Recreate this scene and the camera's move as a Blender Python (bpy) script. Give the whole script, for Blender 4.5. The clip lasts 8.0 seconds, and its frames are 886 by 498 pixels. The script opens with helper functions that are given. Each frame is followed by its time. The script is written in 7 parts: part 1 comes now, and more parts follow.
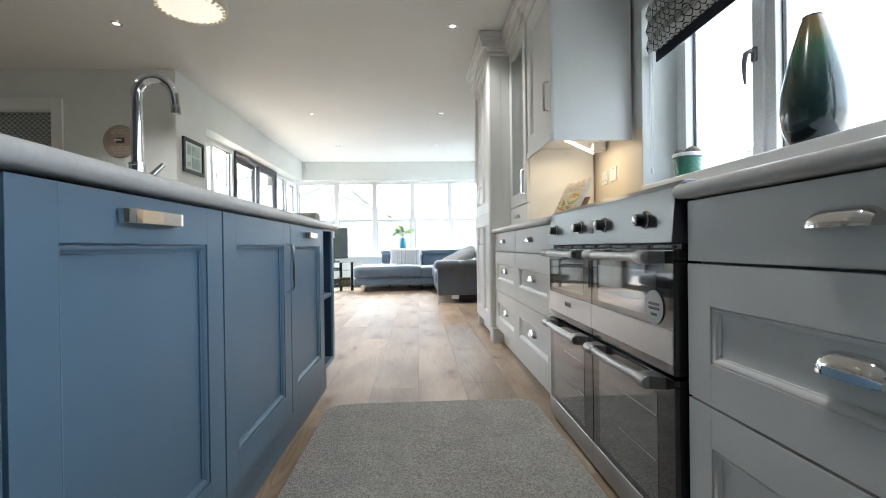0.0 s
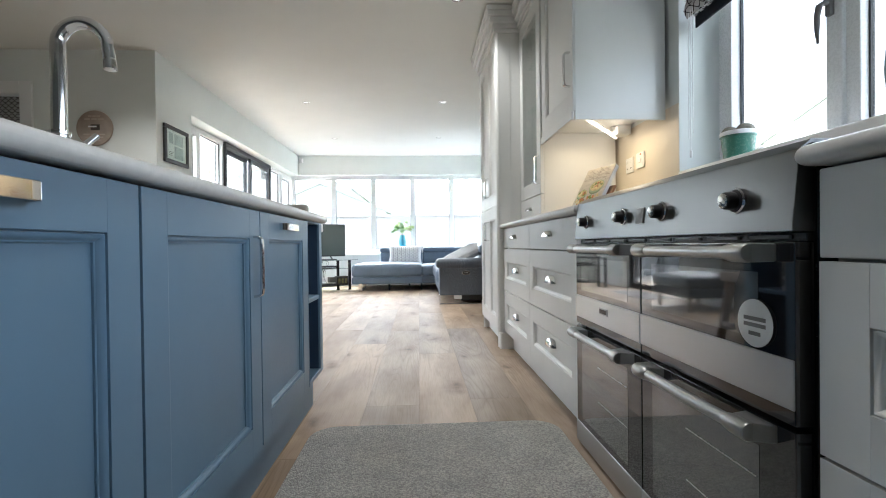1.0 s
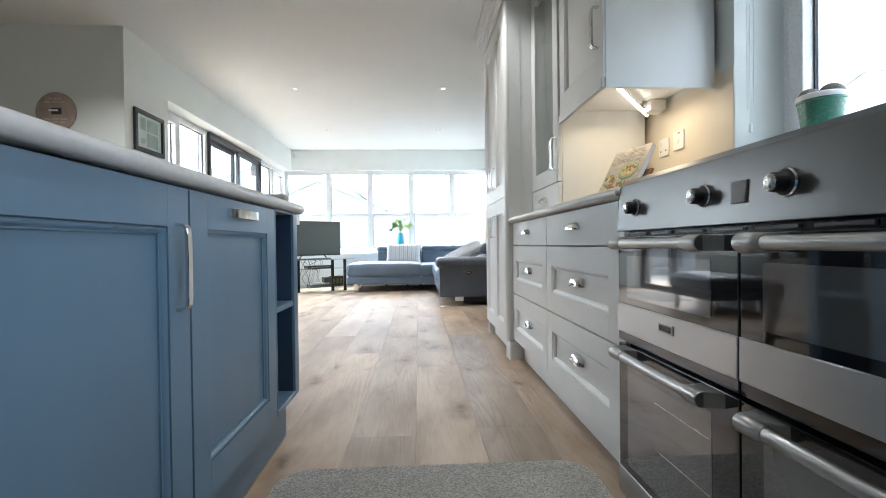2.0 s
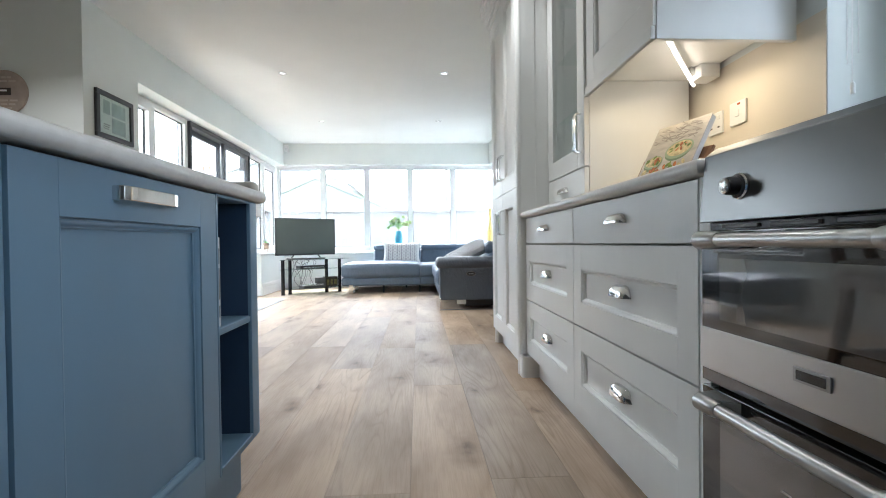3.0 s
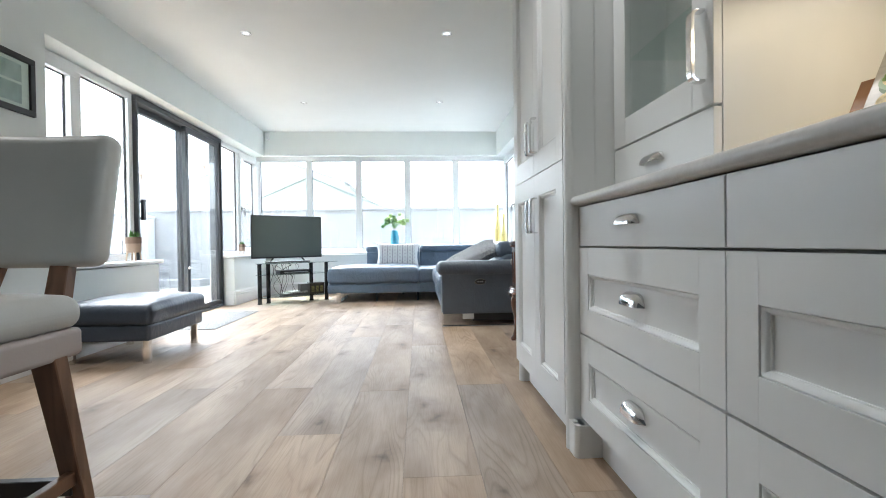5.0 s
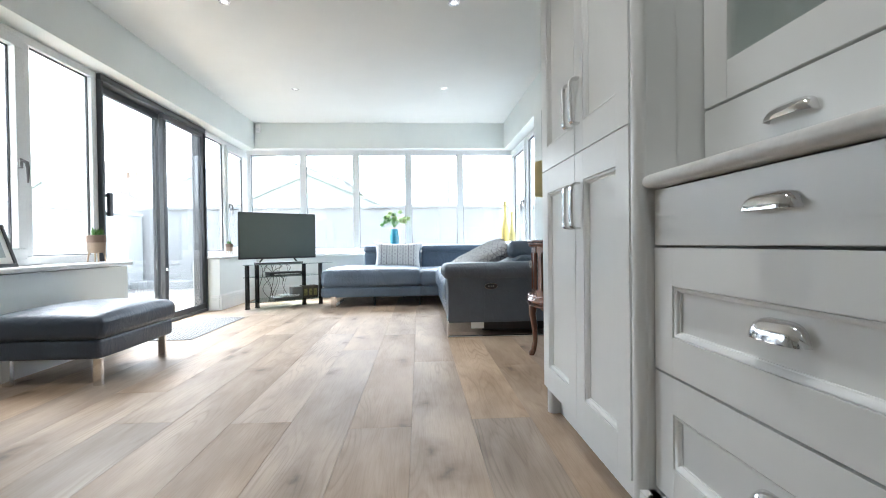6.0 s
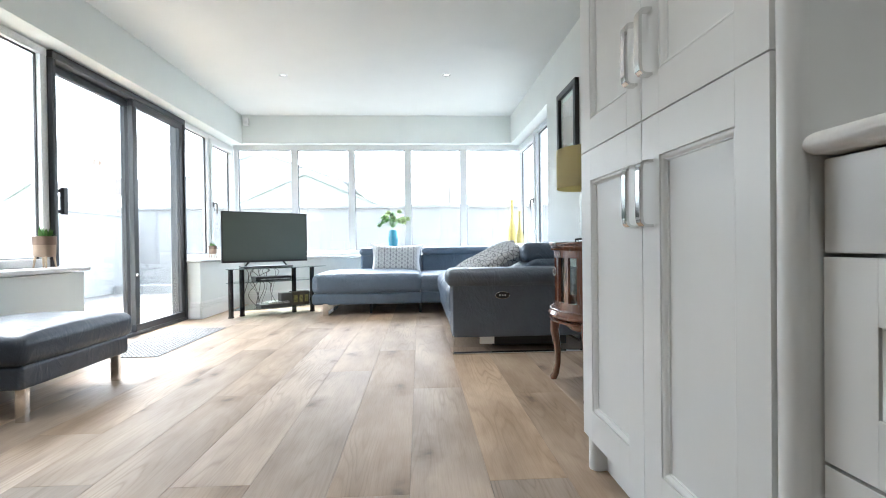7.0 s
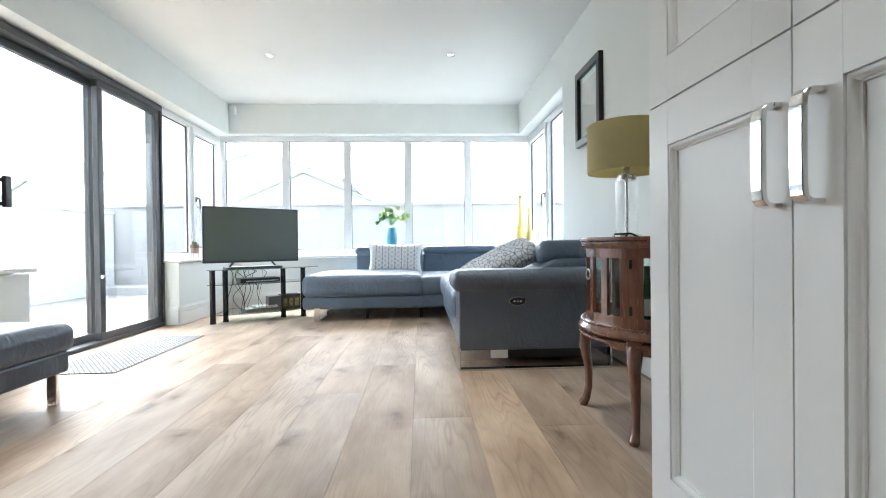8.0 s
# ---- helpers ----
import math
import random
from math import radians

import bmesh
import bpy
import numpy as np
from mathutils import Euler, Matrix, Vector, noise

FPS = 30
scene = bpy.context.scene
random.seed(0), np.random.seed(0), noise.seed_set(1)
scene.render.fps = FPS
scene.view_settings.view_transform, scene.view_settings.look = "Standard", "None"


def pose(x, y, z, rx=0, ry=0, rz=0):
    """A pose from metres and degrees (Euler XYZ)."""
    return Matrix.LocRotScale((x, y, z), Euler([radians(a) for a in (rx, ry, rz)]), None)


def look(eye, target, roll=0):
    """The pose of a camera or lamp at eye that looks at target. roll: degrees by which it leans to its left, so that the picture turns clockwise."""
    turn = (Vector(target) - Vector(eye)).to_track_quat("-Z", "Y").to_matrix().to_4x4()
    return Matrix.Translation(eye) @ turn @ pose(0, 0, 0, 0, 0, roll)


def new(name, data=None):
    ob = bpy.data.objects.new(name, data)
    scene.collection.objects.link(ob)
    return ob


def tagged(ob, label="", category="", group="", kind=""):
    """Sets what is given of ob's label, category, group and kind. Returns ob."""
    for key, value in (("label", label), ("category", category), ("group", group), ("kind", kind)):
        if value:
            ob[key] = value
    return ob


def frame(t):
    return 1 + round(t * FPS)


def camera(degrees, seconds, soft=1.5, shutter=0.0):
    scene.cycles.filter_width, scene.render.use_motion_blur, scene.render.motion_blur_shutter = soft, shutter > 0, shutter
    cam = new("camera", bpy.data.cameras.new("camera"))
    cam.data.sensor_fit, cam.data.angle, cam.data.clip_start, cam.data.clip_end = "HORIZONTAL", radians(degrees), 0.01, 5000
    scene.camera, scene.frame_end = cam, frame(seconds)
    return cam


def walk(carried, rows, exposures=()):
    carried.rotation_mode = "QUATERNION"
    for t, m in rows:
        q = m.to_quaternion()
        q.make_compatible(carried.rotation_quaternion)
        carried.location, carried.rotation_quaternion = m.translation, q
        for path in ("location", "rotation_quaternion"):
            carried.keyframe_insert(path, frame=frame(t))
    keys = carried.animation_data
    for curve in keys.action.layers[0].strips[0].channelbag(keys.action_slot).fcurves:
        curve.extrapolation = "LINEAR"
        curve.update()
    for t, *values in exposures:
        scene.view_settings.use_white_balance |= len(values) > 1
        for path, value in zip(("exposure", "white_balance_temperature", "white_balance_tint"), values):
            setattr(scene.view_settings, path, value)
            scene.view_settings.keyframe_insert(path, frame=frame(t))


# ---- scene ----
cam = camera(88.5, 8.0, soft=1.0)
PATH = [
    (0, (-0.006, 0.045, 0.758), (0.099, 2.042, 0.749), -0.8),
    (0.5, (-0.01, 0.208, 0.747), (0.095, 2.205, 0.734), -0.8),
    (1, (-0.01, 0.379, 0.745), (0.094, 2.376, 0.728), -0.7),
    (1.5, (-0.005, 0.571, 0.736), (0.1, 2.568, 0.718), -0.7),
    (3, (0.015, 1.181, 0.726), (0.121, 3.178, 0.701), -0.7),
    (3.5, (0.024, 1.399, 0.732), (0.128, 3.396, 0.707), -0.7),
    (4, (0.032, 1.628, 0.729), (0.136, 3.626, 0.704), -0.8),
    (4.5, (0.045, 1.85, 0.734), (0.15, 3.847, 0.71), -0.8),
    (6, (0.019, 2.547, 0.729), (0.124, 4.544, 0.706), -0.7),
    (6.5, (0.016, 2.783, 0.726), (0.12, 4.78, 0.706), -0.7),
    (7, (0.017, 3.015, 0.737), (0.121, 5.012, 0.72), -0.7),
    (7.5, (0.011, 3.237, 0.732), (0.114, 5.234, 0.716), -0.6),
    (8, (0.019, 3.459, 0.723), (0.118, 5.457, 0.706), -0.7),
]
walk(cam, [(t, look(eye, target, roll)) for t, eye, target, roll in PATH], exposures=[(0.0, 4.30, 6010.0, 8.5), (3.0, 4.21, 5780.0, 7.8), (6.0, 4.04, 5800.0, 7.4), (8.0, 4.05, 5860.0, 7.6)])

# ==== place ====
# ---- daylight: overcast sky, soft weak sun ----
world = bpy.data.worlds.new("world")
scene.world = world
world.use_nodes = True
wn = world.node_tree
sky = wn.nodes.new("ShaderNodeTexSky")
sky.sky_type = "NISHITA"
sky.sun_disc = False
sky.sun_elevation, sky.sun_rotation = radians(58), radians(-28)
sky.dust_density, sky.air_density, sky.ozone_density = 6.0, 1.0, 1.0
wn.nodes["Background"].inputs["Strength"].default_value = 0.15
veil = wn.nodes.new("ShaderNodeHueSaturation")     # thin cloud takes most of the blue out of the sky
veil.inputs["Saturation"].default_value = 0.35
wn.links.new(sky.outputs["Color"], veil.inputs["Color"])
wn.links.new(veil.outputs["Color"], wn.nodes["Background"].inputs["Color"])
sun = new("sun", bpy.data.lights.new("sun", "SUN"))
sun.data.energy, sun.data.angle, sun.data.color = 0.3, radians(50), (1.0, 0.985, 0.96)
sun.matrix_world = look((-2.49, 10.68, 8.48), (0, 6, 0))

# ---- material makers ----


def nodes_of(name):
    m = bpy.data.materials.new(name)
    m.use_nodes = True
    nt = m.node_tree
    return m, nt, nt.nodes["Principled BSDF"]


def node(nt, kind, **inputs):
    n = nt.nodes.new(kind)
    for key, value in inputs.items():
        n.inputs[key.replace("_", " ")].default_value = value
    return n


def coords(nt, stretch=(1, 1, 1), out="Object"):
    tc = nt.nodes.new("ShaderNodeTexCoord")
    mp = node(nt, "ShaderNodeMapping", Scale=stretch)
    nt.links.new(tc.outputs[out], mp.inputs["Vector"])
    return mp.outputs["Vector"]


def ramp(nt, fac, stops):
    r = nt.nodes.new("ShaderNodeValToRGB")
    while len(r.color_ramp.elements) < len(stops):
        r.color_ramp.elements.new(0.5)
    for e, (p, c) in zip(r.color_ramp.elements, stops):
        e.position, e.color = p, (*c, 1) if len(c) == 3 else c
    nt.links.new(fac, r.inputs["Fac"])
    return r.outputs["Color"]


def noise_tex(nt, vec, scale, detail=4.0, rough=0.55):
    n = node(nt, "ShaderNodeTexNoise", Scale=scale, Detail=detail, Roughness=rough)
    nt.links.new(vec, n.inputs["Vector"])
    return n.outputs["Fac"]


def bumped(nt, bsdf, height, strength, distance):
    b = node(nt, "ShaderNodeBump", Strength=strength, Distance=distance)
    nt.links.new(height, b.inputs["Height"])
    nt.links.new(b.outputs["Normal"], bsdf.inputs["Normal"])


def surf(name, col, rough=0.5, metal=0.0, var=0.06, scale=3.0, stretch=(1, 1, 1), bump=0.1, bscale=120.0, depth=0.001, coat=0.0, rvar=0.08):
    """A plain real surface: colour that drifts at a large scale, fine grain in relief and in gloss."""
    m, nt, b = nodes_of(name)
    v = coords(nt, stretch)
    lo, hi = [c * (1 - var) for c in col], [min(1, c * (1 + var)) for c in col]
    nt.links.new(ramp(nt, noise_tex(nt, v, scale), [(0.3, lo), (0.7, hi)]), b.inputs["Base Color"])
    fine = noise_tex(nt, v, bscale, 3.0)
    nt.links.new(ramp(nt, fine, [(0.25, [max(0.02, rough - rvar)] * 3), (0.75, [min(1, rough + rvar)] * 3)]), b.inputs["Roughness"])
    b.inputs["Metallic"].default_value = metal
    b.inputs["Coat Weight"].default_value = coat
    bumped(nt, b, fine, bump, depth)
    return m


def glass_pane(name, tint=(0.745, 0.755, 0.755)):
    m, nt, b = nodes_of(name)
    nt.nodes.remove(b)
    t = node(nt, "ShaderNodeBsdfTransparent", Color=(*tint, 1))
    g = node(nt, "ShaderNodeBsdfGlossy", Color=(1, 1, 1, 1), Roughness=0.0)
    face = node(nt, "ShaderNodeLayerWeight", Blend=0.5)
    power = node(nt, "ShaderNodeMath")
    power.operation = "POWER"
    power.inputs[1].default_value = 5.0
    nt.links.new(face.outputs["Facing"], power.inputs[0])
    f = node(nt, "ShaderNodeMath")
    f.operation = "MULTIPLY_ADD"
    f.inputs[1].default_value, f.inputs[2].default_value = 0.95, 0.04
    nt.links.new(power.outputs["Value"], f.inputs[0])
    mix = nt.nodes.new("ShaderNodeMixShader")
    nt.links.new(f.outputs["Value"], mix.inputs["Fac"])
    nt.links.new(t.outputs["BSDF"], mix.inputs[1])
    nt.links.new(g.outputs["BSDF"], mix.inputs[2])
    nt.links.new(mix.outputs["Shader"], nt.nodes["Material Output"].inputs["Surface"])
    return m


def glow(name, col, strength):
    m, nt, b = nodes_of(name)
    b.inputs["Base Color"].default_value = (0.8, 0.8, 0.8, 1)
    b.inputs["Emission Color"].default_value = (*col, 1)
    b.inputs["Emission Strength"].default_value = strength
    return m


def lattice(name, ground, line, scale, width, rough=0.85, stretch=(1, 1, 1), jitter=0.6):
    """Woven cloth with an interlaced net of lines."""
    m, nt, b = nodes_of(name)
    v = coords(nt, stretch)
    vo = nt.nodes.new("ShaderNodeTexVoronoi")
    vo.feature = "DISTANCE_TO_EDGE"
    vo.inputs["Scale"].default_value, vo.inputs["Randomness"].default_value = scale, jitter
    nt.links.new(v, vo.inputs["Vector"])
    nt.links.new(ramp(nt, vo.outputs["Distance"], [(0.0, line), (width, line), (width * 1.5, ground), (1.0, ground)]), b.inputs["Base Color"])
    b.inputs["Roughness"].default_value = rough
    bumped(nt, b, noise_tex(nt, v, 500.0), 0.3, 0.001)
    return m


def wood(name, dark, light, rough=0.45, grain=(1.0, 0.06, 1.0), scale=14.0, random_tone=0.0, bump=0.15, coat=0.0):
    """Wood with the grain along the axis of the smallest stretch."""
    m, nt, b = nodes_of(name)
    tc = nt.nodes.new("ShaderNodeTexCoord")
    info = nt.nodes.new("ShaderNodeObjectInfo")
    shift = nt.nodes.new("ShaderNodeVectorMath")
    shift.operation = "MULTIPLY_ADD"
    shift.inputs[1].default_value = (1, 1, 1)
    comb = nt.nodes.new("ShaderNodeCombineXYZ")
    mul = node(nt, "ShaderNodeMath")
    mul.operation = "MULTIPLY"
    mul.inputs[1].default_value = 37.0
    nt.links.new(info.outputs["Random"], mul.inputs[0])
    for k in ("X", "Y", "Z"):
        nt.links.new(mul.outputs["Value"], comb.inputs[k])
    nt.links.new(tc.outputs["Object"], shift.inputs[0])
    nt.links.new(comb.outputs["Vector"], shift.inputs[2])
    mp = node(nt, "ShaderNodeMapping", Scale=grain)
    nt.links.new(shift.outputs["Vector"], mp.inputs["Vector"])
    v = mp.outputs["Vector"]
    warp = node(nt, "ShaderNodeTexNoise", Scale=scale * 0.35, Detail=3.0, Distortion=1.2)
    nt.links.new(v, warp.inputs["Vector"])
    rings = nt.nodes.new("ShaderNodeMath")
    rings.operation = "MULTIPLY"
    rings.inputs[1].default_value = 9.0
    nt.links.new(warp.outputs["Fac"], rings.inputs[0])
    sine = nt.nodes.new("ShaderNodeMath")
    sine.operation = "FRACT"
    nt.links.new(rings.outputs["Value"], sine.inputs[0])
    fine = noise_tex(nt, v, scale * 6.0, 6.0, 0.7)
    mid = [(a + c) / 2 for a, c in zip(dark, light)]
    bands = ramp(nt, sine.outputs["Value"], [(0.0, mid), (0.12, [c * 0.9 for c in mid]), (0.5, light), (1.0, mid)])
    streak = ramp(nt, fine, [(0.3, [0.86] * 3), (0.62, [1.0] * 3)])
    mix = nt.nodes.new("ShaderNodeMix")
    mix.data_type, mix.blend_type = "RGBA", "MULTIPLY"
    mix.inputs["Factor"].default_value = 1.0
    nt.links.new(bands, mix.inputs["A"])
    nt.links.new(streak, mix.inputs["B"])
    # knots: few dark eyes with their own shape
    kn = node(nt, "ShaderNodeMapping", Scale=(1.0, 0.45, 1.0))
    nt.links.new(shift.outputs["Vector"], kn.inputs["Vector"])
    kv = node(nt, "ShaderNodeTexVoronoi", Scale=2.6, Randomness=1.0)
    nt.links.new(kn.outputs["Vector"], kv.inputs["Vector"])
    knots = ramp(nt, kv.outputs["Distance"], [(0.0, [0.4, 0.36, 0.33]), (0.05, [0.66, 0.63, 0.6]), (0.14, [1, 1, 1])])
    mix2 = nt.nodes.new("ShaderNodeMix")
    mix2.data_type, mix2.blend_type = "RGBA", "MULTIPLY"
    mix2.inputs["Factor"].default_value = 0.85 if random_tone else 0.0
    nt.links.new(mix.outputs["Result"], mix2.inputs["A"])
    nt.links.new(knots, mix2.inputs["B"])
    hsv = nt.nodes.new("ShaderNodeHueSaturation")
    tone = node(nt, "ShaderNodeMapRange")
    tone.inputs["To Min"].default_value, tone.inputs["To Max"].default_value = 1 - random_tone, 1 + random_tone
    nt.links.new(info.outputs["Random"], tone.inputs["Value"])
    nt.links.new(tone.outputs["Result"], hsv.inputs["Value"])
    nt.links.new(mix2.outputs["Result"], hsv.inputs["Color"])
    nt.links.new(hsv.outputs["Color"], b.inputs["Base Color"])
    nt.links.new(ramp(nt, fine, [(0.3, [rough + 0.12] * 3), (0.7, [rough - 0.06] * 3)]), b.inputs["Roughness"])
    b.inputs["Coat Weight"].default_value = coat
    bumped(nt, b, fine, bump, 0.001)
    return m


def leather(name, col, rough, wrinkle, coat=0.22):
    """Hide with a fine grain, soft creases and slightly paler worn patches."""
    m, nt, b = nodes_of(name)
    v = coords(nt)
    lo, hi = [c * 0.88 for c in col], [c * 1.14 for c in col]
    nt.links.new(ramp(nt, noise_tex(nt, v, 3.5, 5.0), [(0.3, lo), (0.7, hi)]), b.inputs["Base Color"])
    grain = noise_tex(nt, v, 190.0, 3.0)
    crease = node(nt, "ShaderNodeTexNoise", Scale=7.0, Detail=4.0, Roughness=0.6, Distortion=1.4)
    nt.links.new(coords(nt, (1.0, 1.0, 0.6)), crease.inputs["Vector"])
    fold = ramp(nt, crease.outputs["Fac"], [(0.40, [0.0] * 3), (0.50, [1.0] * 3), (0.60, [0.0] * 3)])
    fine = node(nt, "ShaderNodeBump", Strength=0.3, Distance=0.0012)
    wide = node(nt, "ShaderNodeBump", Strength=wrinkle, Distance=0.008)
    nt.links.new(grain, fine.inputs["Height"])
    nt.links.new(fold, wide.inputs["Height"])
    nt.links.new(wide.outputs["Normal"], fine.inputs["Normal"])
    nt.links.new(fine.outputs["Normal"], b.inputs["Normal"])
    nt.links.new(ramp(nt, grain, [(0.3, [rough - 0.06] * 3), (0.7, [rough + 0.1] * 3)]), b.inputs["Roughness"])
    b.inputs["Coat Weight"].default_value = coat
    return m


def wool(name, col):
    """Looped wool pile: small tufts in relief, each its own tone."""
    m, nt, b = nodes_of(name)
    v = coords(nt)
    vo = node(nt, "ShaderNodeTexVoronoi", Scale=175.0, Randomness=1.0)
    nt.links.new(v, vo.inputs["Vector"])
    sep = nt.nodes.new("ShaderNodeSeparateColor")
    nt.links.new(vo.outputs["Color"], sep.inputs["Color"])
    tuft = ramp(nt, sep.outputs["Red"], [(0.0, [c * 0.72 for c in col]), (0.6, col), (1.0, [min(1, c * 1.14) for c in col])])
    worn = ramp(nt, noise_tex(nt, v, 7.0, 6.0, 0.7), [(0.32, [0.78, 0.79, 0.81]), (0.68, [1.0] * 3)])
    # shade between the tufts, put into the colour
    gaps = ramp(nt, vo.outputs["Distance"], [(0.0, [1.0] * 3), (0.45, [0.95] * 3), (0.75, [0.66] * 3)])
    loop_mix = nt.nodes.new("ShaderNodeMix")
    loop_mix.data_type, loop_mix.blend_type = "RGBA", "MULTIPLY"
    loop_mix.inputs["Factor"].default_value = 1.0
    nt.links.new(tuft, loop_mix.inputs["A"])
    nt.links.new(gaps, loop_mix.inputs["B"])
    tuft = loop_mix.outputs["Result"]
    mix = nt.nodes.new("ShaderNodeMix")
    mix.data_type, mix.blend_type = "RGBA", "MULTIPLY"
    mix.inputs["Factor"].default_value = 1.0
    nt.links.new(tuft, mix.inputs["A"])
    nt.links.new(worn, mix.inputs["B"])
    nt.links.new(mix.outputs["Result"], b.inputs["Base Color"])
    b.inputs["Roughness"].default_value = 0.95
    low = ramp(nt, vo.outputs["Distance"], [(0.0, [1.0] * 3), (0.8, [0.0] * 3)])
    bumped(nt, b, low, 1.0, 0.008)
    return m


def ogee_cloth(name, ground, line):
    """Cloth printed with crossing wavy lines that close into pointed ovals."""
    m, nt, b = nodes_of(name)
    tc = nt.nodes.new("ShaderNodeTexCoord")
    sep = nt.nodes.new("ShaderNodeSeparateXYZ")
    nt.links.new(tc.outputs["Object"], sep.inputs["Vector"])

    def op(kind, a, c=0.0, d=0.0):
        k = nt.nodes.new("ShaderNodeMath")
        k.operation = kind
        for i, q in enumerate((a, c, d)):
            if isinstance(q, (int, float)):
                k.inputs[i].default_value = q
            else:
                nt.links.new(q, k.inputs[i])
        return k.outputs["Value"]
    u = op("ADD", sep.outputs["X"], sep.outputs["Y"])
    wave = op("MULTIPLY", op("SINE", op("MULTIPLY", u, 62.0)), 0.017)
    near = [op("PINGPONG", op("MULTIPLY_ADD", wave, sgn, sep.outputs["Z"]), 0.022) for sgn in (1.0, -1.0)]
    inked = op("LESS_THAN", op("MINIMUM", near[0], near[1]), 0.0032)
    nt.links.new(ramp(nt, inked, [(0.0, ground), (1.0, line)]), b.inputs["Base Color"])
    b.inputs["Roughness"].default_value = 0.85
    bumped(nt, b, noise_tex(nt, coords(nt), 500.0), 0.3, 0.001)
    return m


def thin_cloth(name, col):
    """Woven shade cloth that lets part of the light through."""
    m, nt, b = nodes_of(name)
    v = coords(nt)
    weave = noise_tex(nt, coords(nt, (1, 1, 6)), 260.0, 3.0)
    tone = ramp(nt, weave, [(0.3, [c * 0.9 for c in col]), (0.7, [c * 1.06 for c in col])])
    nt.links.new(tone, b.inputs["Base Color"])
    b.inputs["Roughness"].default_value = 0.9
    bumped(nt, b, weave, 0.25, 0.001)
    t = nt.nodes.new("ShaderNodeBsdfTranslucent")
    nt.links.new(tone, t.inputs["Color"])
    mix = node(nt, "ShaderNodeMixShader", Fac=0.6)
    nt.links.new(b.outputs["BSDF"], mix.inputs[1])
    nt.links.new(t.outputs["BSDF"], mix.inputs[2])
    nt.links.new(mix.outputs["Shader"], nt.nodes["Material Output"].inputs["Surface"])
    return m


def oak_plank(name):
    """Pale brown oak: contour-like growth rings, fine pores, soft tone drift and dark knots with cracks."""
    m, nt, b = nodes_of(name)
    L = nt.links.new
    tc, info = nt.nodes.new("ShaderNodeTexCoord"), nt.nodes.new("ShaderNodeObjectInfo")
    jump = node(nt, "ShaderNodeVectorMath")
    jump.operation = "SCALE"
    jump.inputs[0].default_value = (37.0, 53.0, 71.0)
    L(info.outputs["Random"], jump.inputs["Scale"])
    add = nt.nodes.new("ShaderNodeVectorMath")
    L(tc.outputs["Object"], add.inputs[0])
    L(jump.outputs["Vector"], add.inputs[1])

    def stretched(sx, sy):
        mp = node(nt, "ShaderNodeMapping", Scale=(sx, sy, 1.0))
        L(add.outputs["Vector"], mp.inputs["Vector"])
        return mp.outputs["Vector"]

    def op(kind, a, c):
        k = nt.nodes.new("ShaderNodeMath")
        k.operation = kind
        for i, q in enumerate((a, c)):
            if isinstance(q, (int, float)):
                k.inputs[i].default_value = q
            else:
                L(q, k.inputs[i])
        return k.outputs["Value"]

    def times(a, c, fac=1.0):
        k = nt.nodes.new("ShaderNodeMix")
        k.data_type, k.blend_type = "RGBA", "MULTIPLY"
        k.inputs["Factor"].default_value = fac
        L(a, k.inputs["A"])
        L(c, k.inputs["B"])
        return k.outputs["Result"]
    drift = noise_tex(nt, stretched(3.0, 0.9), 1.6, 3.0)
    base = ramp(nt, drift, [(0.25, (0.295, 0.215, 0.147)), (0.5, (0.435, 0.332, 0.242)), (0.75, (0.590, 0.474, 0.363))])
    hill = noise_tex(nt, stretched(1.0, 0.10), 8.0, 1.3, 0.5)
    ring = op("FRACT", op("MULTIPLY", hill, 16.0), 0.0)
    lines = ramp(nt, ring, [(0.0, [0.74, 0.715, 0.69]), (0.2, [0.93] * 3), (0.5, [1.0] * 3), (0.82, [0.99] * 3), (1.0, [0.79, 0.765, 0.74])])
    where = noise_tex(nt, stretched(2.0, 0.5), 2.2, 2.0)
    calm = ramp(nt, where, [(0.42, [0.0] * 3), (0.66, [1.0] * 3)])
    mixer = nt.nodes.new("ShaderNodeMix")
    mixer.data_type = "RGBA"
    mixer.inputs["A"].default_value = (0.97, 0.97, 0.97, 1)
    L(calm, mixer.inputs["Factor"])
    L(lines, mixer.inputs["B"])
    pores = noise_tex(nt, stretched(1.0, 0.035), 240.0, 4.0, 0.7)
    pore = ramp(nt, pores, [(0.28, [0.88, 0.87, 0.86]), (0.55, [1.0] * 3)])
    wob = node(nt, "ShaderNodeTexNoise", Scale=9.0, Detail=3.0)
    L(add.outputs["Vector"], wob.inputs["Vector"])
    bend = nt.nodes.new("ShaderNodeMix")
    bend.data_type = "VECTOR"
    bend.inputs["Factor"].default_value = 0.10
    L(stretched(1.0, 0.5), bend.inputs["A"])
    L(wob.outputs["Color"], bend.inputs["B"])
    eye = node(nt, "ShaderNodeTexVoronoi", Scale=2.5, Randomness=1.0)
    eye.voronoi_dimensions = "2D"
    L(bend.outputs["Result"], eye.inputs["Vector"])
    knot = ramp(nt, eye.outputs["Distance"], [(0.0, [0.30, 0.28, 0.27]), (0.03, [0.50, 0.47, 0.45]), (0.075, [0.78, 0.75, 0.73]), (0.18, [1.0] * 3)])
    col = times(times(times(base, mixer.outputs["Result"]), pore), knot, 0.9)
    hsv = nt.nodes.new("ShaderNodeHueSaturation")
    tone = node(nt, "ShaderNodeMapRange")
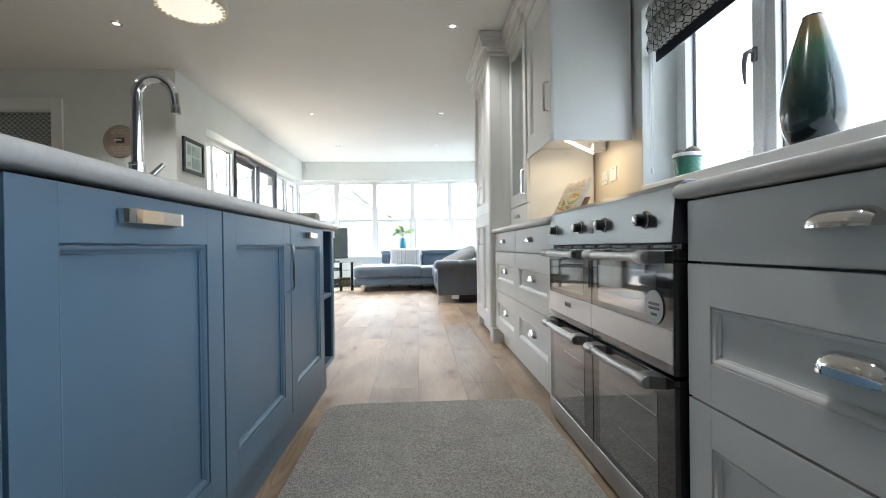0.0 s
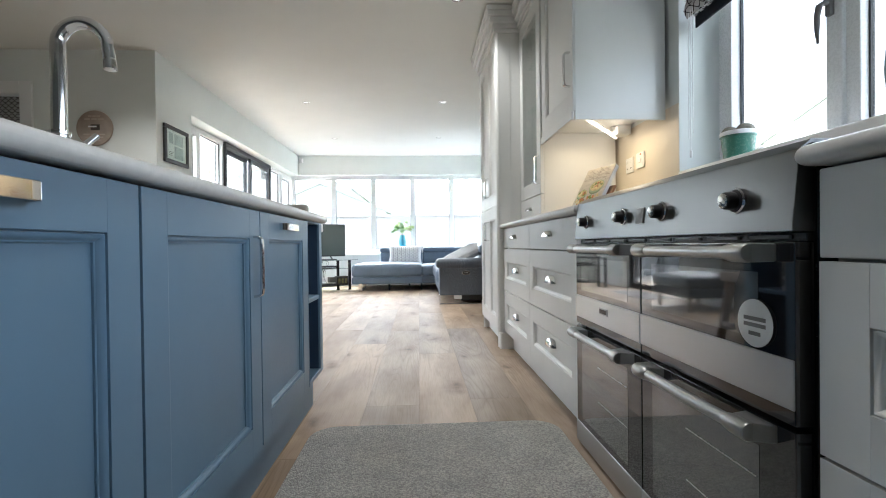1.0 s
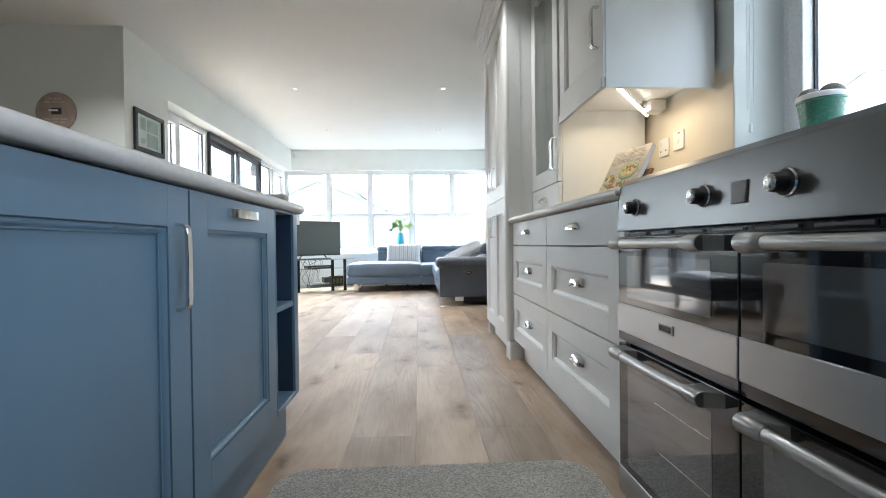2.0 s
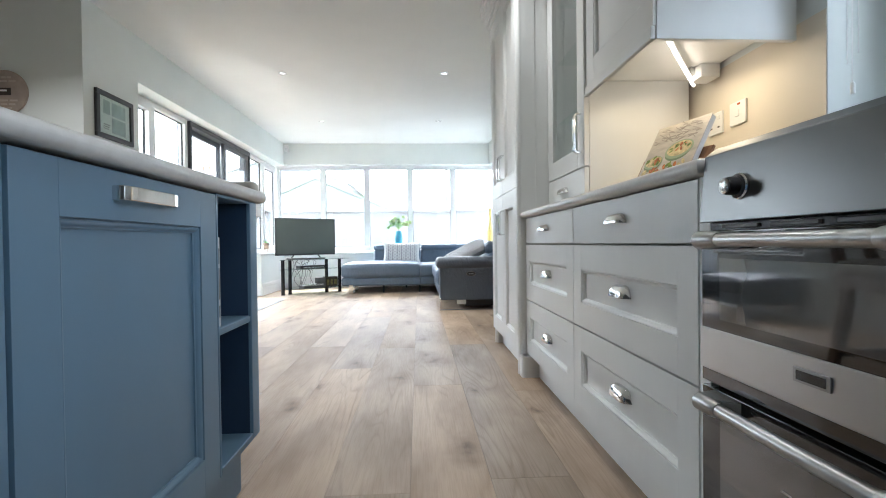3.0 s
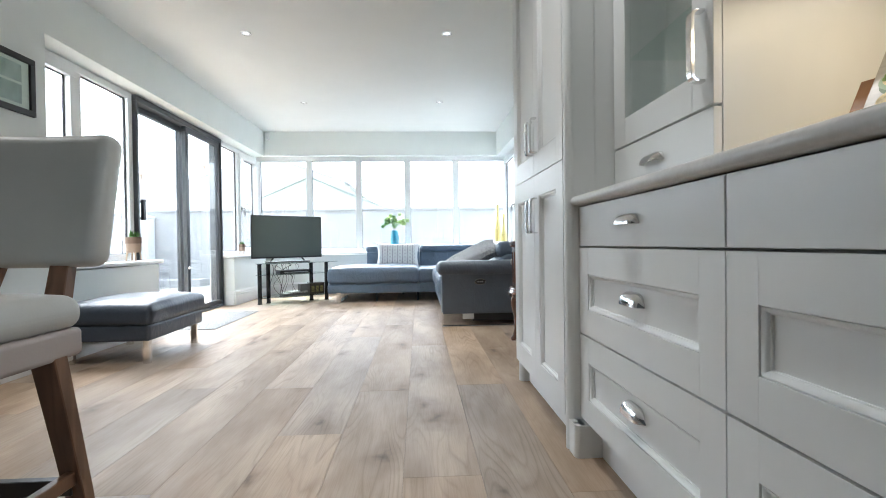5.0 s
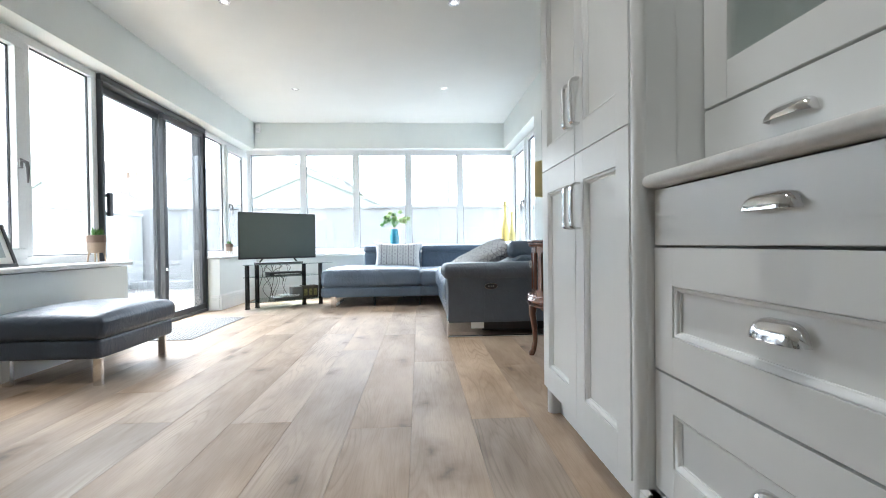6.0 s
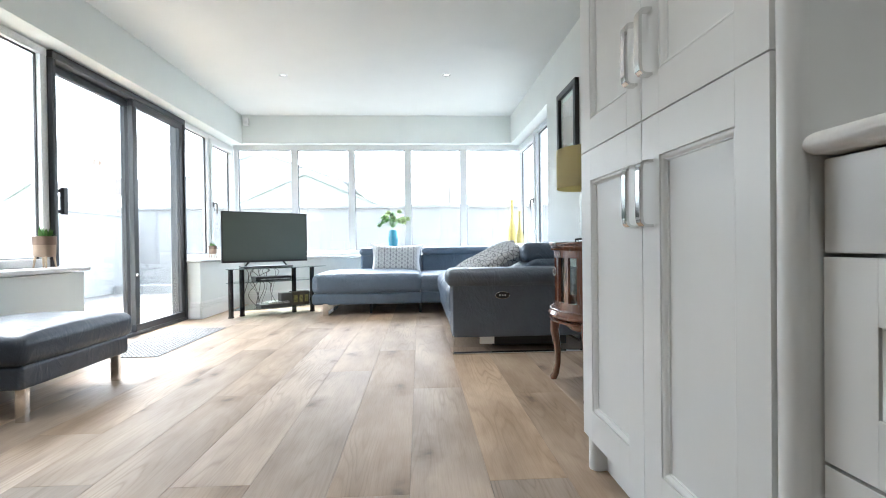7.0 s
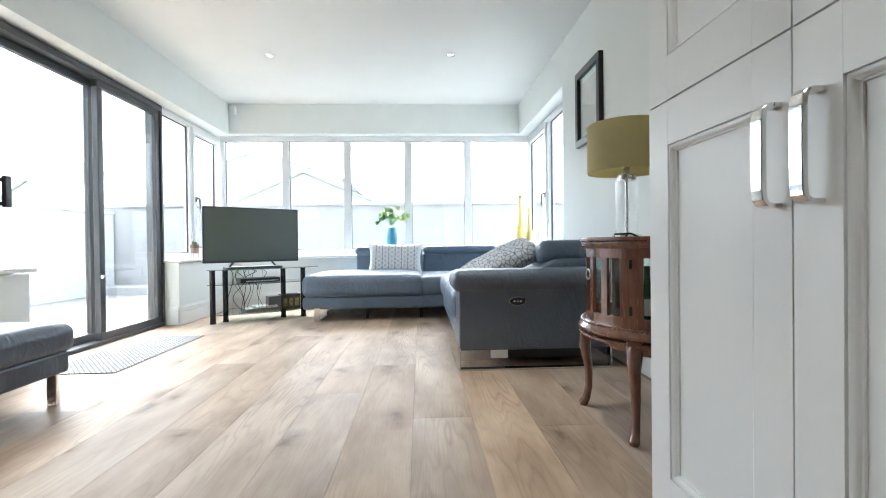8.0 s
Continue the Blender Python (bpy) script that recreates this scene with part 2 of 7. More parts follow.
    tone.inputs["To Min"].default_value, tone.inputs["To Max"].default_value = 0.80, 1.16
    L(info.outputs["Random"], tone.inputs["Value"])
    L(tone.outputs["Result"], hsv.inputs["Value"])
    hue = op("FRACT", op("MULTIPLY", info.outputs["Random"], 7.31), 0.0)
    sat = node(nt, "ShaderNodeMapRange")
    sat.inputs["To Min"].default_value, sat.inputs["To Max"].default_value = 0.86, 1.20
    L(hue, sat.inputs["Value"])
    L(sat.outputs["Result"], hsv.inputs["Saturation"])
    L(col, hsv.inputs["Color"])
    L(hsv.outputs["Color"], b.inputs["Base Color"])
    L(ramp(nt, pores, [(0.3, [0.56] * 3), (0.7, [0.43] * 3)]), b.inputs["Roughness"])
    b.inputs["Specular IOR Level"].default_value = 0.32
    bumped(nt, b, pores, 0.10, 0.0008)
    return m


# ---- materials ----
PAINT = surf("wall_paint", (0.74, 0.775, 0.755), 0.75, var=0.02, bump=0.08, bscale=260)
FEATURE = surf("slate_wall_paint", (0.22, 0.24, 0.25), 0.75, var=0.03, bump=0.08, bscale=260)
CEIL = surf("ceiling_paint", (0.735, 0.75, 0.73), 0.85, var=0.015, bump=0.06, bscale=240)
WHITE = surf("white_gloss_paint", (0.80, 0.81, 0.80), 0.35, var=0.02, bump=0.04)
UPVC = surf("white_window_plastic", (0.72, 0.73, 0.73), 0.28, var=0.015, bump=0.02)
GREY_ALU = surf("dark_grey_aluminium", (0.055, 0.06, 0.066), 0.38, var=0.08, bump=0.05, bscale=300)
RUBBER = surf("dark_rubber", (0.06, 0.06, 0.062), 0.6)
BRACKET = surf("grey_bracket_metal", (0.27, 0.27, 0.265), 0.42, 0.7, var=0.06)
COLLAR = surf("grey_collar_metal", (0.36, 0.36, 0.355), 0.34, 1.0, var=0.04, bump=0.0, rvar=0.02)
GLASS = glass_pane("window_glass")
UNIT = surf("grey_painted_oak", (0.75, 0.76, 0.745), 0.33, var=0.025, scale=5, stretch=(1, 1, 0.3), bump=0.03, bscale=220, depth=0.0003, rvar=0.03)
UNIT_IN = surf("cabinet_inside", (0.50, 0.49, 0.47), 0.5, var=0.03)
BLUE = surf("blue_painted_oak", (0.124, 0.208, 0.292), 0.34, var=0.04, scale=5, stretch=(1, 1, 0.3), bump=0.03, bscale=220, depth=0.0003, rvar=0.03)
# island blue darkened for the shade inside the cabinets and open shelf
NAVY = surf("blue_inside_shaded", (0.023, 0.048, 0.090), 0.5, var=0.05)
STONE = surf("pale_quartz_worktop", (0.60, 0.59, 0.565), 0.34, var=0.05, scale=60, bump=0.03, bscale=400)
CHROME = surf("polished_chrome", (0.74, 0.735, 0.73), 0.09, 1.0, var=0.02, bump=0.02, rvar=0.03)
SATIN = surf("satin_nickel", (0.62, 0.61, 0.59), 0.28, 1.0, var=0.03, bump=0.02)
# one steel in three tones: panel darkened, strips and handles lightened for what they reflect
STEEL = surf("brushed_steel_dimmed", (0.175, 0.18, 0.18), 0.30, 1.0, var=0.03, scale=4, stretch=(1, 0.05, 1), bump=0.004, bscale=600, depth=0.0001, rvar=0.02)
STEEL_STRIP = surf("brushed_steel_lit", (0.50, 0.505, 0.505), 0.31, 1.0, var=0.03, scale=4, stretch=(1, 0.05, 1), bump=0.004, bscale=600, depth=0.0001, rvar=0.02)
HANDLE_STEEL = surf("handle_steel", (0.44, 0.445, 0.445), 0.35, 1.0, var=0.03, scale=4, stretch=(1, 0.05, 1), bump=0.002, bscale=600, depth=0.0001, rvar=0.01)
BLACK = surf("black_enamel", (0.012, 0.012, 0.013), 0.22, var=0.1, bump=0.03)
OVEN_GLASS = surf("black_oven_glass", (0.012, 0.012, 0.013), 0.04, var=0.1, bump=0.0, coat=0.6, rvar=0.015)
GREY_PLASTIC = surf("grey_plastic", (0.16, 0.155, 0.15), 0.4, 0.4, var=0.05)
SPLASH = surf("cream_splashback_paint", (0.72, 0.66, 0.55), 0.5, var=0.02, bump=0.05)
LEATHER = leather("blue_grey_leather", (0.118, 0.158, 0.210), 0.30, 0.36)
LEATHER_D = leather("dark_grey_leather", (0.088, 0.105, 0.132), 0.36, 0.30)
LEATHER_F = leather("footstool_leather", (0.046, 0.060, 0.083), 0.38, 0.16, 0.06)
WHITE_LEATHER = surf("cream_leather", (0.45, 0.445, 0.41), 0.42, var=0.05, scale=5, bump=0.25, bscale=190, depth=0.001)
TAUPE = surf("taupe_leather", (0.36, 0.31, 0.28), 0.5, var=0.06, bump=0.2)
WALNUT = wood("walnut", (0.06, 0.028, 0.014), (0.17, 0.085, 0.045), 0.35, grain=(1, 1, 0.08), coat=0.15)
MAHOGANY = wood("mahogany", (0.120, 0.047, 0.028), (0.185, 0.076, 0.045), 0.20, grain=(1, 1, 0.1), coat=0.9)
PLANK = oak_plank("oak_laminate")
BOARD = wood("board_wood", (0.22, 0.10, 0.045), (0.36, 0.18, 0.08), 0.45, grain=(1, 1, 0.1))
SCREED = surf("plank_joint", (0.22, 0.17, 0.13), 0.9)
# grey-green base colour stands in for the room mirrored in the dark glass
SCREEN = surf("screen_reflection_grey", (0.080, 0.098, 0.088), 0.08, var=0.03, bump=0.0, coat=0.6, rvar=0.02)
BLACK_PL = surf("black_plastic", (0.018, 0.018, 0.02), 0.35)
CLEAR = glass_pane("clear_glass", (0.92, 0.97, 0.95))
LAMP_GLASS = glass_pane("lamp_glass", (0.985, 0.99, 0.988))
SMOKE = glass_pane("smoked_shelf_glass", (0.66, 0.73, 0.71))
SHADE = thin_cloth("mustard_shade_cloth", (0.70, 0.63, 0.37))
YELLOW = surf("yellow_glaze", (0.58, 0.48, 0.17), 0.25, var=0.06, coat=0.3)
TEAL = surf("teal_glass_glaze", (0.045, 0.30, 0.42), 0.12, var=0.2, scale=9, coat=0.5)
GREEN_POT = surf("green_glaze", (0.06, 0.20, 0.145), 0.25, var=0.12, coat=0.4)
CACTUS = surf("cactus_skin", (0.20, 0.19, 0.15), 0.8, var=0.35, scale=40, bump=0.6, bscale=160, depth=0.004)
LEAF = surf("leaf_green", (0.10, 0.24, 0.05), 0.5, var=0.25, scale=12)
PALE_LEAF = surf("pale_flower_green", (0.42, 0.54, 0.24), 0.55, var=0.25, scale=14)
TERRA = surf("beige_pot_clay", (0.33, 0.24, 0.17), 0.7, var=0.1, scale=12)
PINE = surf("pale_wood_legs", (0.55, 0.42, 0.30), 0.55, var=0.08)
RUG = wool("grey_beige_wool", (0.78, 0.745, 0.675))
STICKER = surf("grey_sticker", (0.74, 0.75, 0.74), 0.5)
# base lifted to grey to carry part of the inner panes' pale reflections
OVEN_INNER = surf("oven_glass_reflection_grey", (0.085, 0.087, 0.085), 0.05, var=0.1, bump=0.0, coat=1.0, rvar=0.015)
for mt, ior, coated in ((OVEN_GLASS, 1.50, 0.3), (OVEN_INNER, 1.75, 1.0)):     # the inner panes mirror once more behind the outer one
    mt.node_tree.nodes["Principled BSDF"].inputs["Coat Weight"].default_value = coated
    mt.node_tree.nodes["Principled BSDF"].inputs["IOR"].default_value = ior
    mt.node_tree.nodes["Principled BSDF"].inputs["Specular IOR Level"].default_value = 0.8
BLIND = ogee_cloth("trellis_cloth", (0.58, 0.58, 0.56), (0.02, 0.02, 0.022))
NAVY_TRIM = surf("navy_trim_cloth", (0.012, 0.016, 0.028), 0.8)
BLACK_FRAME = surf("black_frame_paint", (0.015, 0.015, 0.016), 0.35)
PAPER = surf("mount_paper", (0.72, 0.72, 0.69), 0.8, var=0.02)
PHOTO = surf("grey_photo_print", (0.36, 0.40, 0.40), 0.6, var=0.35, scale=9)
PINK_ART = surf("pink_grey_print", (0.55, 0.40, 0.39), 0.6, var=0.3, scale=4)
SIGN = surf("weathered_sign_wood", (0.39, 0.32, 0.27), 0.75, var=0.18, scale=9)
INK = surf("ink", (0.06, 0.05, 0.045), 0.7)
PATIO = surf("pale_paving", (0.22, 0.215, 0.205), 0.85, var=0.12, scale=3, bump=0.5, bscale=60, depth=0.003)
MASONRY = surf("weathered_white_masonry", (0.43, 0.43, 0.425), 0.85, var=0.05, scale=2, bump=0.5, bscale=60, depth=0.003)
PALE_PAVE = surf("pale_concrete", (0.38, 0.38, 0.365), 0.85, var=0.1, scale=3, bump=0.5, bscale=60, depth=0.003)
WHITEWASH = surf("whitewash", (0.62, 0.62, 0.61), 0.85, var=0.05, scale=2, bump=0.5, bscale=60, depth=0.003)
ROOF = surf("grey_roof_tile", (0.50, 0.495, 0.49), 0.8, var=0.2, scale=6)
BRICK = surf("brown_brick", (0.36, 0.31, 0.285), 0.85, var=0.2, scale=20)
GRASS = surf("far_ground", (0.10, 0.13, 0.07), 0.95, var=0.3, scale=0.5)
STRIP = glow("warm_strip_tube", (1.0, 0.80, 0.62), 0.5)
LAMPGLASS = glow("downlight_lens", (1.0, 0.97, 0.92), 0.12)
PEND = surf("ivory_shade", (0.72, 0.66, 0.54), 0.6, var=0.05)
PEND_GLOW = glow("pendant_diffuser", (1.0, 0.86, 0.64), 0.045)
# ---- mesh makers ----


def boxes(lo_hi, bevel=0.002, seg=1):
    bm = bmesh.new()
    for (x0, x1), (y0, y1), (z0, z1) in lo_hi:
        made = bmesh.ops.create_cube(bm, size=1.0)["verts"]
        for v in made:
            v.co = Vector((x0 + (v.co.x + 0.5) * (x1 - x0), y0 + (v.co.y + 0.5) * (y1 - y0), z0 + (v.co.z + 0.5) * (z1 - z0)))
    if bevel:
        bmesh.ops.bevel(bm, geom=bm.edges[:], offset=bevel, segments=seg, profile=0.5, affect="EDGES", clamp_overlap=True)
    return bm


def box(x0, x1, y0, y1, z0, z1, bevel=0.002, seg=1):
    return boxes([((x0, x1), (y0, y1), (z0, z1))], bevel, seg)


def soft_box(lo, hi, r, bulge=0.0, n=7, sag=0.0):
    """A padded block: rounded edges of radius r, its top swelling by bulge, its faces wavering a little."""
    c = [(a + b) / 2 for a, b in zip(lo, hi)]
    h = [(b - a) / 2 for a, b in zip(lo, hi)]
    r = min(r, *(0.98 * k for k in h))

    def line(k):
        core = k - r
        side = [-k, -k + 0.12 * r, -k + 0.4 * r, -k + 0.72 * r]
        return side + [core * (2 * i / n - 1) for i in range(n + 1)] + [-s for s in reversed(side)]
    bm = bmesh.new()
    for ax in range(3):
        u, w = (ax + 1) % 3, (ax + 2) % 3
        for sgn in (-1, 1):
            grid = []
            for a in line(h[u]):
                row = []
                for b in line(h[w]):
                    p = [0.0, 0.0, 0.0]
                    p[ax], p[u], p[w] = sgn * h[ax], a, b
                    q = [max(-(k - r), min(k - r, s)) for s, k in zip(p, h)]
                    d = Vector([s - t for s, t in zip(p, q)])
                    if d.length > 1e-9:
                        d = d.normalized() * r
                    p = Vector(q) + d
                    fx, fy = 1 - (p.x / h[0]) ** 4, 1 - (p.y / h[1]) ** 4
                    if p.z > 0:
                        p.z += bulge * fx * fy * (p.z / h[2])
                    wav = noise.noise(Vector((p.x * 3 + c[0] * 7, p.y * 3 + c[1] * 5, p.z * 3))) * sag
                    row.append(bm.verts.new(Vector(c) + p + p.normalized() * wav))
                grid.append(row)
            for i in range(len(grid) - 1):
                for j in range(len(grid[0]) - 1):
                    bm.faces.new((grid[i][j], grid[i + 1][j], grid[i + 1][j + 1], grid[i][j + 1]))
    bmesh.ops.remove_doubles(bm, verts=bm.verts[:], dist=1e-5)
    return bm


def lathe(profile, at=(0, 0, 0), steps=32, squash=(1, 1)):
    """A turned form from (radius, height) pairs."""
    bm = bmesh.new()
    rings = []
    for r, z in profile:
        ring = []
        for i in range(steps):
            a = 2 * math.pi * i / steps
            ring.append(bm.verts.new((at[0] + r * math.cos(a) * squash[0], at[1] + r * math.sin(a) * squash[1], at[2] + z)))
        rings.append(ring)
    for k in range(len(rings) - 1):
        for i in range(steps):
            j = (i + 1) % steps
            bm.faces.new((rings[k][i], rings[k][j], rings[k + 1][j], rings[k + 1][i]))
    if len(profile) > 2 and profile[0][0] > 0 and profile[-1][0] > 0:
        for i in range(steps):
            j = (i + 1) % steps
            bm.faces.new((rings[-1][i], rings[-1][j], rings[0][j], rings[0][i]))
    else:
        for ring, (r, z) in ((rings[0], profile[0]), (rings[-1], profile[-1])):
            if r > 0:
                bm.faces.new(ring)
    bmesh.ops.remove_doubles(bm, verts=bm.verts[:], dist=1e-6)
    return bm


def tube(points, radius, steps=10, radii=None, close=True):
    """A round bar along points; radii: its radius at each point."""
    bm = bmesh.new()
    pts = [Vector(p) for p in points]
    rings = []
    side = None
    for i, p in enumerate(pts):
        d = (pts[min(i + 1, len(pts) - 1)] - pts[max(i - 1, 0)]).normalized()
        if side is None:
            side = d.orthogonal().normalized()
        side = (side - d * side.dot(d)).normalized()
        up = d.cross(side)
        r = radii[i] if radii else radius
        rings.append([bm.verts.new(p + r * (math.cos(2 * math.pi * k / steps) * side + math.sin(2 * math.pi * k / steps) * up)) for k in range(steps)])
    for a, b in zip(rings, rings[1:]):
        for k in range(steps):
            j = (k + 1) % steps
            bm.faces.new((a[k], a[j], b[j], b[k]))
    if close:
        bm.faces.new(rings[0])
        bm.faces.new(rings[-1])
    return bm


def joined(*bms):
    out = bms[0]
    for b in bms[1:]:
        me = bpy.data.meshes.new("tmp")
        b.to_mesh(me)
        out.from_mesh(me)
        bpy.data.meshes.remove(me)
    return out


def moved(bm, m):
    bmesh.ops.transform(bm, matrix=m, verts=bm.verts[:])
    return bm


PLACES = {}


def thing(name, at, label, category, group="", kind=""):
    ob = new(name)
    ob.location = at
    ob.empty_display_size = 0.1
    PLACES[ob.name] = Vector(at)
    return tagged(ob, label, category, group, kind)


def part(name, bm, material, parent=None, label="", smooth=True):
    me = bpy.data.meshes.new(name)
    bmesh.ops.recalc_face_normals(bm, faces=bm.faces[:])
    bm.to_mesh(me)
    bm.free()
    me.materials.append(material)
    if smooth:
        me.shade_smooth()
        me.set_sharp_from_angle(angle=0.6)
    ob = new(name, me)
    if smooth and len(me.polygons) < 1500:
        flat = ob.modifiers.new("flat_faces", "WEIGHTED_NORMAL")     # keeps broad faces flat beside rounded edges
        flat.keep_sharp = True
    if parent is not None:
        ob.parent = parent
        if parent.name in PLACES:
            ob.matrix_parent_inverse = Matrix.Translation(-PLACES[parent.name])
    if label:
        tagged(ob, label)
    return ob


def piece(name, me, parent, at, turn=0.0):
    ob = new(name, me)
    ob.parent = parent
    off = PLACES.get(parent.name, Vector((0, 0, 0)))
    ob.location = Vector(at) - off
    ob.rotation_euler[2] = turn
    return ob


def along(axis, u, w, z):
    """A span box: u along the wall, w through it."""
    return (u, w, z) if axis == "y" else (w, u, z)


def wall(name, axis, w, u, z, holes, material, label):
    us = sorted({u[0], u[1], *(h[0] for h in holes), *(h[1] for h in holes)})
    zs = sorted({z[0], z[1], *(max(z[0], h[2]) for h in holes), *(min(z[1], h[3]) for h in holes)})
    bm = bmesh.new()
    known = {}

    def corner(i, j, k):
        if (i, j, k) not in known:
            p = along(axis, us[i], w[j], zs[k])
            known[(i, j, k)] = bm.verts.new(p)
        return known[(i, j, k)]

    def solid(i, k):
        if not (0 <= i < len(us) - 1 and 0 <= k < len(zs) - 1):
            return False
        cu, cz = (us[i] + us[i + 1]) / 2, (zs[k] + zs[k + 1]) / 2
        return not any(h[0] < cu < h[1] and h[2] < cz < h[3] for h in holes)
    for i in range(len(us) - 1):
        for k in range(len(zs) - 1):
            if not solid(i, k):
                continue
            for j in (0, 1):
                bm.faces.new((corner(i, j, k), corner(i + 1, j, k), corner(i + 1, j, k + 1), corner(i, j, k + 1)))
            for di, dk, e in ((-1, 0, ((i, k), (i, k + 1))), (1, 0, ((i + 1, k), (i + 1, k + 1))), (0, -1, ((i, k), (i + 1, k))), (0, 1, ((i, k + 1), (i + 1, k + 1)))):
                if not solid(i + di, k + dk):
                    (a, b), (c, d) = e
                    bm.faces.new((corner(a, 0, b), corner(c, 0, d), corner(c, 1, d), corner(a, 1, b)))
    return tagged(part(name, bm, material, smooth=False), label, "wall", kind="structure")


def window(name, axis, w, u, z, bars, label, fw=0.055, depth=0.07, sash=(), frame_mat=None):
    """A window in the plane w (its inner face; inward side given by the sign of depth); bars: (place, width) of the uprights; sash: panes with an opening leaf."""
    frame_mat = frame_mat or UPVC
    th = thing(name, along(axis, (u[0] + u[1]) / 2, w, z[0]) if axis == "y" else (w, (u[0] + u[1]) / 2, z[0]), label, "window", kind="structure")
    W = tuple(sorted((w, w + depth)))
    bars = sorted(bars)
    spans = [along(axis, u, W, (z[0], z[0] + fw)), along(axis, u, W, (z[1] - fw, z[1])),
             along(axis, (u[0], u[0] + fw), W, (z[0] + fw, z[1] - fw)), along(axis, (u[1] - fw, u[1]), W, (z[0] + fw, z[1] - fw))]
    edges = [u[0] + fw]
    for p, bw in bars:
        spans.append(along(axis, (p - bw / 2, p + bw / 2), W, (z[0] + fw, z[1] - fw)))
        edges += [p - bw / 2, p + bw / 2]
    edges.append(u[1] - fw)
    part("window_frame", boxes(spans, 0.006, 2), frame_mat, th)
    mid = w + depth * 0.5
    s = 1 if depth > 0 else -1
    for k in range(0, len(edges), 2):
        a, b, z0, z1 = edges[k], edges[k + 1], z[0] + fw, z[1] - fw
        if k // 2 in sash:
            lw, face = 0.05, tuple(sorted((w - 0.014 * s, w + depth * 0.7)))
            leaf = [along(axis, (a - .012, b + .012), face, (z0 - .012, z0 + lw)), along(axis, (a - .012, b + .012), face, (z1 - lw, z1 + .012)),
                    along(axis, (a - .012, a + lw), face, (z0 + lw, z1 - lw)), along(axis, (b - lw, b + .012), face, (z0 + lw, z1 - lw))]
            part("sash", boxes(leaf, 0.006, 2), frame_mat, th)
            a, b, z0, z1 = a + lw, b - lw, z0 + lw, z1 - lw
        g = 0.007
        gw = tuple(sorted((mid - 0.007 * s, mid + 0.007 * s)))
        part("gasket", boxes([along(axis, (a, b), gw, (z0, z0 + g)), along(axis, (a, b), gw, (z1 - g, z1)),
                              along(axis, (a, a + g), gw, (z0 + g, z1 - g)), along(axis, (b - g, b), gw, (z0 + g, z1 - g))], 0), RUBBER, th)
        pane = part("pane", boxes([along(axis, (a + g, b - g), tuple(sorted((mid - 0.003, mid + 0.003))), (z0 + g, z1 - g))], 0), GLASS, th, smooth=False)
        pane.visible_shadow = False
    return th


def sill(name, x0, x1, y0, y1, z, thick=0.03):
    return tagged(part(name, box(x0, x1, y0, y1, z - thick, z, 0.010, 3), WHITE), "white painted window board with a rounded edge", "window sill", kind="structure")


# ---- the shell ----
CEIL_Z = 2.447
ground = tagged(part("ground", box(-120, 120, -120, 160, -0.42, -0.30, 0), GRASS), "dull green ground reaching to the horizon", "ground", kind="structure")
ceiling = tagged(part("ceiling", joined(box(-4.8, 1.6, -2.2, 4.85, CEIL_Z, CEIL_Z + 0.2, 0), box(-2.6, 1.6, 4.85, 9.4, CEIL_Z, CEIL_Z + 0.2, 0)), CEIL), "smooth white painted ceiling", "ceiling", kind="structure")
wall("wall_south", "y", (-2.2, -2.0), (-4.8, 1.5), (-0.05, CEIL_Z), [], FEATURE, "slate grey painted plaster wall")
wall("wall_west_kitchen", "x", (-4.8, -4.6), (-2.0, 4.42), (-0.05, CEIL_Z), [], PAINT, "pale grey-green painted plaster wall")
wall("wall_stub", "y", (4.42, 4.57), (-4.8, -2.257), (-0.05, CEIL_Z), [(-4.28, -3.36, 0.95, 2.07)], PAINT, "grey painted wall with a blinded window and a round sign")
wall("wall_stub_back", "y", (4.75, 4.85), (-4.8, -2.52), (-0.05, CEIL_Z), [], PAINT, "plain plaster wall closing the window recess")
wall("wall_east_kitchen", "x", (1.215, 1.5), (-2.0, 4.0), (-0.05, CEIL_Z), [(-1.3, 2.455, 1.0, 2.22)], PAINT, "painted plaster wall behind the kitchen units")
wall("wall_east_living", "x", (1.252, 1.5), (4.0, 9.04), (-0.05, CEIL_Z), [(7.315, 9.04, 0.585, 2.075)], PAINT, "pale grey-green painted plaster wall with a window")
wall("wall_north", "y", (9.04, 9.32), (-2.55, 1.5), (-0.05, CEIL_Z), [(-2.55, 1.5, 0.585, 2.09)], PAINT, "low white wall and pale beam round the wide window")
wall("wall_west_living", "x", (-2.55, -2.257), (4.57, 9.04), (-0.05, CEIL_Z), [(5.033, 6.22, 0.585, 2.07), (6.22, 7.86, -0.05, 2.07), (7.86, 9.04, 0.585, 2.07)], PAINT, "pale grey-green painted wall with windows and a sliding door")

# window boards
sill("window_sill_west_near", -2.44, -2.225, 5.04, 6.245, 0.625)
sill("window_sill_west_far", -2.44, -2.225, 7.84, 9.18, 0.62)
sill("window_sill_north", -2.223, 1.22, 9.005, 9.18, 0.62)
sill("window_sill_east", 1.222, 1.43, 7.33, 9.18, 0.62)
sill("window_sill_kitchen", 1.195, 1.405, -1.29, 2.44, 1.074, 0.072)

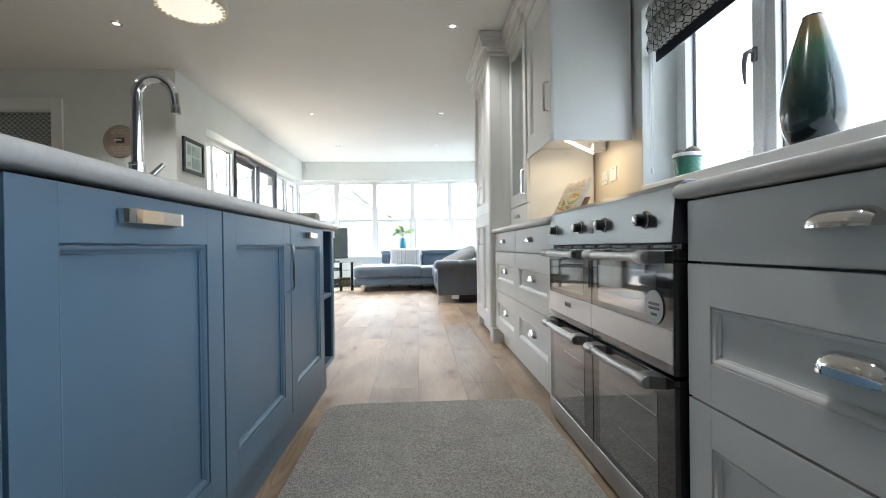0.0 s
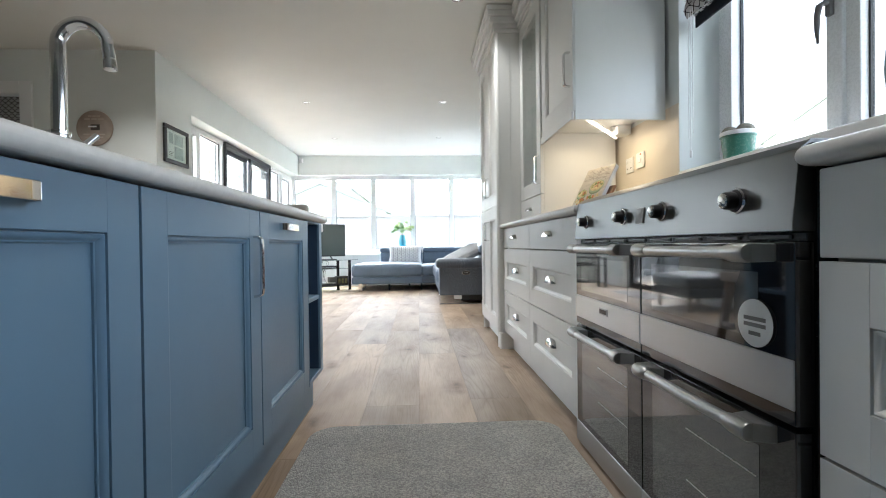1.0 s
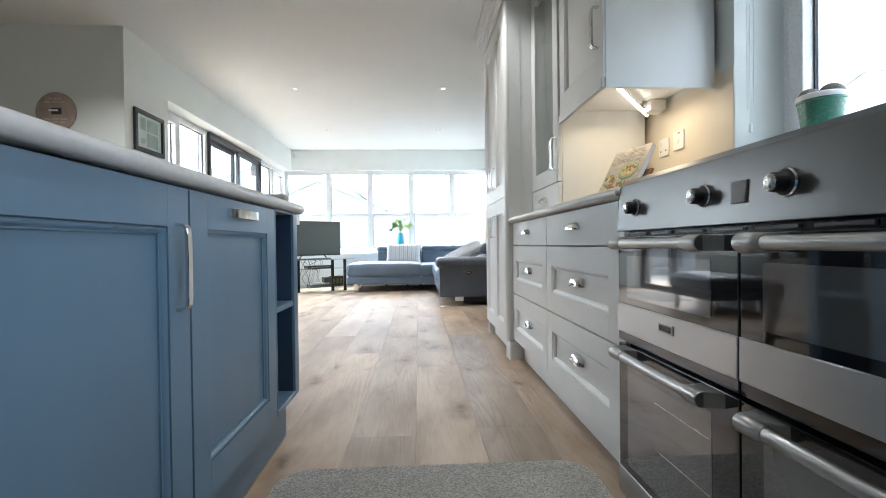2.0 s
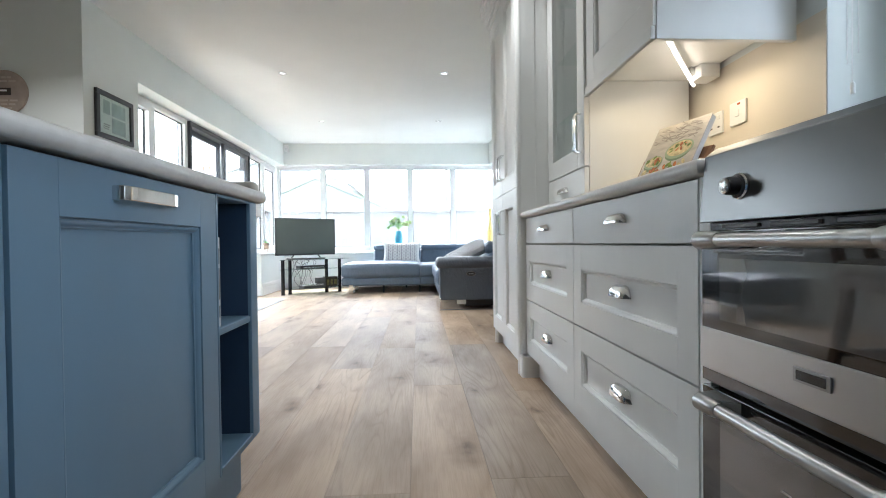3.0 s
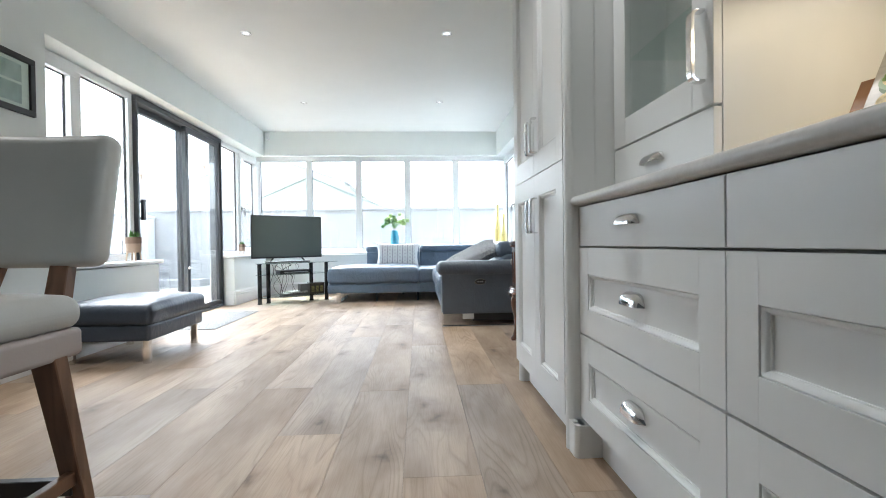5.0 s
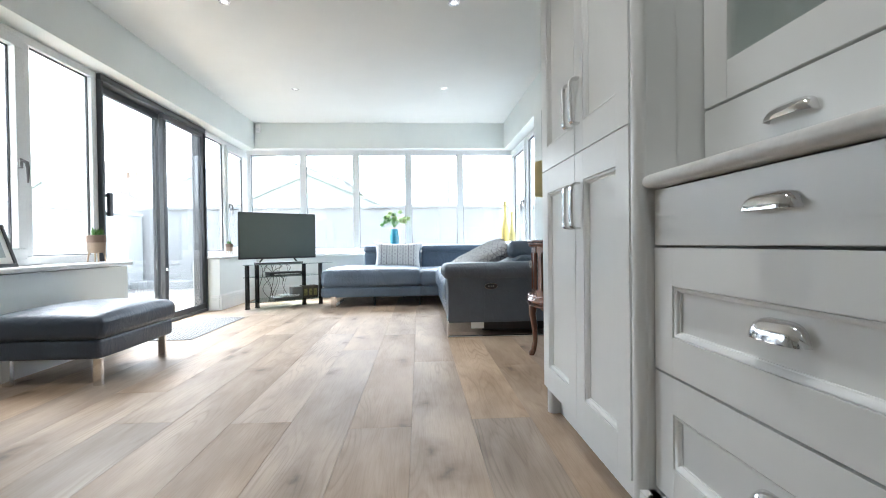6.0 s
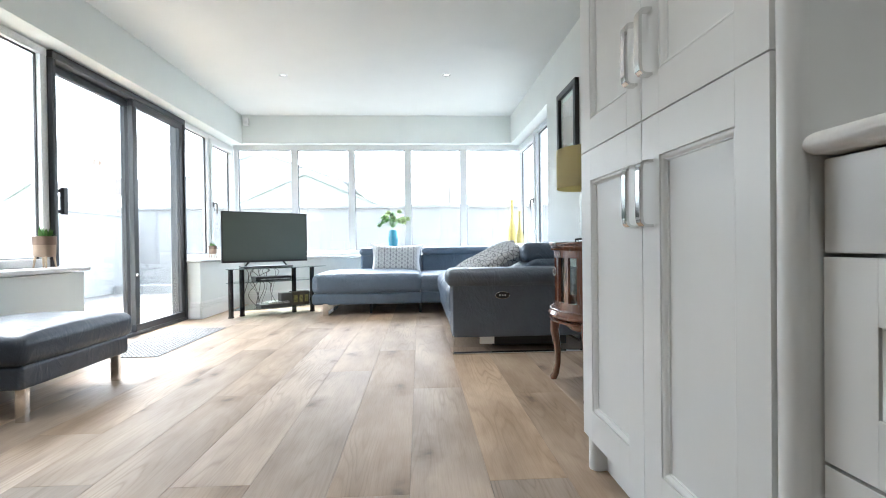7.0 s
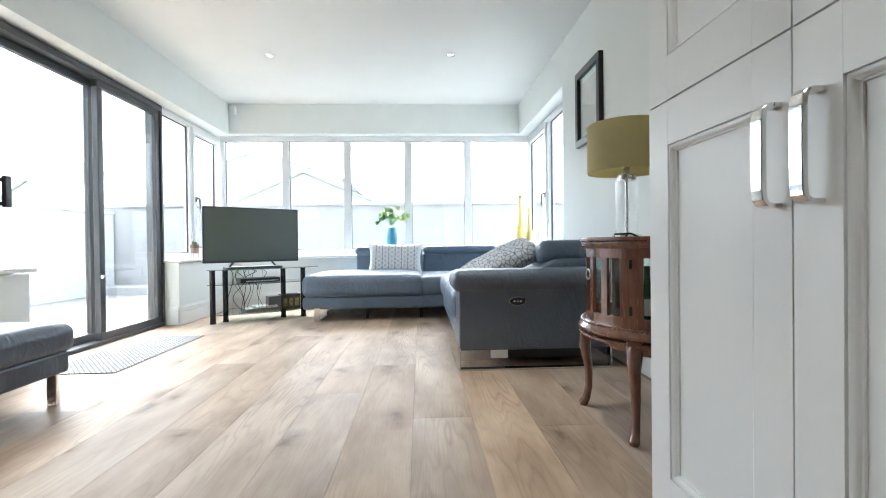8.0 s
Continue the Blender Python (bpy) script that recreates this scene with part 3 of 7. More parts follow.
# windows
window("window_1", "y", 9.17, (-2.43, 1.46), (0.62, 2.09), [(-1.631, .085), (-.878, .085), (-.125, .085), (.628, .085)], "wide white framed window of five tall panes", fw=0.065, depth=0.07)
window("window_2", "x", -2.415, (5.04, 6.15), (0.625, 2.065), [(5.52, .07)], "white framed side window with a narrow opening leaf", depth=-0.07, sash=(0,))
window("window_3", "x", -2.415, (7.865, 9.16), (0.62, 2.065), [(8.45, .06)], "white framed side window with an opening leaf", depth=-0.07, sash=(1,))
window("window_4", "x", 1.38, (7.325, 9.16), (0.62, 2.07), [(8.24, .06)], "white framed side window with an opening leaf", depth=0.07, sash=(1,))
# the kitchen window's near panes are unseen, added to throw more daylight on the island
window("window_5", "x", 1.40, (-1.29, 2.445), (1.004, 2.21), [(1.79, .06), (1.0, 0.075), (0.25, 0.075), (-0.5, .075)], "white framed kitchen window over the worktop", depth=0.07, sash=(4,))


# skirting
def skirting(name, axis, face, u, out):
    w1, w2 = tuple(sorted((face, face + out * 0.018))), tuple(sorted((face, face + out * 0.008)))
    bm = boxes([along(axis, u, w1, (0.0, 0.118)), along(axis, u, w2, (0.118, 0.178)), along(axis, u, tuple(sorted((face, face + out * 0.0170))), (0.124, 0.140)), along(axis, u, tuple(sorted((face, face + out * 0.0135))), (0.146, 0.164))], 0.003, 2)
    tagged(part(name, bm, WHITE), "white moulded skirting board", "skirting board", kind="structure")


skirting("baseboard_west_near", "x", -2.257, (4.425, 6.215), 1)
skirting("baseboard_west_far", "x", -2.257, (7.86, 9.02), 1)
skirting("baseboard_west_end", "y", 7.86, (-2.36, -2.259), -1)
skirting("baseboard_north", "y", 9.04, (-2.24, 1.235), -1)
skirting("baseboard_east", "x", 1.252, (4.62, 9.02), -1)
skirting("baseboard_stub", "y", 4.42, (-4.58, -2.259), -1)


# ---- sliding door ----
def sliding_door():
    th = thing("door_1", (-2.42, 7.0, 0), "dark grey aluminium sliding patio door, closed, with two glass leaves", "sliding door", kind="structure")
    x0, x1, y0, y1, z1 = -2.53, -2.385, 6.155, 7.86, 2.06
    j, s, h = 0.03, 0.058, 0.055
    part("door_frame", boxes([((x0, x1), (y0, y1), (0, 0.03)), ((x0, x1), (y0, y1), (z1 - 0.05, z1)), ((x0, x1), (y0, y0 + j), (0.03, z1 - 0.05)), ((x0, x1), (y1 - j, y1), (0.03, z1 - 0.05))], 0.004), GREY_ALU, th)
    for (a, b), (w0, w1) in (((6.187, 7.085), (-2.515, -2.47)), ((7.02, 7.828), (-2.445, -2.40))):
        leaf = part("leaf_frame", boxes([((w0, w1), (a, b), (0.03, 0.03 + s)), ((w0, w1), (a, b), (z1 - 0.05 - h, z1 - 0.05)), ((w0, w1), (a, a + s), (0.03 + s, z1 - 0.05 - h)), ((w0, w1), (b - s, b), (0.03 + s, z1 - 0.05 - h))], 0.004), GREY_ALU, th)
        p = part("pane", box((w0 + w1) / 2 - 0.004, (w0 + w1) / 2 + 0.004, a + s, b - s, 0.03 + s, z1 - 0.05 - h, 0), GLASS, leaf, smooth=False)
        p.visible_shadow = False
    part("door_handle", boxes([((-2.405, -2.378), (6.222, 6.262), (0.975, 1.16)), ((-2.47, -2.405), (6.23, 6.255), (0.985, 1.01)), ((-2.47, -2.405), (6.23, 6.255), (1.125, 1.15))], 0.005, 2), BLACK_PL, th, "black pull handle")
    part("lock", boxes([((-2.40, -2.38), (7.02, 7.05), (0.50, 0.53))], 0.005, 2), CHROME, th, "small chrome lock")


sliding_door()
tagged(part("door_threshold", box(-2.54, -2.257, 6.225, 7.855, -0.04, -0.002, 0.003), GREY_ALU), "dark grey metal door threshold", "threshold", kind="structure")


def window_handle(name, at, out):
    x, y, z = at
    bm = joined(box(x - 0.008, x + 0.008, y - 0.012, y + 0.012, z - 0.03, z + 0.03, 0.004, 2), tube([(x + out * 0.005, y, z + 0.012), (x + out * 0.018, y + 0.002, z + 0.014), (x + out * 0.030, y + 0.008, z + 0.006), (x + out * 0.034, y + 0.012, z - 0.03), (x + out * 0.032, y + 0.014, z - 0.075), (x + out * 0.029, y + 0.014, z - 0.118)], 0.008, 12, [0.009, 0.010, 0.011, 0.010, 0.008, 0.0045]))
    return tagged(part(name, bm, GREY_PLASTIC), "grey metal lever handle on the window leaf", "window handle")


window_handle("window_handle", (1.378, 1.845, 1.53), -1)
window_handle("window_handle", (-2.395, 5.45, 1.25), 1)
window_handle("window_handle", (-2.395, 8.51, 1.25), 1)
window_handle("window_handle", (1.362, 8.30, 1.25), -1)


# ---- kitchen fronts ----
def F(face, out):
    """Maps a span (along y, up z, outward w) of a front in the plane x = face to a box."""
    def span(u, v, w):
        xs = tuple(sorted((face + out * w[0], face + out * w[1])))
        return (xs, u, v)
    return span


def shaker(name, material, parent, face, out, u, v, stile=0.075, rail=0.075, thick=0.022, gap=0.0018, vgap=0.0028, top_rail=0.0):
    s = F(face, out)
    a, b, c, d = u[0] + gap, u[1] - gap, v[0] + vgap, v[1] - vgap
    t = (0.0, thick)
    frame_pieces = [("stile", boxes([s((a, a + stile), (c, d), t)], 0.0004)), ("stile", boxes([s((b - stile, b), (c, d), t)], 0.0004)),
                    ("rail", boxes([s((a + stile, b - stile), (c, c + rail), t)], 0.0004)), ("rail", boxes([s((a + stile, b - stile), (d - (top_rail or rail), d), t)], 0.0004))]
    m = 0.015
    i0, i1, j0, j1 = a + stile, b - stile, c + rail, d - (top_rail or rail)
    side = out
    mould = bmesh.new()
    loops = []
    prof = ((0.0, 0.0), (0.0, thick - 0.0055), (0.0022, thick - 0.0055), (0.0030, thick - 0.0022), (0.0065, thick - 0.0030), (0.0105, thick - 0.0070), (0.0125, thick - 0.0105), (m, thick - 0.0115), (m, 0.0))
    n = len(prof)
    for k, w in prof:
        loops.append([mould.verts.new((face + side * w, y, z)) for y, z in ((i0 + k, j0 + k), (i1 - k, j0 + k), (i1 - k, j1 - k), (i0 + k, j1 - k))])
    for p in range(n):
        for q in range(4):
            mould.faces.new((loops[p][q], loops[p][(q + 1) % 4], loops[(p + 1) % n][(q + 1) % 4], loops[(p + 1) % n][q]))
    panel = boxes([s((i0 + m, i1 - m), (j0 + m, j1 - m), (0, thick - 0.0155))], 0)
    ob = part(name, panel, material, parent)
    for n, bm in frame_pieces:
        part(n, bm, material, ob)
    part("moulding", mould, material, ob)
    return ob


def slab_front(face, out, u, v, thick=0.022):
    return boxes([F(face, out)((u[0] + 0.002, u[1] - 0.002), (v[0] + 0.0028, v[1] - 0.0028), (0, thick))], 0.003, 2)


def cup_pull(face, out, y, z, half=0.052, tall=0.030):
    """A hollow chrome cup, open below."""
    bm = bmesh.new()
    grid = []
    for i in range(17):
        s = -1 + 2 * i / 16
        k = (1 - abs(s) ** 4.0) ** 0.5
        row = []
        for j in range(9):
            a = math.pi * 0.5 * j / 8
            row.append(bm.verts.new((face + out * (0.001 + 0.027 * k ** 0.8 * math.sin(a)), y + s * half, z - 0.013 + tall * k * math.cos(a))))
        grid.append(row)
    for i in range(16):
        for j in range(8):
            bm.faces.new((grid[i][j], grid[i + 1][j], grid[i + 1][j + 1], grid[i][j + 1]))
    bmesh.ops.remove_doubles(bm, verts=bm.verts[:], dist=1e-5)
    bmesh.ops.recalc_face_normals(bm, faces=bm.faces[:])
    bmesh.ops.solidify(bm, geom=bm.faces[:], thickness=0.0022)
    return bm


def strap_handle(face, out, y, z, length=0.16, flat=False, wide=0.016, bow=1.0):
    """A flat bow handle, upright or lying."""
    n, pts = 10, []
    h = length / 2
    prof = [(0.0, -h), (0.010, -h), (0.017, -h + 0.002), (0.0212, -h + 0.008), (0.0225, -h + 0.022), (0.0228, 0), (0.0225, h - 0.022), (0.0212, h - 0.008), (0.017, h - 0.002), (0.010, h), (0.0, h)]
    bm = bmesh.new()
    rows = []
    for i, (w, s) in enumerate(prof):
        a, b = prof[max(i - 1, 0)], prof[min(i + 1, len(prof) - 1)]
        d = Vector((b[0] - a[0], b[1] - a[1])).normalized()
        nrm = Vector((d.y, -d.x))
        row = []
        for e, q in ((-1, -1), (-1, 1), (1, 1), (1, -1)):
            ww, ss = w + nrm.x * 0.0035 * q, s + nrm.y * 0.0035 * q
            off = e * wide / 2
            p = (face + out * max(ww, 0.0) * bow, y + (ss if flat else off), z + (off if flat else ss))
            row.append(bm.verts.new(p))
        rows.append(row)
    for a, b in zip(rows, rows[1:]):
        for k in range(4):
            bm.faces.new((a[k], a[(k + 1) % 4], b[(k + 1) % 4], b[k]))
    bm.faces.new(rows[0])
    bm.faces.new(rows[-1])
    bmesh.ops.bevel(bm, geom=bm.edges[:], offset=0.0012, segments=1, profile=0.5, affect="EDGES", clamp_overlap=True)
    return bm


RX = 0.622          # carcass face of the grey units, fronts stand 22 mm proud
LINES = (0.857, 0.716, 0.415, 0.118)


def drawer_unit(y0, y1, label, group="grey drawer units"):
    th = thing("drawer_unit", ((RX + 1.2) / 2, (y0 + y1) / 2, 0), label, "cabinet", group)
    part("carcass", box(RX + 0.010, 1.19, y0, y1, 0.112, 0.858, 0.001), UNIT_IN, th)
    mid = (y0 + y1) / 2
    for k in range(3):
        v = (LINES[k + 1], LINES[k])
        if k == 0:
            fr = part("drawer_front", slab_front(RX, -1, (y0, y1), v), UNIT, th)
        else:
            fr = shaker("drawer_front", UNIT, th, RX, -1, (y0, y1), v, stile=0.078, rail=0.088 if k == 1 else 0.080, top_rail=0.088 if k == 1 else 0.084)
        part("cup_handle", cup_pull(RX - (0.022 if k == 0 else 0.009), -1, mid, (v[0] + v[1]) / 2 + (0.009 if k else 0.005), 0.060, 0.037 if k else 0.030), CHROME, fr, "chrome cup handle")
    return th


drawer_unit(2.881, 3.644, "grey painted drawer unit with three fronts and chrome cup handles")
drawer_unit(2.104, 2.881, "wide grey painted drawer unit with three fronts beside the cooker")
drawer_unit(0.271, 1.045, "grey painted drawer unit with three fronts next to the cooker")
drawer_unit(-0.575, 0.271, "grey painted drawer unit with three fronts under the window")


def filler(name, y0, y1, z0, z1, x=RX - 0.022):
    return tagged(part(name, box(x, x + 0.05, y0, y1, z0, z1, 0.002), UNIT), "grey painted filler strip between units", "filler panel")


filler("filler_strip", 2.064, 2.102, 0.0, 0.857)
tagged(part("plinth_board", box(0.652, 0.67, 2.064, 3.642, 0.0, 0.112, 0.001), UNIT), "grey painted plinth board under the drawers", "plinth")
tagged(part("plinth_board", box(0.652, 0.67, -0.575, 1.043, 0.0, 0.112, 0.001), UNIT), "grey painted plinth board under the drawers", "plinth")


def bullnose(x_front, x_back, y0, y1, z0, z1, far_round=True):
    """A worktop slab with a rounded front nose and eased ends."""
    bm = box(min(x_front, x_back), max(x_front, x_back), y0, y1, z0, z1, 0)
    side = [e for e in bm.edges if all(abs(v.co.x - x_front) < 1e-5 for v in e.verts) and abs(e.verts[0].co.z - e.verts[1].co.z) < 1e-5]
    ends = [e for e in bm.edges if e not in side and all(abs(v.co.z - z1) < 1e-5 or abs(v.co.z - z0) < 1e-5 for v in e.verts) and abs(e.verts[0].co.z - e.verts[1].co.z) < 1e-5 and abs(e.verts[0].co.y - e.verts[1].co.y) < 1e-5]
    bmesh.ops.bevel(bm, geom=side + ends, offset=(z1 - z0) * 0.46, segments=6, profile=0.5, affect="EDGES", clamp_overlap=True)
    return bm


tagged(part("worktop_east", bullnose(0.572, 1.198, 2.064, 3.646, 0.858, 0.892), STONE), "pale stone worktop with a rounded edge over the drawers", "worktop")
tagged(part("worktop_east", bullnose(0.572, 1.198, -0.60, 1.055, 0.858, 0.892), STONE), "pale stone worktop with a rounded edge under the window", "worktop")
tagged(part("splashback", box(1.2125, 1.2165, 2.457, 3.60, 0.86, 1.40, 0.0), SPLASH), "cream painted splashback behind the worktop", "splashback", kind="structure")


# ---- range cooker ----
def cooker():
    th = thing("range_cooker", (0.88, 1.56, 0), "brushed steel and black range cooker with four glass doors", "cooker")
    y0, y1, fx = 1.062, 2.060, 0.583
    ym = (y0 + y1) / 2
    part("body", box(0.612, 1.19, 1.056, 2.062, 0.02, 0.862, 0.003), BLACK, th, "black enamelled body")
    part("hob", box(0.60, 1.19, 1.056, 2.062, 0.862, 0.900, 0.006, 2), BLACK, th, "black hob top")
    # sloping control panel
    bm = bmesh.new()
    prof = [(0.574, 0.760), (0.586, 0.890), (0.606, 0.906), (0.66, 0.906), (0.66, 0.760)]
    ra = [bm.verts.new((x, y0, z)) for x, z in prof]
    rb = [bm.verts.new((x, y1, z)) for x, z in prof]
    bm.faces.new(ra)
    bm.faces.new(rb)
    for k in range(5):
        bm.faces.new((ra[k], ra[(k + 1) % 5], rb[(k + 1) % 5], rb[k]))
    bmesh.ops.bevel(bm, geom=bm.edges[:], offset=0.002, segments=2, profile=0.5, affect="EDGES", clamp_overlap=True)
    panel = part("control_panel", bm, STEEL, th, "brushed steel control panel")
    for ky in (1.95, 1.66, 1.452, 1.19):
        turn = Matrix.Translation((0.580, ky, 0.820)) @ Matrix.Rotation(radians(-90), 4, "Y") @ Matrix.Diagonal((0.86, 0.86, 0.78, 1.0))
        kn = part("knob", moved(lathe([(0.0, 0.0), (0.023, 0.0), (0.024, 0.010), (0.019, 0.014), (0.0185, 0.034), (0.017, 0.038), (0.0, 0.038)], steps=28), turn), BLACK_PL, th, "black and chrome control knob")
        part("knob_ring", moved(lathe([(0.026, 0.0), (0.027, 0.007), (0.0245, 0.010), (0.024, 0.0)], steps=28), turn), CHROME, kn)
        part("knob_cap", moved(lathe([(0.0, 0.0379), (0.0150, 0.0379), (0.0155, 0.041), (0.012, 0.043), (0.0, 0.0435)], steps=28), turn), SATIN, kn, "satin cap")
    part("clock", moved(box(-0.004, 0.004, -0.02, 0.02, -0.021, 0.021, 0.002, 2), Matrix.Translation((0.5795, 1.56, 0.817)) @ Matrix.Rotation(radians(5.8), 4, "Y")), GREY_PLASTIC, th, "small dark clock display")
    part("vent_bar", box(0.597, 0.614, y0, y1, 0.744, 0.759, 0.001), BLACK, th)
    for k in range(8):
        a = y0 + 0.02 + k * (y1 - y0 - 0.04) / 8
        part("vent_slot", box(0.592, 0.598, a + 0.008, a + 0.10, 0.748, 0.755, 0.001), GREY_PLASTIC, th)
    for (a, b) in ((ym + 0.002, y1), (y0, ym - 0.002)):
        for top, z0, z1, strip0, strip1 in ((1, 0.450, 0.744, 0.476, 0.556), (0, 0.012, 0.441, 0.012, 0.088)):
            door = part("oven_door", box(0.578, 0.612, a, b, z0, z1, 0.003, 2), OVEN_GLASS, th, "black glass oven door")
            part("steel_strip", box(0.5745, 0.5785, a, b, strip0, strip1, 0.0015), STEEL_STRIP, door, "brushed steel strip")
            part("window_pane", box(0.5774, 0.5785, a + 0.078, b - 0.055, strip1 + 0.02, z1 - 0.052, 0), OVEN_INNER, door)
            hz, hx = (0.726 if top else 0.424), 0.541
            part("handle_bar", tube([(hx, a + 0.075, hz), (hx - 0.003, (a + b) / 2, hz), (hx, b - 0.082, hz)], 0.0118, 20), HANDLE_STEEL, door, "polished steel handle bar")
            for e, sgn in ((a, 1), (b, -1)):
                ends = [e + sgn * 0.050, e + sgn * 0.108]
                arm = bmesh.new()
                ring = []
                for xx, ya, yb, hh in ((hx + 0.001, ends[0], e + sgn * 0.098, 0.0165), (0.579, e + sgn * 0.036, e + sgn * 0.112, 0.0150)):
                    ring.append([arm.verts.new((xx, yy, hz + zz)) for yy, zz in ((ya, -hh), (yb, -hh), (yb, hh), (ya, hh))])
                for k in range(4):
                    arm.faces.new((ring[0][k], ring[0][(k + 1) % 4], ring[1][(k + 1) % 4], ring[1][k]))
                arm.faces.new(ring[0])
                arm.faces.new(ring[1])
                bmesh.ops.bevel(arm, geom=arm.edges[:], offset=0.003, segments=2, profile=0.5, affect="EDGES", clamp_overlap=True)
                br = part("handle_bracket", arm, BRACKET, door, "dark grey handle bracket")
                part("collar", tube([(hx, ends[0], hz), (hx, ends[0] + sgn * 0.003, hz), (hx, ends[0] + sgn * 0.040, hz), (hx, ends[1] - sgn * 0.003, hz), (hx, ends[1], hz)], 0.0165, 20, [0.0150, 0.0170, 0.0168, 0.0140, 0.0132]), COLLAR, br, "satin grey collar")
            if not top:
                for zz in (0.330, 0.215):
                    part("oven_rack_line", box(0.5768, 0.5773, a + 0.085, b - 0.20, zz, zz + 0.003, 0), SATIN, door)
    part("badge", box(0.5715, 0.575, 1.768, 1.832, 0.514, 0.537, 0.002, 2), COLLAR, th, "small dark badge with a metal rim")
    part("badge_plate", box(0.5705, 0.5717, 1.775, 1.825, 0.5185, 0.5325, 0.0005), BLACK, th)
    st = part("sticker", moved(lathe([(0.0, 0.0), (0.042, 0.0), (0.042, 0.0008), (0.0, 0.0008)], steps=32), Matrix.Translation((0.5752, 1.145, 0.602)) @ Matrix.Rotation(radians(-90), 4, "Y")), STICKER, th, "round pale grey sticker on the oven glass")
    for zz, hw in ((0.633, 0.026), (0.622, 0.026), (0.607, 0.014)):
        part("print_bar", box(0.5740, 0.5744, 1.145 - hw, 1.145 + hw, zz - 0.027, zz - 0.020, 0), GREY_PLASTIC, st)


cooker()


# ---- tall larder unit ----
def tall_unit():
    y0, ym, y1 = 3.688, 4.092, 4.503
    tx = 0.580
    th = thing("larder_cabinet", (0.9, 4.15, 0), "tall grey painted larder cabinet with four panelled doors and cornice", "cabinet")
    part("carcass", box(tx, 1.21, 3.648, y1 + 0.02, 0.11, 2.33, 0.001), UNIT, th)
    split = 1.031
    for (a, b), hs in (((y0, ym), 1), ((ym, y1), -1)):
        for v, hz in (((0.108, split), 0.860), ((split, 2.27), 1.21)):
            d = shaker("door", UNIT, th, tx, -1, (a, b), v, 0.078, 0.095, gap=0.0013, vgap=0.0016)
            part("door_handle", strap_handle(tx - 0.022, -1, (ym - 0.044) if hs > 0 else (ym + 0.028), hz - 0.009, 0.150, wide=0.023, bow=1.3), CHROME, d, "polished chrome bow handle")
    part("pilaster", joined(lathe([(0.0215, 0.0), (0.0215, 2.27)], (0.577, 3.6665, 0), 32), box(0.577, 0.66, 3.646, 3.687, 0.0, 2.27, 0.001)), UNIT, th, "rounded grey pilaster")
    part("foot_post", joined(lathe([(0.020, 0.0), (0.020, 0.111)], (0.579, 3.600, 0), 24), box(0.579, 0.651, 3.580, 3.645, 0.0, 0.111, 0.001), box(0.559, 0.60, 3.600, 3.645, 0.0, 0.111, 0.001)), UNIT, th)
    part("foot_post", joined(lathe([(0.026, 0.0), (0.026, 0.11)], (0.592, 4.475, 0), 24), box(0.592, 0.70, 4.45, 4.50, 0, 0.11, 0.002)), UNIT, th)
    part("plinth", box(0.615, 0.635, 3.69, 4.52, 0.0, 0.112, 0.001), UNIT, th)
    # cornice, stepped outwards
    steps = [(0.010, 2.272, 2.300), (0.022, 2.300, 2.330), (0.045, 2.330, 2.370), (0.062, 2.370, 2.405), (0.070, 2.405, 2.440)]
    part("cornice", boxes([((tx - 0.026 - o, 1.21), (3.646 - o, y1 + 0.02 + o * 0.2), (a, b)) for o, a, b in steps], 0.006, 2), UNIT, th, "stepped grey cornice")


tall_unit()


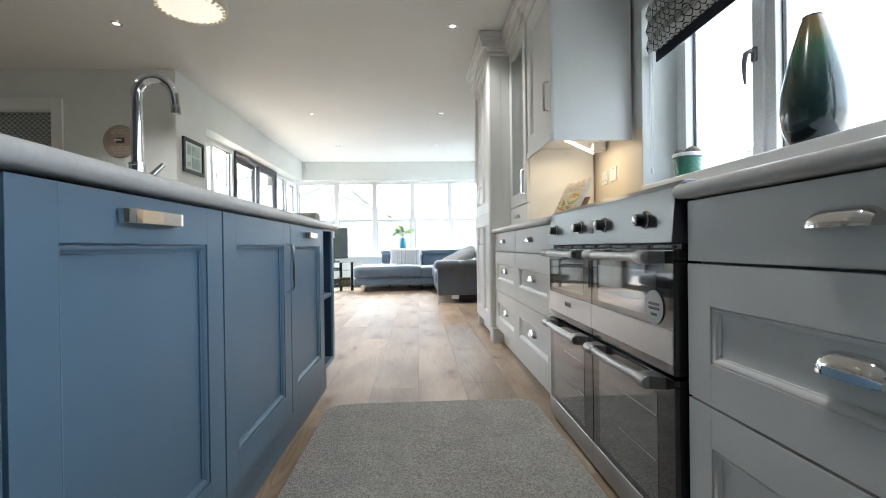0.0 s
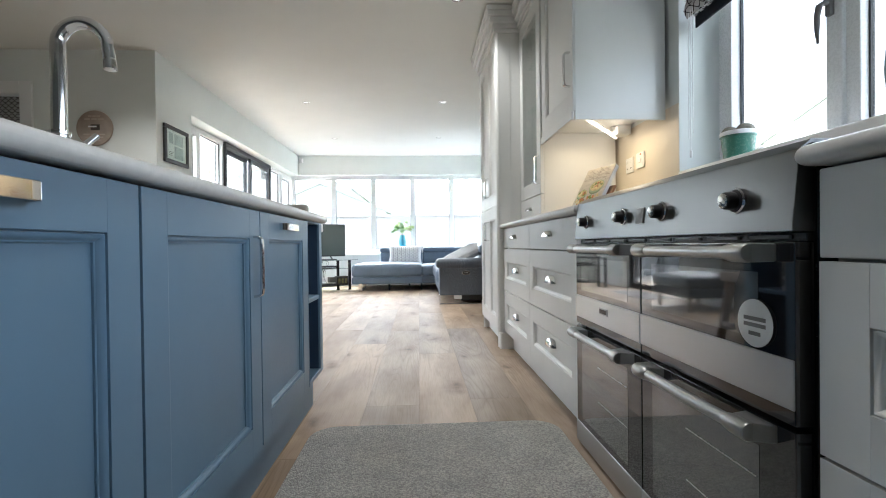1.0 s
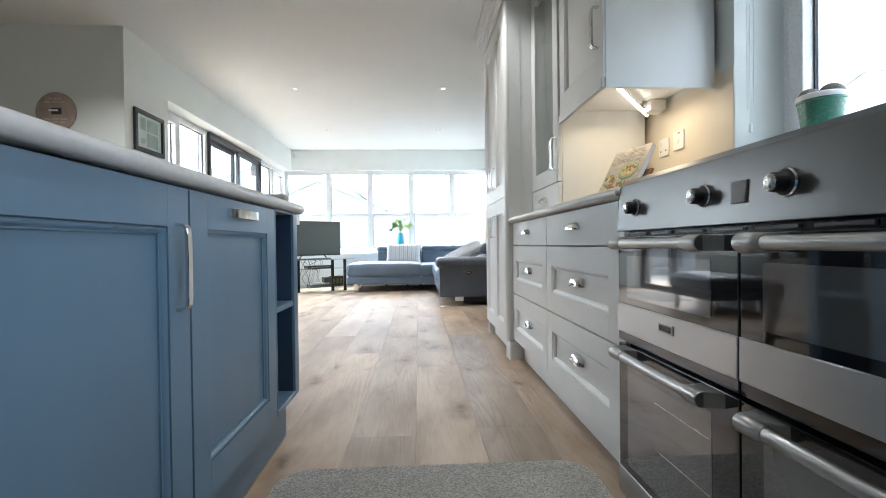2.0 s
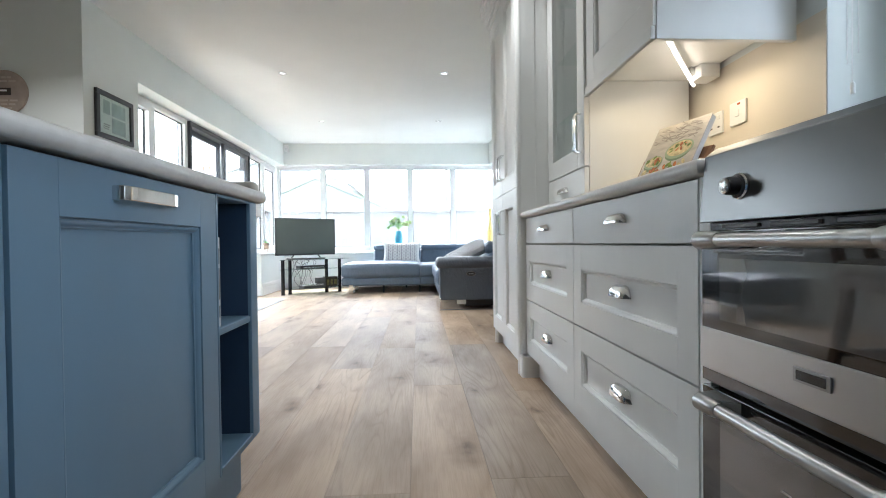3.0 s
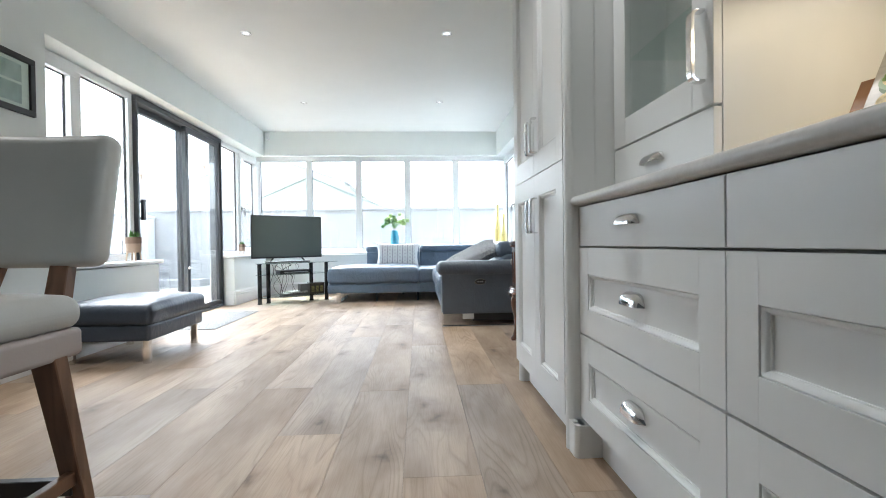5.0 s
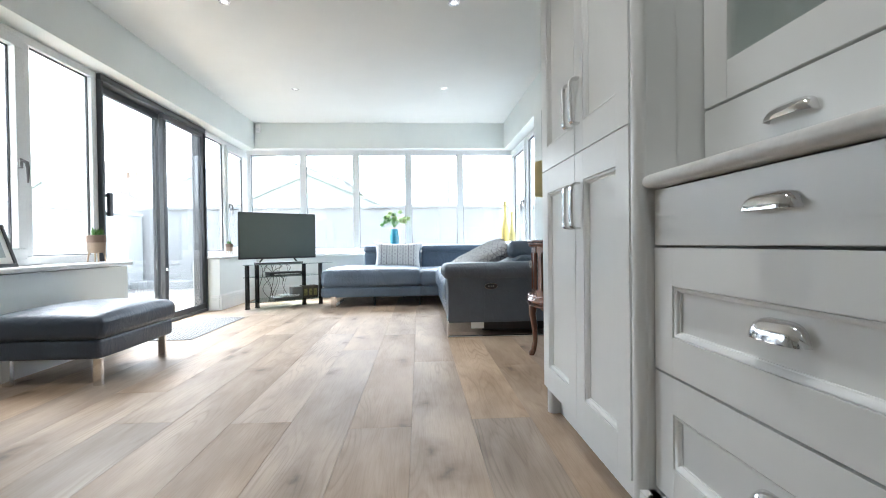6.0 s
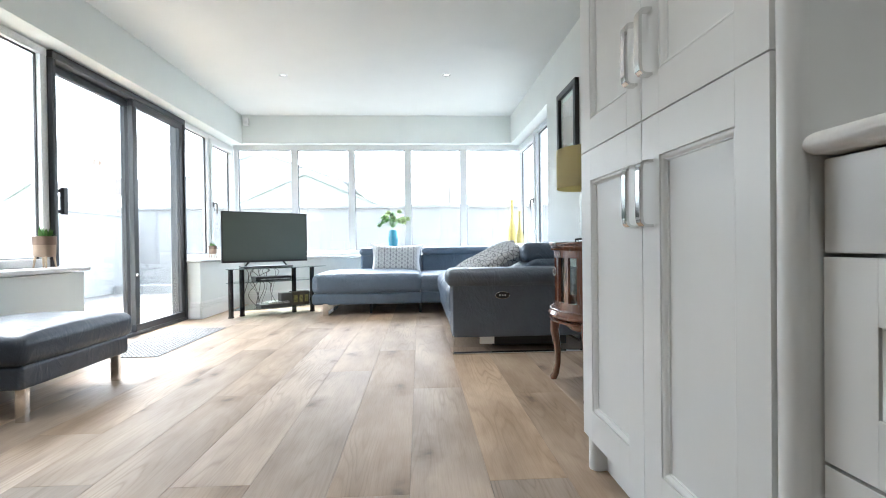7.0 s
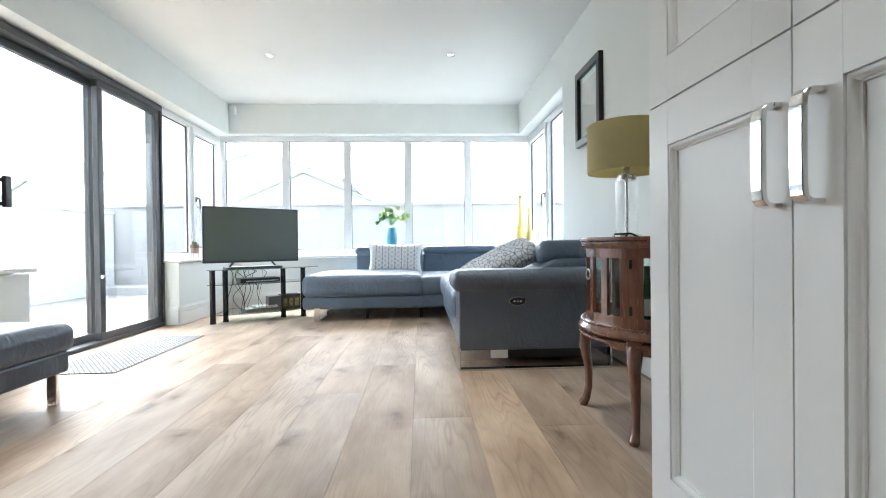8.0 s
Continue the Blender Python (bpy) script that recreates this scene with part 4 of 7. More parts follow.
# ---- glazed cabinet and wall cabinet ----
def glazed_cabinet():
    fx = 0.752
    th = thing("glazed_cabinet", (1.0, 3.39, 0.892), "grey painted glazed cabinet with a small drawer standing on the worktop", "cabinet")
    y0, y1 = 3.104, 3.646
    for ya in (y0, y1 - 0.02):
        part("side_panel", box(fx, 1.195, ya, ya + 0.02, 0.893, 2.30, 0.001), UNIT, th)
    part("drawer_box", box(fx, 1.195, y0 + 0.02, y1 - 0.02, 0.893, 1.035, 0.001), UNIT, th)
    part("top_panel", box(fx, 1.195, y0 + 0.02, y1 - 0.02, 2.27, 2.30, 0.001), UNIT, th)
    part("back_panel", box(1.17, 1.195, y0 + 0.02, y1 - 0.02, 1.035, 2.27, 0.001), UNIT, th)
    for z in (1.36, 1.68, 1.99):
        part("shelf", box(fx + 0.03, 1.17, y0 + 0.02, y1 - 0.02, z, z + 0.006, 0), CLEAR, th, "clear glass shelf", smooth=False)
    d = part("drawer_front", slab_front(fx, -1, (y0, y1), (0.897, 1.050)), UNIT, th)
    part("cup_handle", cup_pull(fx - 0.022, -1, (y0 + y1) / 2, 0.975, 0.060), CHROME, d, "chrome cup handle")
    s = F(fx, -1)
    st = 0.085
    z0, z1 = 1.053, 2.28
    t = (0, 0.022)
    door = part("glass_door", boxes([s((y0 + .0015, y0 + st), (z0, z1), t), s((y1 - st, y1 - .0015), (z0, z1), t), s((y0 + st, y1 - st), (z0, z0 + 0.09), t), s((y0 + st, y1 - st), (z1 - 0.09, z1), t)], 0.0015), UNIT, th, "grey framed glass door")
    p = part("pane", box(fx - 0.012, fx - 0.008, y0 + st, y1 - st, z0 + 0.09, z1 - 0.09, 0), LAMP_GLASS, door, smooth=False)
    p.visible_shadow = False
    part("door_handle", strap_handle(fx - 0.022, -1, y0 + 0.04, 1.20, 0.168, wide=0.021, bow=1.4), CHROME, door, "polished chrome bow handle")
    part("cornice", boxes([((fx - 0.022 - o, 1.195), (y0, y1), (a, b)) for o, a, b in ((0.010, 2.282, 2.305), (0.022, 2.305, 2.335), (0.045, 2.335, 2.375), (0.065, 2.375, 2.44))], 0.006, 2), UNIT, th, "stepped grey cornice")


glazed_cabinet()


def wall_cabinet():
    fx = 0.762
    th = thing("wall_cabinet", (1.0, 2.87, 1.40), "grey painted wall cabinet hung over the worktop beside the window", "cabinet")
    y0, y1 = 2.545, 3.102
    part("carcass", box(fx, 1.198, y0, y1, 1.415, 2.30, 0.002), UNIT, th)
    d = shaker("door", UNIT, th, fx, -1, (y0, y1), (1.385, 2.28), 0.08, 0.095)
    part("end_panel", box(fx - 0.012, 1.198, y0 - 0.0015, y0 + 0.018, 1.345, 2.28, 0.001), UNIT, th)
    part("door_handle", strap_handle(fx - 0.022, -1, y0 + 0.042, 1.60, 0.165, wide=0.021, bow=1.4), CHROME, d, "polished chrome bow handle")
    part("pelmet", boxes([((fx - 0.030, fx - 0.016), (y0 - 0.001, y1), (1.343, 1.386)), ((fx - 0.034, fx - 0.016), (y0 - 0.001, y1), (1.343, 1.352))], 0.004, 2), UNIT, th, "light pelmet under the door")
    part("cornice", boxes([((fx - 0.022 - o, 1.195), (y0 - o, y1), (a, b)) for o, a, b in ((0.010, 2.282, 2.305), (0.022, 2.305, 2.335), (0.045, 2.335, 2.375), (0.065, 2.375, 2.44))], 0.006, 2), UNIT, th, "stepped grey cornice")


wall_cabinet()


def strip_light():
    th = thing("under_cabinet_light", (1.05, 2.9, 1.38), "lit warm white strip light under the wall cabinet", "light")
    part("tube", tube([(0.80, 2.578, 1.366), (1.157, 3.01, 1.366)], 0.0066, 14), STRIP, th, "glowing warm tube")
    part("housing", box(1.12, 1.197, 2.90, 2.985, 1.362, 1.414, 0.004, 2), WHITE, th, "white plastic end housing")
    part("rail", tube([(0.80, 2.578, 1.380), (1.157, 3.01, 1.380)], 0.0055, 8), WHITE, th)
    for x, y in ((0.84, 2.61), (1.11, 2.95)):
        part("bracket", box(x - 0.01, x + 0.01, y - 0.01, y + 0.01, 1.382, 1.4145, 0.002), WHITE, th)


strip_light()
lamp = new("under_cabinet_lamp", bpy.data.lights.new("under_cabinet_lamp", "AREA"))
lamp.data.shape, lamp.data.size, lamp.data.size_y, lamp.data.energy, lamp.data.color = "RECTANGLE", 0.25, 0.25, 0.09, (1.0, 0.76, 0.46)
lamp.matrix_world = look((0.98, 2.79, 1.352), (0.98, 2.79, 0.5))


def socket(y, z, switch):
    th = thing("wall_socket", (1.195, y, z), "white plastic power socket on the splashback" if not switch else "white plastic cooker switch on the splashback", "socket")
    part("plate", box(1.191, 1.1995, y - 0.043, y + 0.043, z - 0.043, z + 0.043, 0.003, 2), WHITE, th)
    if switch:
        part("rocker", box(1.1875, 1.1915, y - 0.012, y + 0.012, z - 0.014, z + 0.012, 0.002), WHITE, th)
        part("neon", box(1.1895, 1.1915, y - 0.016, y + 0.0, z + 0.028, z + 0.036, 0.001), surf("red_neon", (0.48, 0.12, 0.05), 0.3), th, "small red indicator")
    else:
        for s in (-1, 1):
            part("rocker", box(1.188, 1.1915, y + s * 0.022 - 0.008, y + s * 0.022 + 0.008, z + 0.012, z + 0.03, 0.002), WHITE, th)
            part("pin_hole", box(1.1905, 1.1915, y + s * 0.022 - 0.006, y + s * 0.022 + 0.006, z - 0.02, z - 0.014, 0), INK, th)
    th.location.x += 0.0128


socket(2.945, 1.190, False)
socket(2.818, 1.198, True)


def cookbook():
    th = thing("cookbook", (0.90, 2.76, 0.892), "recipe book with food pictures leaning on a wooden stand", "book")
    u, back = Vector((0.23, -0.973, 0.0)), Vector((0.973, 0.23, 0.0))
    rise = (back * 0.48 + Vector((0, 0, 0.88))).normalized()
    deep = rise.cross(u).normalized()
    m = Matrix.Translation((0.838, 2.735, 0.900)) @ Matrix((u, deep, rise)).transposed().to_4x4()
    sheet = surf("printed_cover", (0.56, 0.52, 0.46), 0.35, var=0.16, scale=16, stretch=(1, 1, 4))
    part("stand", moved(joined(box(-0.165, 0.155, 0.024, 0.036, 0.0, 0.17, 0.003), box(-0.105, 0.115, -0.012, 0.034, -0.004, 0.008, 0.003)), m), BOARD, th, "brown wooden book stand")
    part("strut", tube([m @ Vector((0, 0.036, 0.20)), Vector((1.12, 2.80, 0.898))], 0.008, 8), BOARD, th)
    part("pages", moved(box(-0.118, 0.118, 0.002, 0.022, 0.011, 0.283, 0.002), m), PAPER, th)
    cover = part("cover", moved(box(-0.121, 0.121, -0.001, 0.002, 0.009, 0.286, 0.0008), m), sheet, th, "printed cover with bowls of food")
    bowl, shade, rice, chilli, herb, ink = surf("bowl_green", (0.36, 0.45, 0.29), 0.45, var=0.08), surf("bowl_shade_green", (0.20, 0.27, 0.16), 0.45, var=0.1), surf("food_cream", (0.62, 0.52, 0.28), 0.5, var=0.4, scale=70), surf("food_red", (0.50, 0.16, 0.05), 0.45, var=0.5, scale=60), surf("food_herb", (0.20, 0.28, 0.06), 0.5, var=0.5, scale=70), surf("brush_print", (0.41, 0.37, 0.32), 0.5)
    rnd = random.Random(12)
    level = [0]

    def blot(x, z, r, mt, squash=1.0, turn=0.0):
        level[0] += 1
        disc = lathe([(0.0, 0.0), (r, 0.0), (r, 0.0004), (0.0, 0.0004)], steps=22 if r > 0.02 else 10, squash=(1, squash))
        part("picture", moved(disc, m @ Matrix.Translation((x, -0.0012 - 0.00006 * level[0], z)) @ Matrix.Rotation(radians(90), 4, "X") @ Matrix.Rotation(turn, 4, "Z")), mt, cover)
    for x, z, r in ((0.036, 0.163, 0.062), (-0.066, 0.126, 0.044)):
        blot(x, z - 0.012, r * 0.90, shade, 0.62)
        blot(x, z, r, bowl, 0.62)
        blot(x, z + 0.003, r * 0.88, rice, 0.56)
        for k in range(16):
            a, q = rnd.uniform(0, 6.28), rnd.random() ** 0.5 * r * 0.74
            blot(x + q * math.cos(a), z + 0.004 + 0.55 * q * math.sin(a), rnd.uniform(0.006, 0.012), (herb, rice, herb, chilli)[k % 4], rnd.uniform(0.35, 0.8), rnd.uniform(0, 3))
    for k in range(26):
        x = -0.10 + 0.19 * rnd.random()
        blot(x, 0.072 + 0.16 * (x + 0.1) + rnd.uniform(-0.016, 0.016), rnd.uniform(0.008, 0.015), (chilli, chilli, rice, herb)[k % 4], rnd.uniform(0.35, 0.8), rnd.uniform(0, 3))
    for k in range(44):
        x, z, w = rnd.uniform(-0.105, 0.09), rnd.uniform(0.205, 0.276), rnd.uniform(0.006, 0.024)
        bar = box(-w, w, -0.0022, -0.0012, -0.0017, 0.0017, 0)
        part("title_bar", moved(bar, m @ Matrix.Translation((x, 0, z)) @ Matrix.Rotation(rnd.uniform(-0.5, 0.9), 4, "Y")), ink, cover)


cookbook()


# ---- kitchen island ----
IX = -0.504         # carcass face of the island, fronts stand 22 mm proud


def island():
    y0, g1, g2, g3, ye = 0.590, 1.177, 1.757, 2.330, 2.608
    v = (0.150, 0.855)

    def unit(a, b, label, handle):
        th = thing("island_cabinet", (-0.75, (a + b) / 2, 0), label, "cabinet", "blue island cabinets")
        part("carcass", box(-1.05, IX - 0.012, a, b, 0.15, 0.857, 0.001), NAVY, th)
        d = shaker("door", BLUE, th, IX, 1, (a, b), v, 0.078, 0.082, gap=0.0040)
        if handle == "flat":
            part("door_handle", strap_handle(IX + 0.022, 1, (a + b) / 2 - 0.012, v[1] - 0.040, 0.16, True, 0.024), CHROME, d, "polished chrome bow handle")
        else:
            part("door_handle", strap_handle(IX + 0.022, 1, b - 0.050, 0.69, 0.17, False, 0.018), CHROME, d, "polished chrome bow handle")
    unit(y0 - 0.576, y0, "blue painted island cabinet with a panelled door and chrome handle", "flat")
    unit(y0, g1, "blue painted island appliance front with a horizontal chrome handle", "flat")
    unit(g1, g2, "blue painted island cupboard with an upright chrome handle", "up")
    unit(g2, g3, "blue painted island appliance front beside the open shelves", "flat")

    # open shelf end unit
    th = thing("open_shelf_unit", (-0.75, 2.44, 0), "blue painted open shelf unit at the end of the island", "shelf unit")
    xf, xb = IX + 0.022, -0.80
    part("side_panel", box(xb, xf, g3 + 0.001, g3 + 0.008, 0.15, 0.857, 0.001), BLUE, th)
    part("side_panel", box(-1.05, xf, ye - 0.054, ye, 0.15, 0.857, 0.004, 2), BLUE, th)
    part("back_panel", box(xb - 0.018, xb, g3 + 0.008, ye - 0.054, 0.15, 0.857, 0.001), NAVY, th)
    part("bottom_board", box(xb, xf, g3 + 0.008, ye - 0.054, 0.15, 0.17, 0.002), BLUE, th)
    part("top_board", box(xb, xf, g3 + 0.008, ye - 0.054, 0.849, 0.857, 0.002), BLUE, th)
    part("shelf", box(xb, xf - 0.004, g3 + 0.008, ye - 0.054, 0.500, 0.520, 0.003), BLUE, th)
    # thin dark sheets over the blue sides put the recess's shade into colour
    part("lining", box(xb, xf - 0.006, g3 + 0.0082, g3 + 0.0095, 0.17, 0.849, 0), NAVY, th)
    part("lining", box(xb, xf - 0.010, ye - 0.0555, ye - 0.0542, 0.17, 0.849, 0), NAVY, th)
    tagged(part("plinth_board", boxes([((-0.545, -0.520), (0.03, 2.552), (0.0, 0.150)), ((-1.05, -0.545), (2.53, 2.552), (0.0, 0.150))], 0.001), BLUE), "blue painted plinth board under the island", "plinth")
    tagged(part("island_back_panel", box(-1.07, -1.052, 0.03, 2.612, 0.0, 0.857, 0.002), BLUE), "blue painted back panel of the island", "panel")

    # worktop: rounded nose and a rounded outer corner
    bm = box(-1.45, -0.456, -0.05, 2.674, 0.858, 0.892, 0)
    up = [e for e in bm.edges if abs(e.verts[0].co.x - e.verts[1].co.x) < 1e-5 and abs(e.verts[0].co.y - e.verts[1].co.y) < 1e-5 and e.verts[0].co.x > -0.6 and e.verts[0].co.y > 2]
    bmesh.ops.bevel(bm, geom=up, offset=0.06, segments=8, profile=0.5, affect="EDGES")
    rim = [e for e in bm.edges if abs(e.verts[0].co.z - e.verts[1].co.z) < 1e-5 and len(e.link_faces) == 2 and any(abs(f.normal.z) < 0.5 for f in e.link_faces)]
    bmesh.ops.bevel(bm, geom=rim, offset=0.0166, segments=8, profile=0.5, affect="EDGES", clamp_overlap=False)
    tagged(part("worktop_island", bm, STONE), "pale stone island worktop with a rounded edge", "worktop")
    tagged(part("breakfast_bar_apron", box(-1.40, -0.486, 2.614, 2.668, 0.816, 0.857, 0.004, 2), STONE), "pale stone apron under the end of the island worktop", "worktop edge")


island()


def shelf_books():
    a = tagged(part("book", joined(box(-0.70, -0.492, 2.3495, 2.369, 0.5205, 0.748, 0.001)), surf("book_spine", (0.50, 0.51, 0.52), 0.6, var=0.12, scale=30, stretch=(1, 1, 6))), "white spined book standing on the blue shelf", "book", "books on the shelf")
    for zz, hh in ((0.70, 0.02), (0.63, 0.04), (0.56, 0.015)):
        part("print_bar", box(-0.4919, -0.4914, 2.353, 2.365, zz - hh, zz + hh, 0), GREY_PLASTIC, a)
    tagged(part("book", box(-0.70, -0.495, 2.3402, 2.3490, 0.5205, 0.72, 0.001), surf("lime_book", (0.32, 0.36, 0.06), 0.5, var=0.2)), "thin lime green book standing on the blue shelf", "book", "books on the shelf")


shelf_books()


def tap():
    x, y, z = -0.941, 1.615, 0.892
    th = thing("kitchen_tap", (x, y, z), "polished chrome swan-neck mixer tap on the island", "tap")
    part("base", lathe([(0.0, 0.0), (0.030, 0.0), (0.030, 0.006), (0.0245, 0.010), (0.0235, 0.150), (0.025, 0.152), (0.025, 0.160), (0.017, 0.164), (0.0, 0.164)], (x, y, z), 32), CHROME, th)
    d = Vector((0.99, 0.14, 0)).normalized()
    r = 0.058
    pts = [(x, y, z + 0.15), (x, y, z + 0.25), (x, y, z + 0.36)]
    for k in range(1, 19):
        a = math.pi * k / 18 * 0.97
        pts.append(tuple(Vector((x, y, z + 0.384)) + d * (r - r * math.cos(a)) + Vector((0, 0, 1.08 * r * math.sin(a)))))
    e = Vector(pts[-1])
    pts.append(tuple(e + d * 0.003 + Vector((0, 0, -0.035))))
    part("spout", tube(pts, 0.0165, 22, [0.0182 - 0.0034 * k / (len(pts) - 1) for k in range(len(pts))]), CHROME, th)
    tip = Vector(pts[-1])
    part("nozzle", tube([tip, tip + d * 0.001 + Vector((0, 0, -0.004)), tip + d * 0.002 + Vector((0, 0, -0.026)), tip + d * 0.002 + Vector((0, 0, -0.028))], 0.0155, 22, [0.0150, 0.0158, 0.0158, 0.0140]), CHROME, th)
    part("lever", tube([(x + 0.010, y + 0.018, z + 0.105), (x + 0.020, y + 0.045, z + 0.125), (x + 0.044, y + 0.075, z + 0.168)], 0.009, 14, [0.012, 0.0095, 0.0085]), CHROME, th, "chrome lever")


tap()


def bar_stool():
    cx, cy = -0.87, 2.93
    th = thing("bar_stool", (cx, cy, 0), "cream leather bar stool with dark wooden legs at the island", "bar stool")
    part("seat", soft_box((cx - 0.168, cy - 0.22, 0.560), (cx + 0.168, cy + 0.20, 0.630), 0.03, 0.015, 6), WHITE_LEATHER, th, "cream leather seat pad")
    part("seat_rail", soft_box((cx - 0.165, cy - 0.215, 0.500), (cx + 0.165, cy + 0.195, 0.562), 0.012, 0, 3), TAUPE, th, "taupe band under the seat")
    bm = soft_box((-0.176, -0.035, 0.0), (0.176, 0.035, 0.32), 0.03, 0.0, 8)
    for v in bm.verts:
        v.co.y -= 0.22 * v.co.x ** 2 * 4 * 0.5
        v.co.x *= 1.0 + 0.12 * v.co.z
    part("backrest", moved(bm, Matrix.Translation((cx, cy + 0.26, 0.69)) @ Matrix.Rotation(radians(-10), 4, "X")), WHITE_LEATHER, th, "cream leather backrest")

    def leg(top, foot, w0, w1):
        b = bmesh.new()
        ra = []
        for (p, w) in ((top, w0), (foot, w1)):
            ra.append([b.verts.new((p[0] + sx * w, p[1] + sy * w * 0.7, p[2])) for sx, sy in ((-1, -1), (1, -1), (1, 1), (-1, 1))])
        for k in range(4):
            b.faces.new((ra[0][k], ra[0][(k + 1) % 4], ra[1][(k + 1) % 4], ra[1][k]))
        b.faces.new(ra[0])
        b.faces.new(ra[1])
        bmesh.ops.bevel(b, geom=b.edges[:], offset=0.002, segments=1, profile=0.5, affect="EDGES")
        return b
    for sx in (-1, 1):
        part("leg", leg((cx + sx * 0.138, cy + 0.13, 0.51), (cx + sx * 0.168, cy + 0.215, 0.0), 0.026, 0.018), WALNUT, th)
        part("leg", leg((cx + sx * 0.138, cy - 0.15, 0.51), (cx + sx * 0.172, cy - 0.215, 0.0), 0.026, 0.018), WALNUT, th)
        part("back_post", leg((cx + sx * 0.076, cy + 0.262, 0.705), (cx + sx * 0.098, cy + 0.185, 0.50), 0.021, 0.024), WALNUT, th)
        part("foot_rail", box(cx + sx * 0.156 - 0.010, cx + sx * 0.156 + 0.010, cy - 0.18, cy + 0.17, 0.225, 0.255, 0.002), WALNUT, th)
    part("foot_rail", box(cx - 0.155, cx + 0.155, cy + 0.16, cy + 0.18, 0.20, 0.235, 0.002), BLACK_PL, th)
    part("foot_rail", box(cx - 0.155, cx + 0.155, cy - 0.19, cy - 0.17, 0.24, 0.275, 0.002), CHROME, th, "steel front foot rail")


bar_stool()


def kitchen_rug():
    bm = bmesh.new()
    x0, x1, y0, y1, r = -0.445, 0.543, 0.25, 2.245, 0.10
    outline = []
    for cx, cy, a0 in ((x1 - r, y1 - r, 0), (x0 + r, y1 - r, 90), (x0 + r, y0 + r, 180), (x1 - r, y0 + r, 270)):
        outline += [(cx + r * math.cos(radians(a0 + 90 * k / 8)), cy + r * math.sin(radians(a0 + 90 * k / 8))) for k in range(9)]
    low = [bm.verts.new((x, y, 0.001)) for x, y in outline]
    mid = [bm.verts.new((x, y, 0.009)) for x, y in outline]
    top = [bm.verts.new((x + (0.004 if x < 0 else -0.004), y + (0.004 if y < 1 else -0.004), 0.013)) for x, y in outline]
    n = len(outline)
    for a, b in ((low, mid), (mid, top)):
        for k in range(n):
            bm.faces.new((a[k], a[(k + 1) % n], b[(k + 1) % n], b[k]))
    bm.faces.new(top)
    bm.faces.new(low)
    tagged(part("kitchen_rug", bm, RUG), "grey-beige woven rug with rounded corners on the floor", "rug")


kitchen_rug()


# ---- things at the kitchen window ----
def floor_vase(name, at, prof, material, label, category):
    return tagged(part(name, lathe(prof, at, 40), material), label, category)


def two_tone_vase():
    m, nt, b = nodes_of("green_fading_glaze")
    tc = nt.nodes.new("ShaderNodeTexCoord")
    sep = nt.nodes.new("ShaderNodeSeparateXYZ")
    nt.links.new(tc.outputs["Generated"], sep.inputs["Vector"])
    wob = noise_tex(nt, tc.outputs["Generated"], 5.0)
    add = nt.nodes.new("ShaderNodeMath")
    add.operation = "MULTIPLY_ADD"
    add.inputs[1].default_value, add.inputs[2].default_value = 0.12, -0.06
    nt.links.new(wob, add.inputs[0])
    s = nt.nodes.new("ShaderNodeMath")
    nt.links.new(sep.outputs["Z"], s.inputs[0])
    nt.links.new(add.outputs["Value"], s.inputs[1])
    nt.links.new(ramp(nt, s.outputs["Value"], [(0.0, (0.012, 0.022, 0.024)), (0.5, (0.012, 0.035, 0.03)), (0.74, (0.03, 0.10, 0.05)), (0.86, (0.16, 0.13, 0.05)), (1.0, (0.22, 0.15, 0.07))]), b.inputs["Base Color"])
    b.inputs["Roughness"].default_value, b.inputs["Coat Weight"].default_value = 0.16, 0.6
    bumped(nt, b, noise_tex(nt, coords(nt, (1, 1, 8)), 30.0), 0.06, 0.002)
    prof = [(r * 1.07, h * 0.96) for r, h in ((0.0, 0.0), (0.055, 0.0), (0.064, 0.008), (0.079, 0.055), (0.085, 0.11), (0.082, 0.17), (0.069, 0.245), (0.050, 0.33), (0.032, 0.40), (0.025, 0.422), (0.019, 0.425), (0.015, 0.41), (0.0, 0.39))]
    vase = floor_vase("vase", (1.268, 1.446, 1.074), prof, m, "tall teardrop vase fading from dark green to brown on the sill", "vase")
    part("lip", lathe([(0.0203, 0.4066), (0.0273, 0.4056), (0.0280, 0.409), (0.0214, 0.4104)], (1.268, 1.446, 1.074), 32), m, vase)


two_tone_vase()


def cactus_pot():
    x, y, z = 1.272, 2.14, 1.074
    th = thing("cactus_plant", (x, y, z), "small round cacti in a green glazed pot on the window sill", "potted plant")
    part("pot", lathe([(0.0, 0.0), (0.048, 0.0), (0.052, 0.004), (0.062, 0.085), (0.065, 0.088), (0.065, 0.106), (0.060, 0.108), (0.057, 0.096), (0.0, 0.094)], (x, y, z), 32), GREEN_POT, th, "green glazed pot")
    part("rim", lathe([(0.0655, 0.092), (0.0665, 0.094), (0.0665, 0.104), (0.0655, 0.107), (0.062, 0.1095), (0.060, 0.107)], (x, y, z), 32), WHITE, th, "pale pot rim")
    for dx, dy, r in ((0.014, -0.020, 0.036), (-0.020, 0.022, 0.031), (0.03, 0.026, 0.026)):
        b = bmesh.new()
        bmesh.ops.create_icosphere(b, subdivisions=4, radius=r)
        for v in b.verts:
            a = math.atan2(v.co.y, v.co.x)
            v.co *= 1 + 0.05 * math.cos(16 * a) * (1 - abs(v.co.z) / r)
        part("cactus", moved(b, Matrix.Translation((x + dx, y + dy, z + 0.105))), CACTUS, th, "grey-green ribbed cactus")


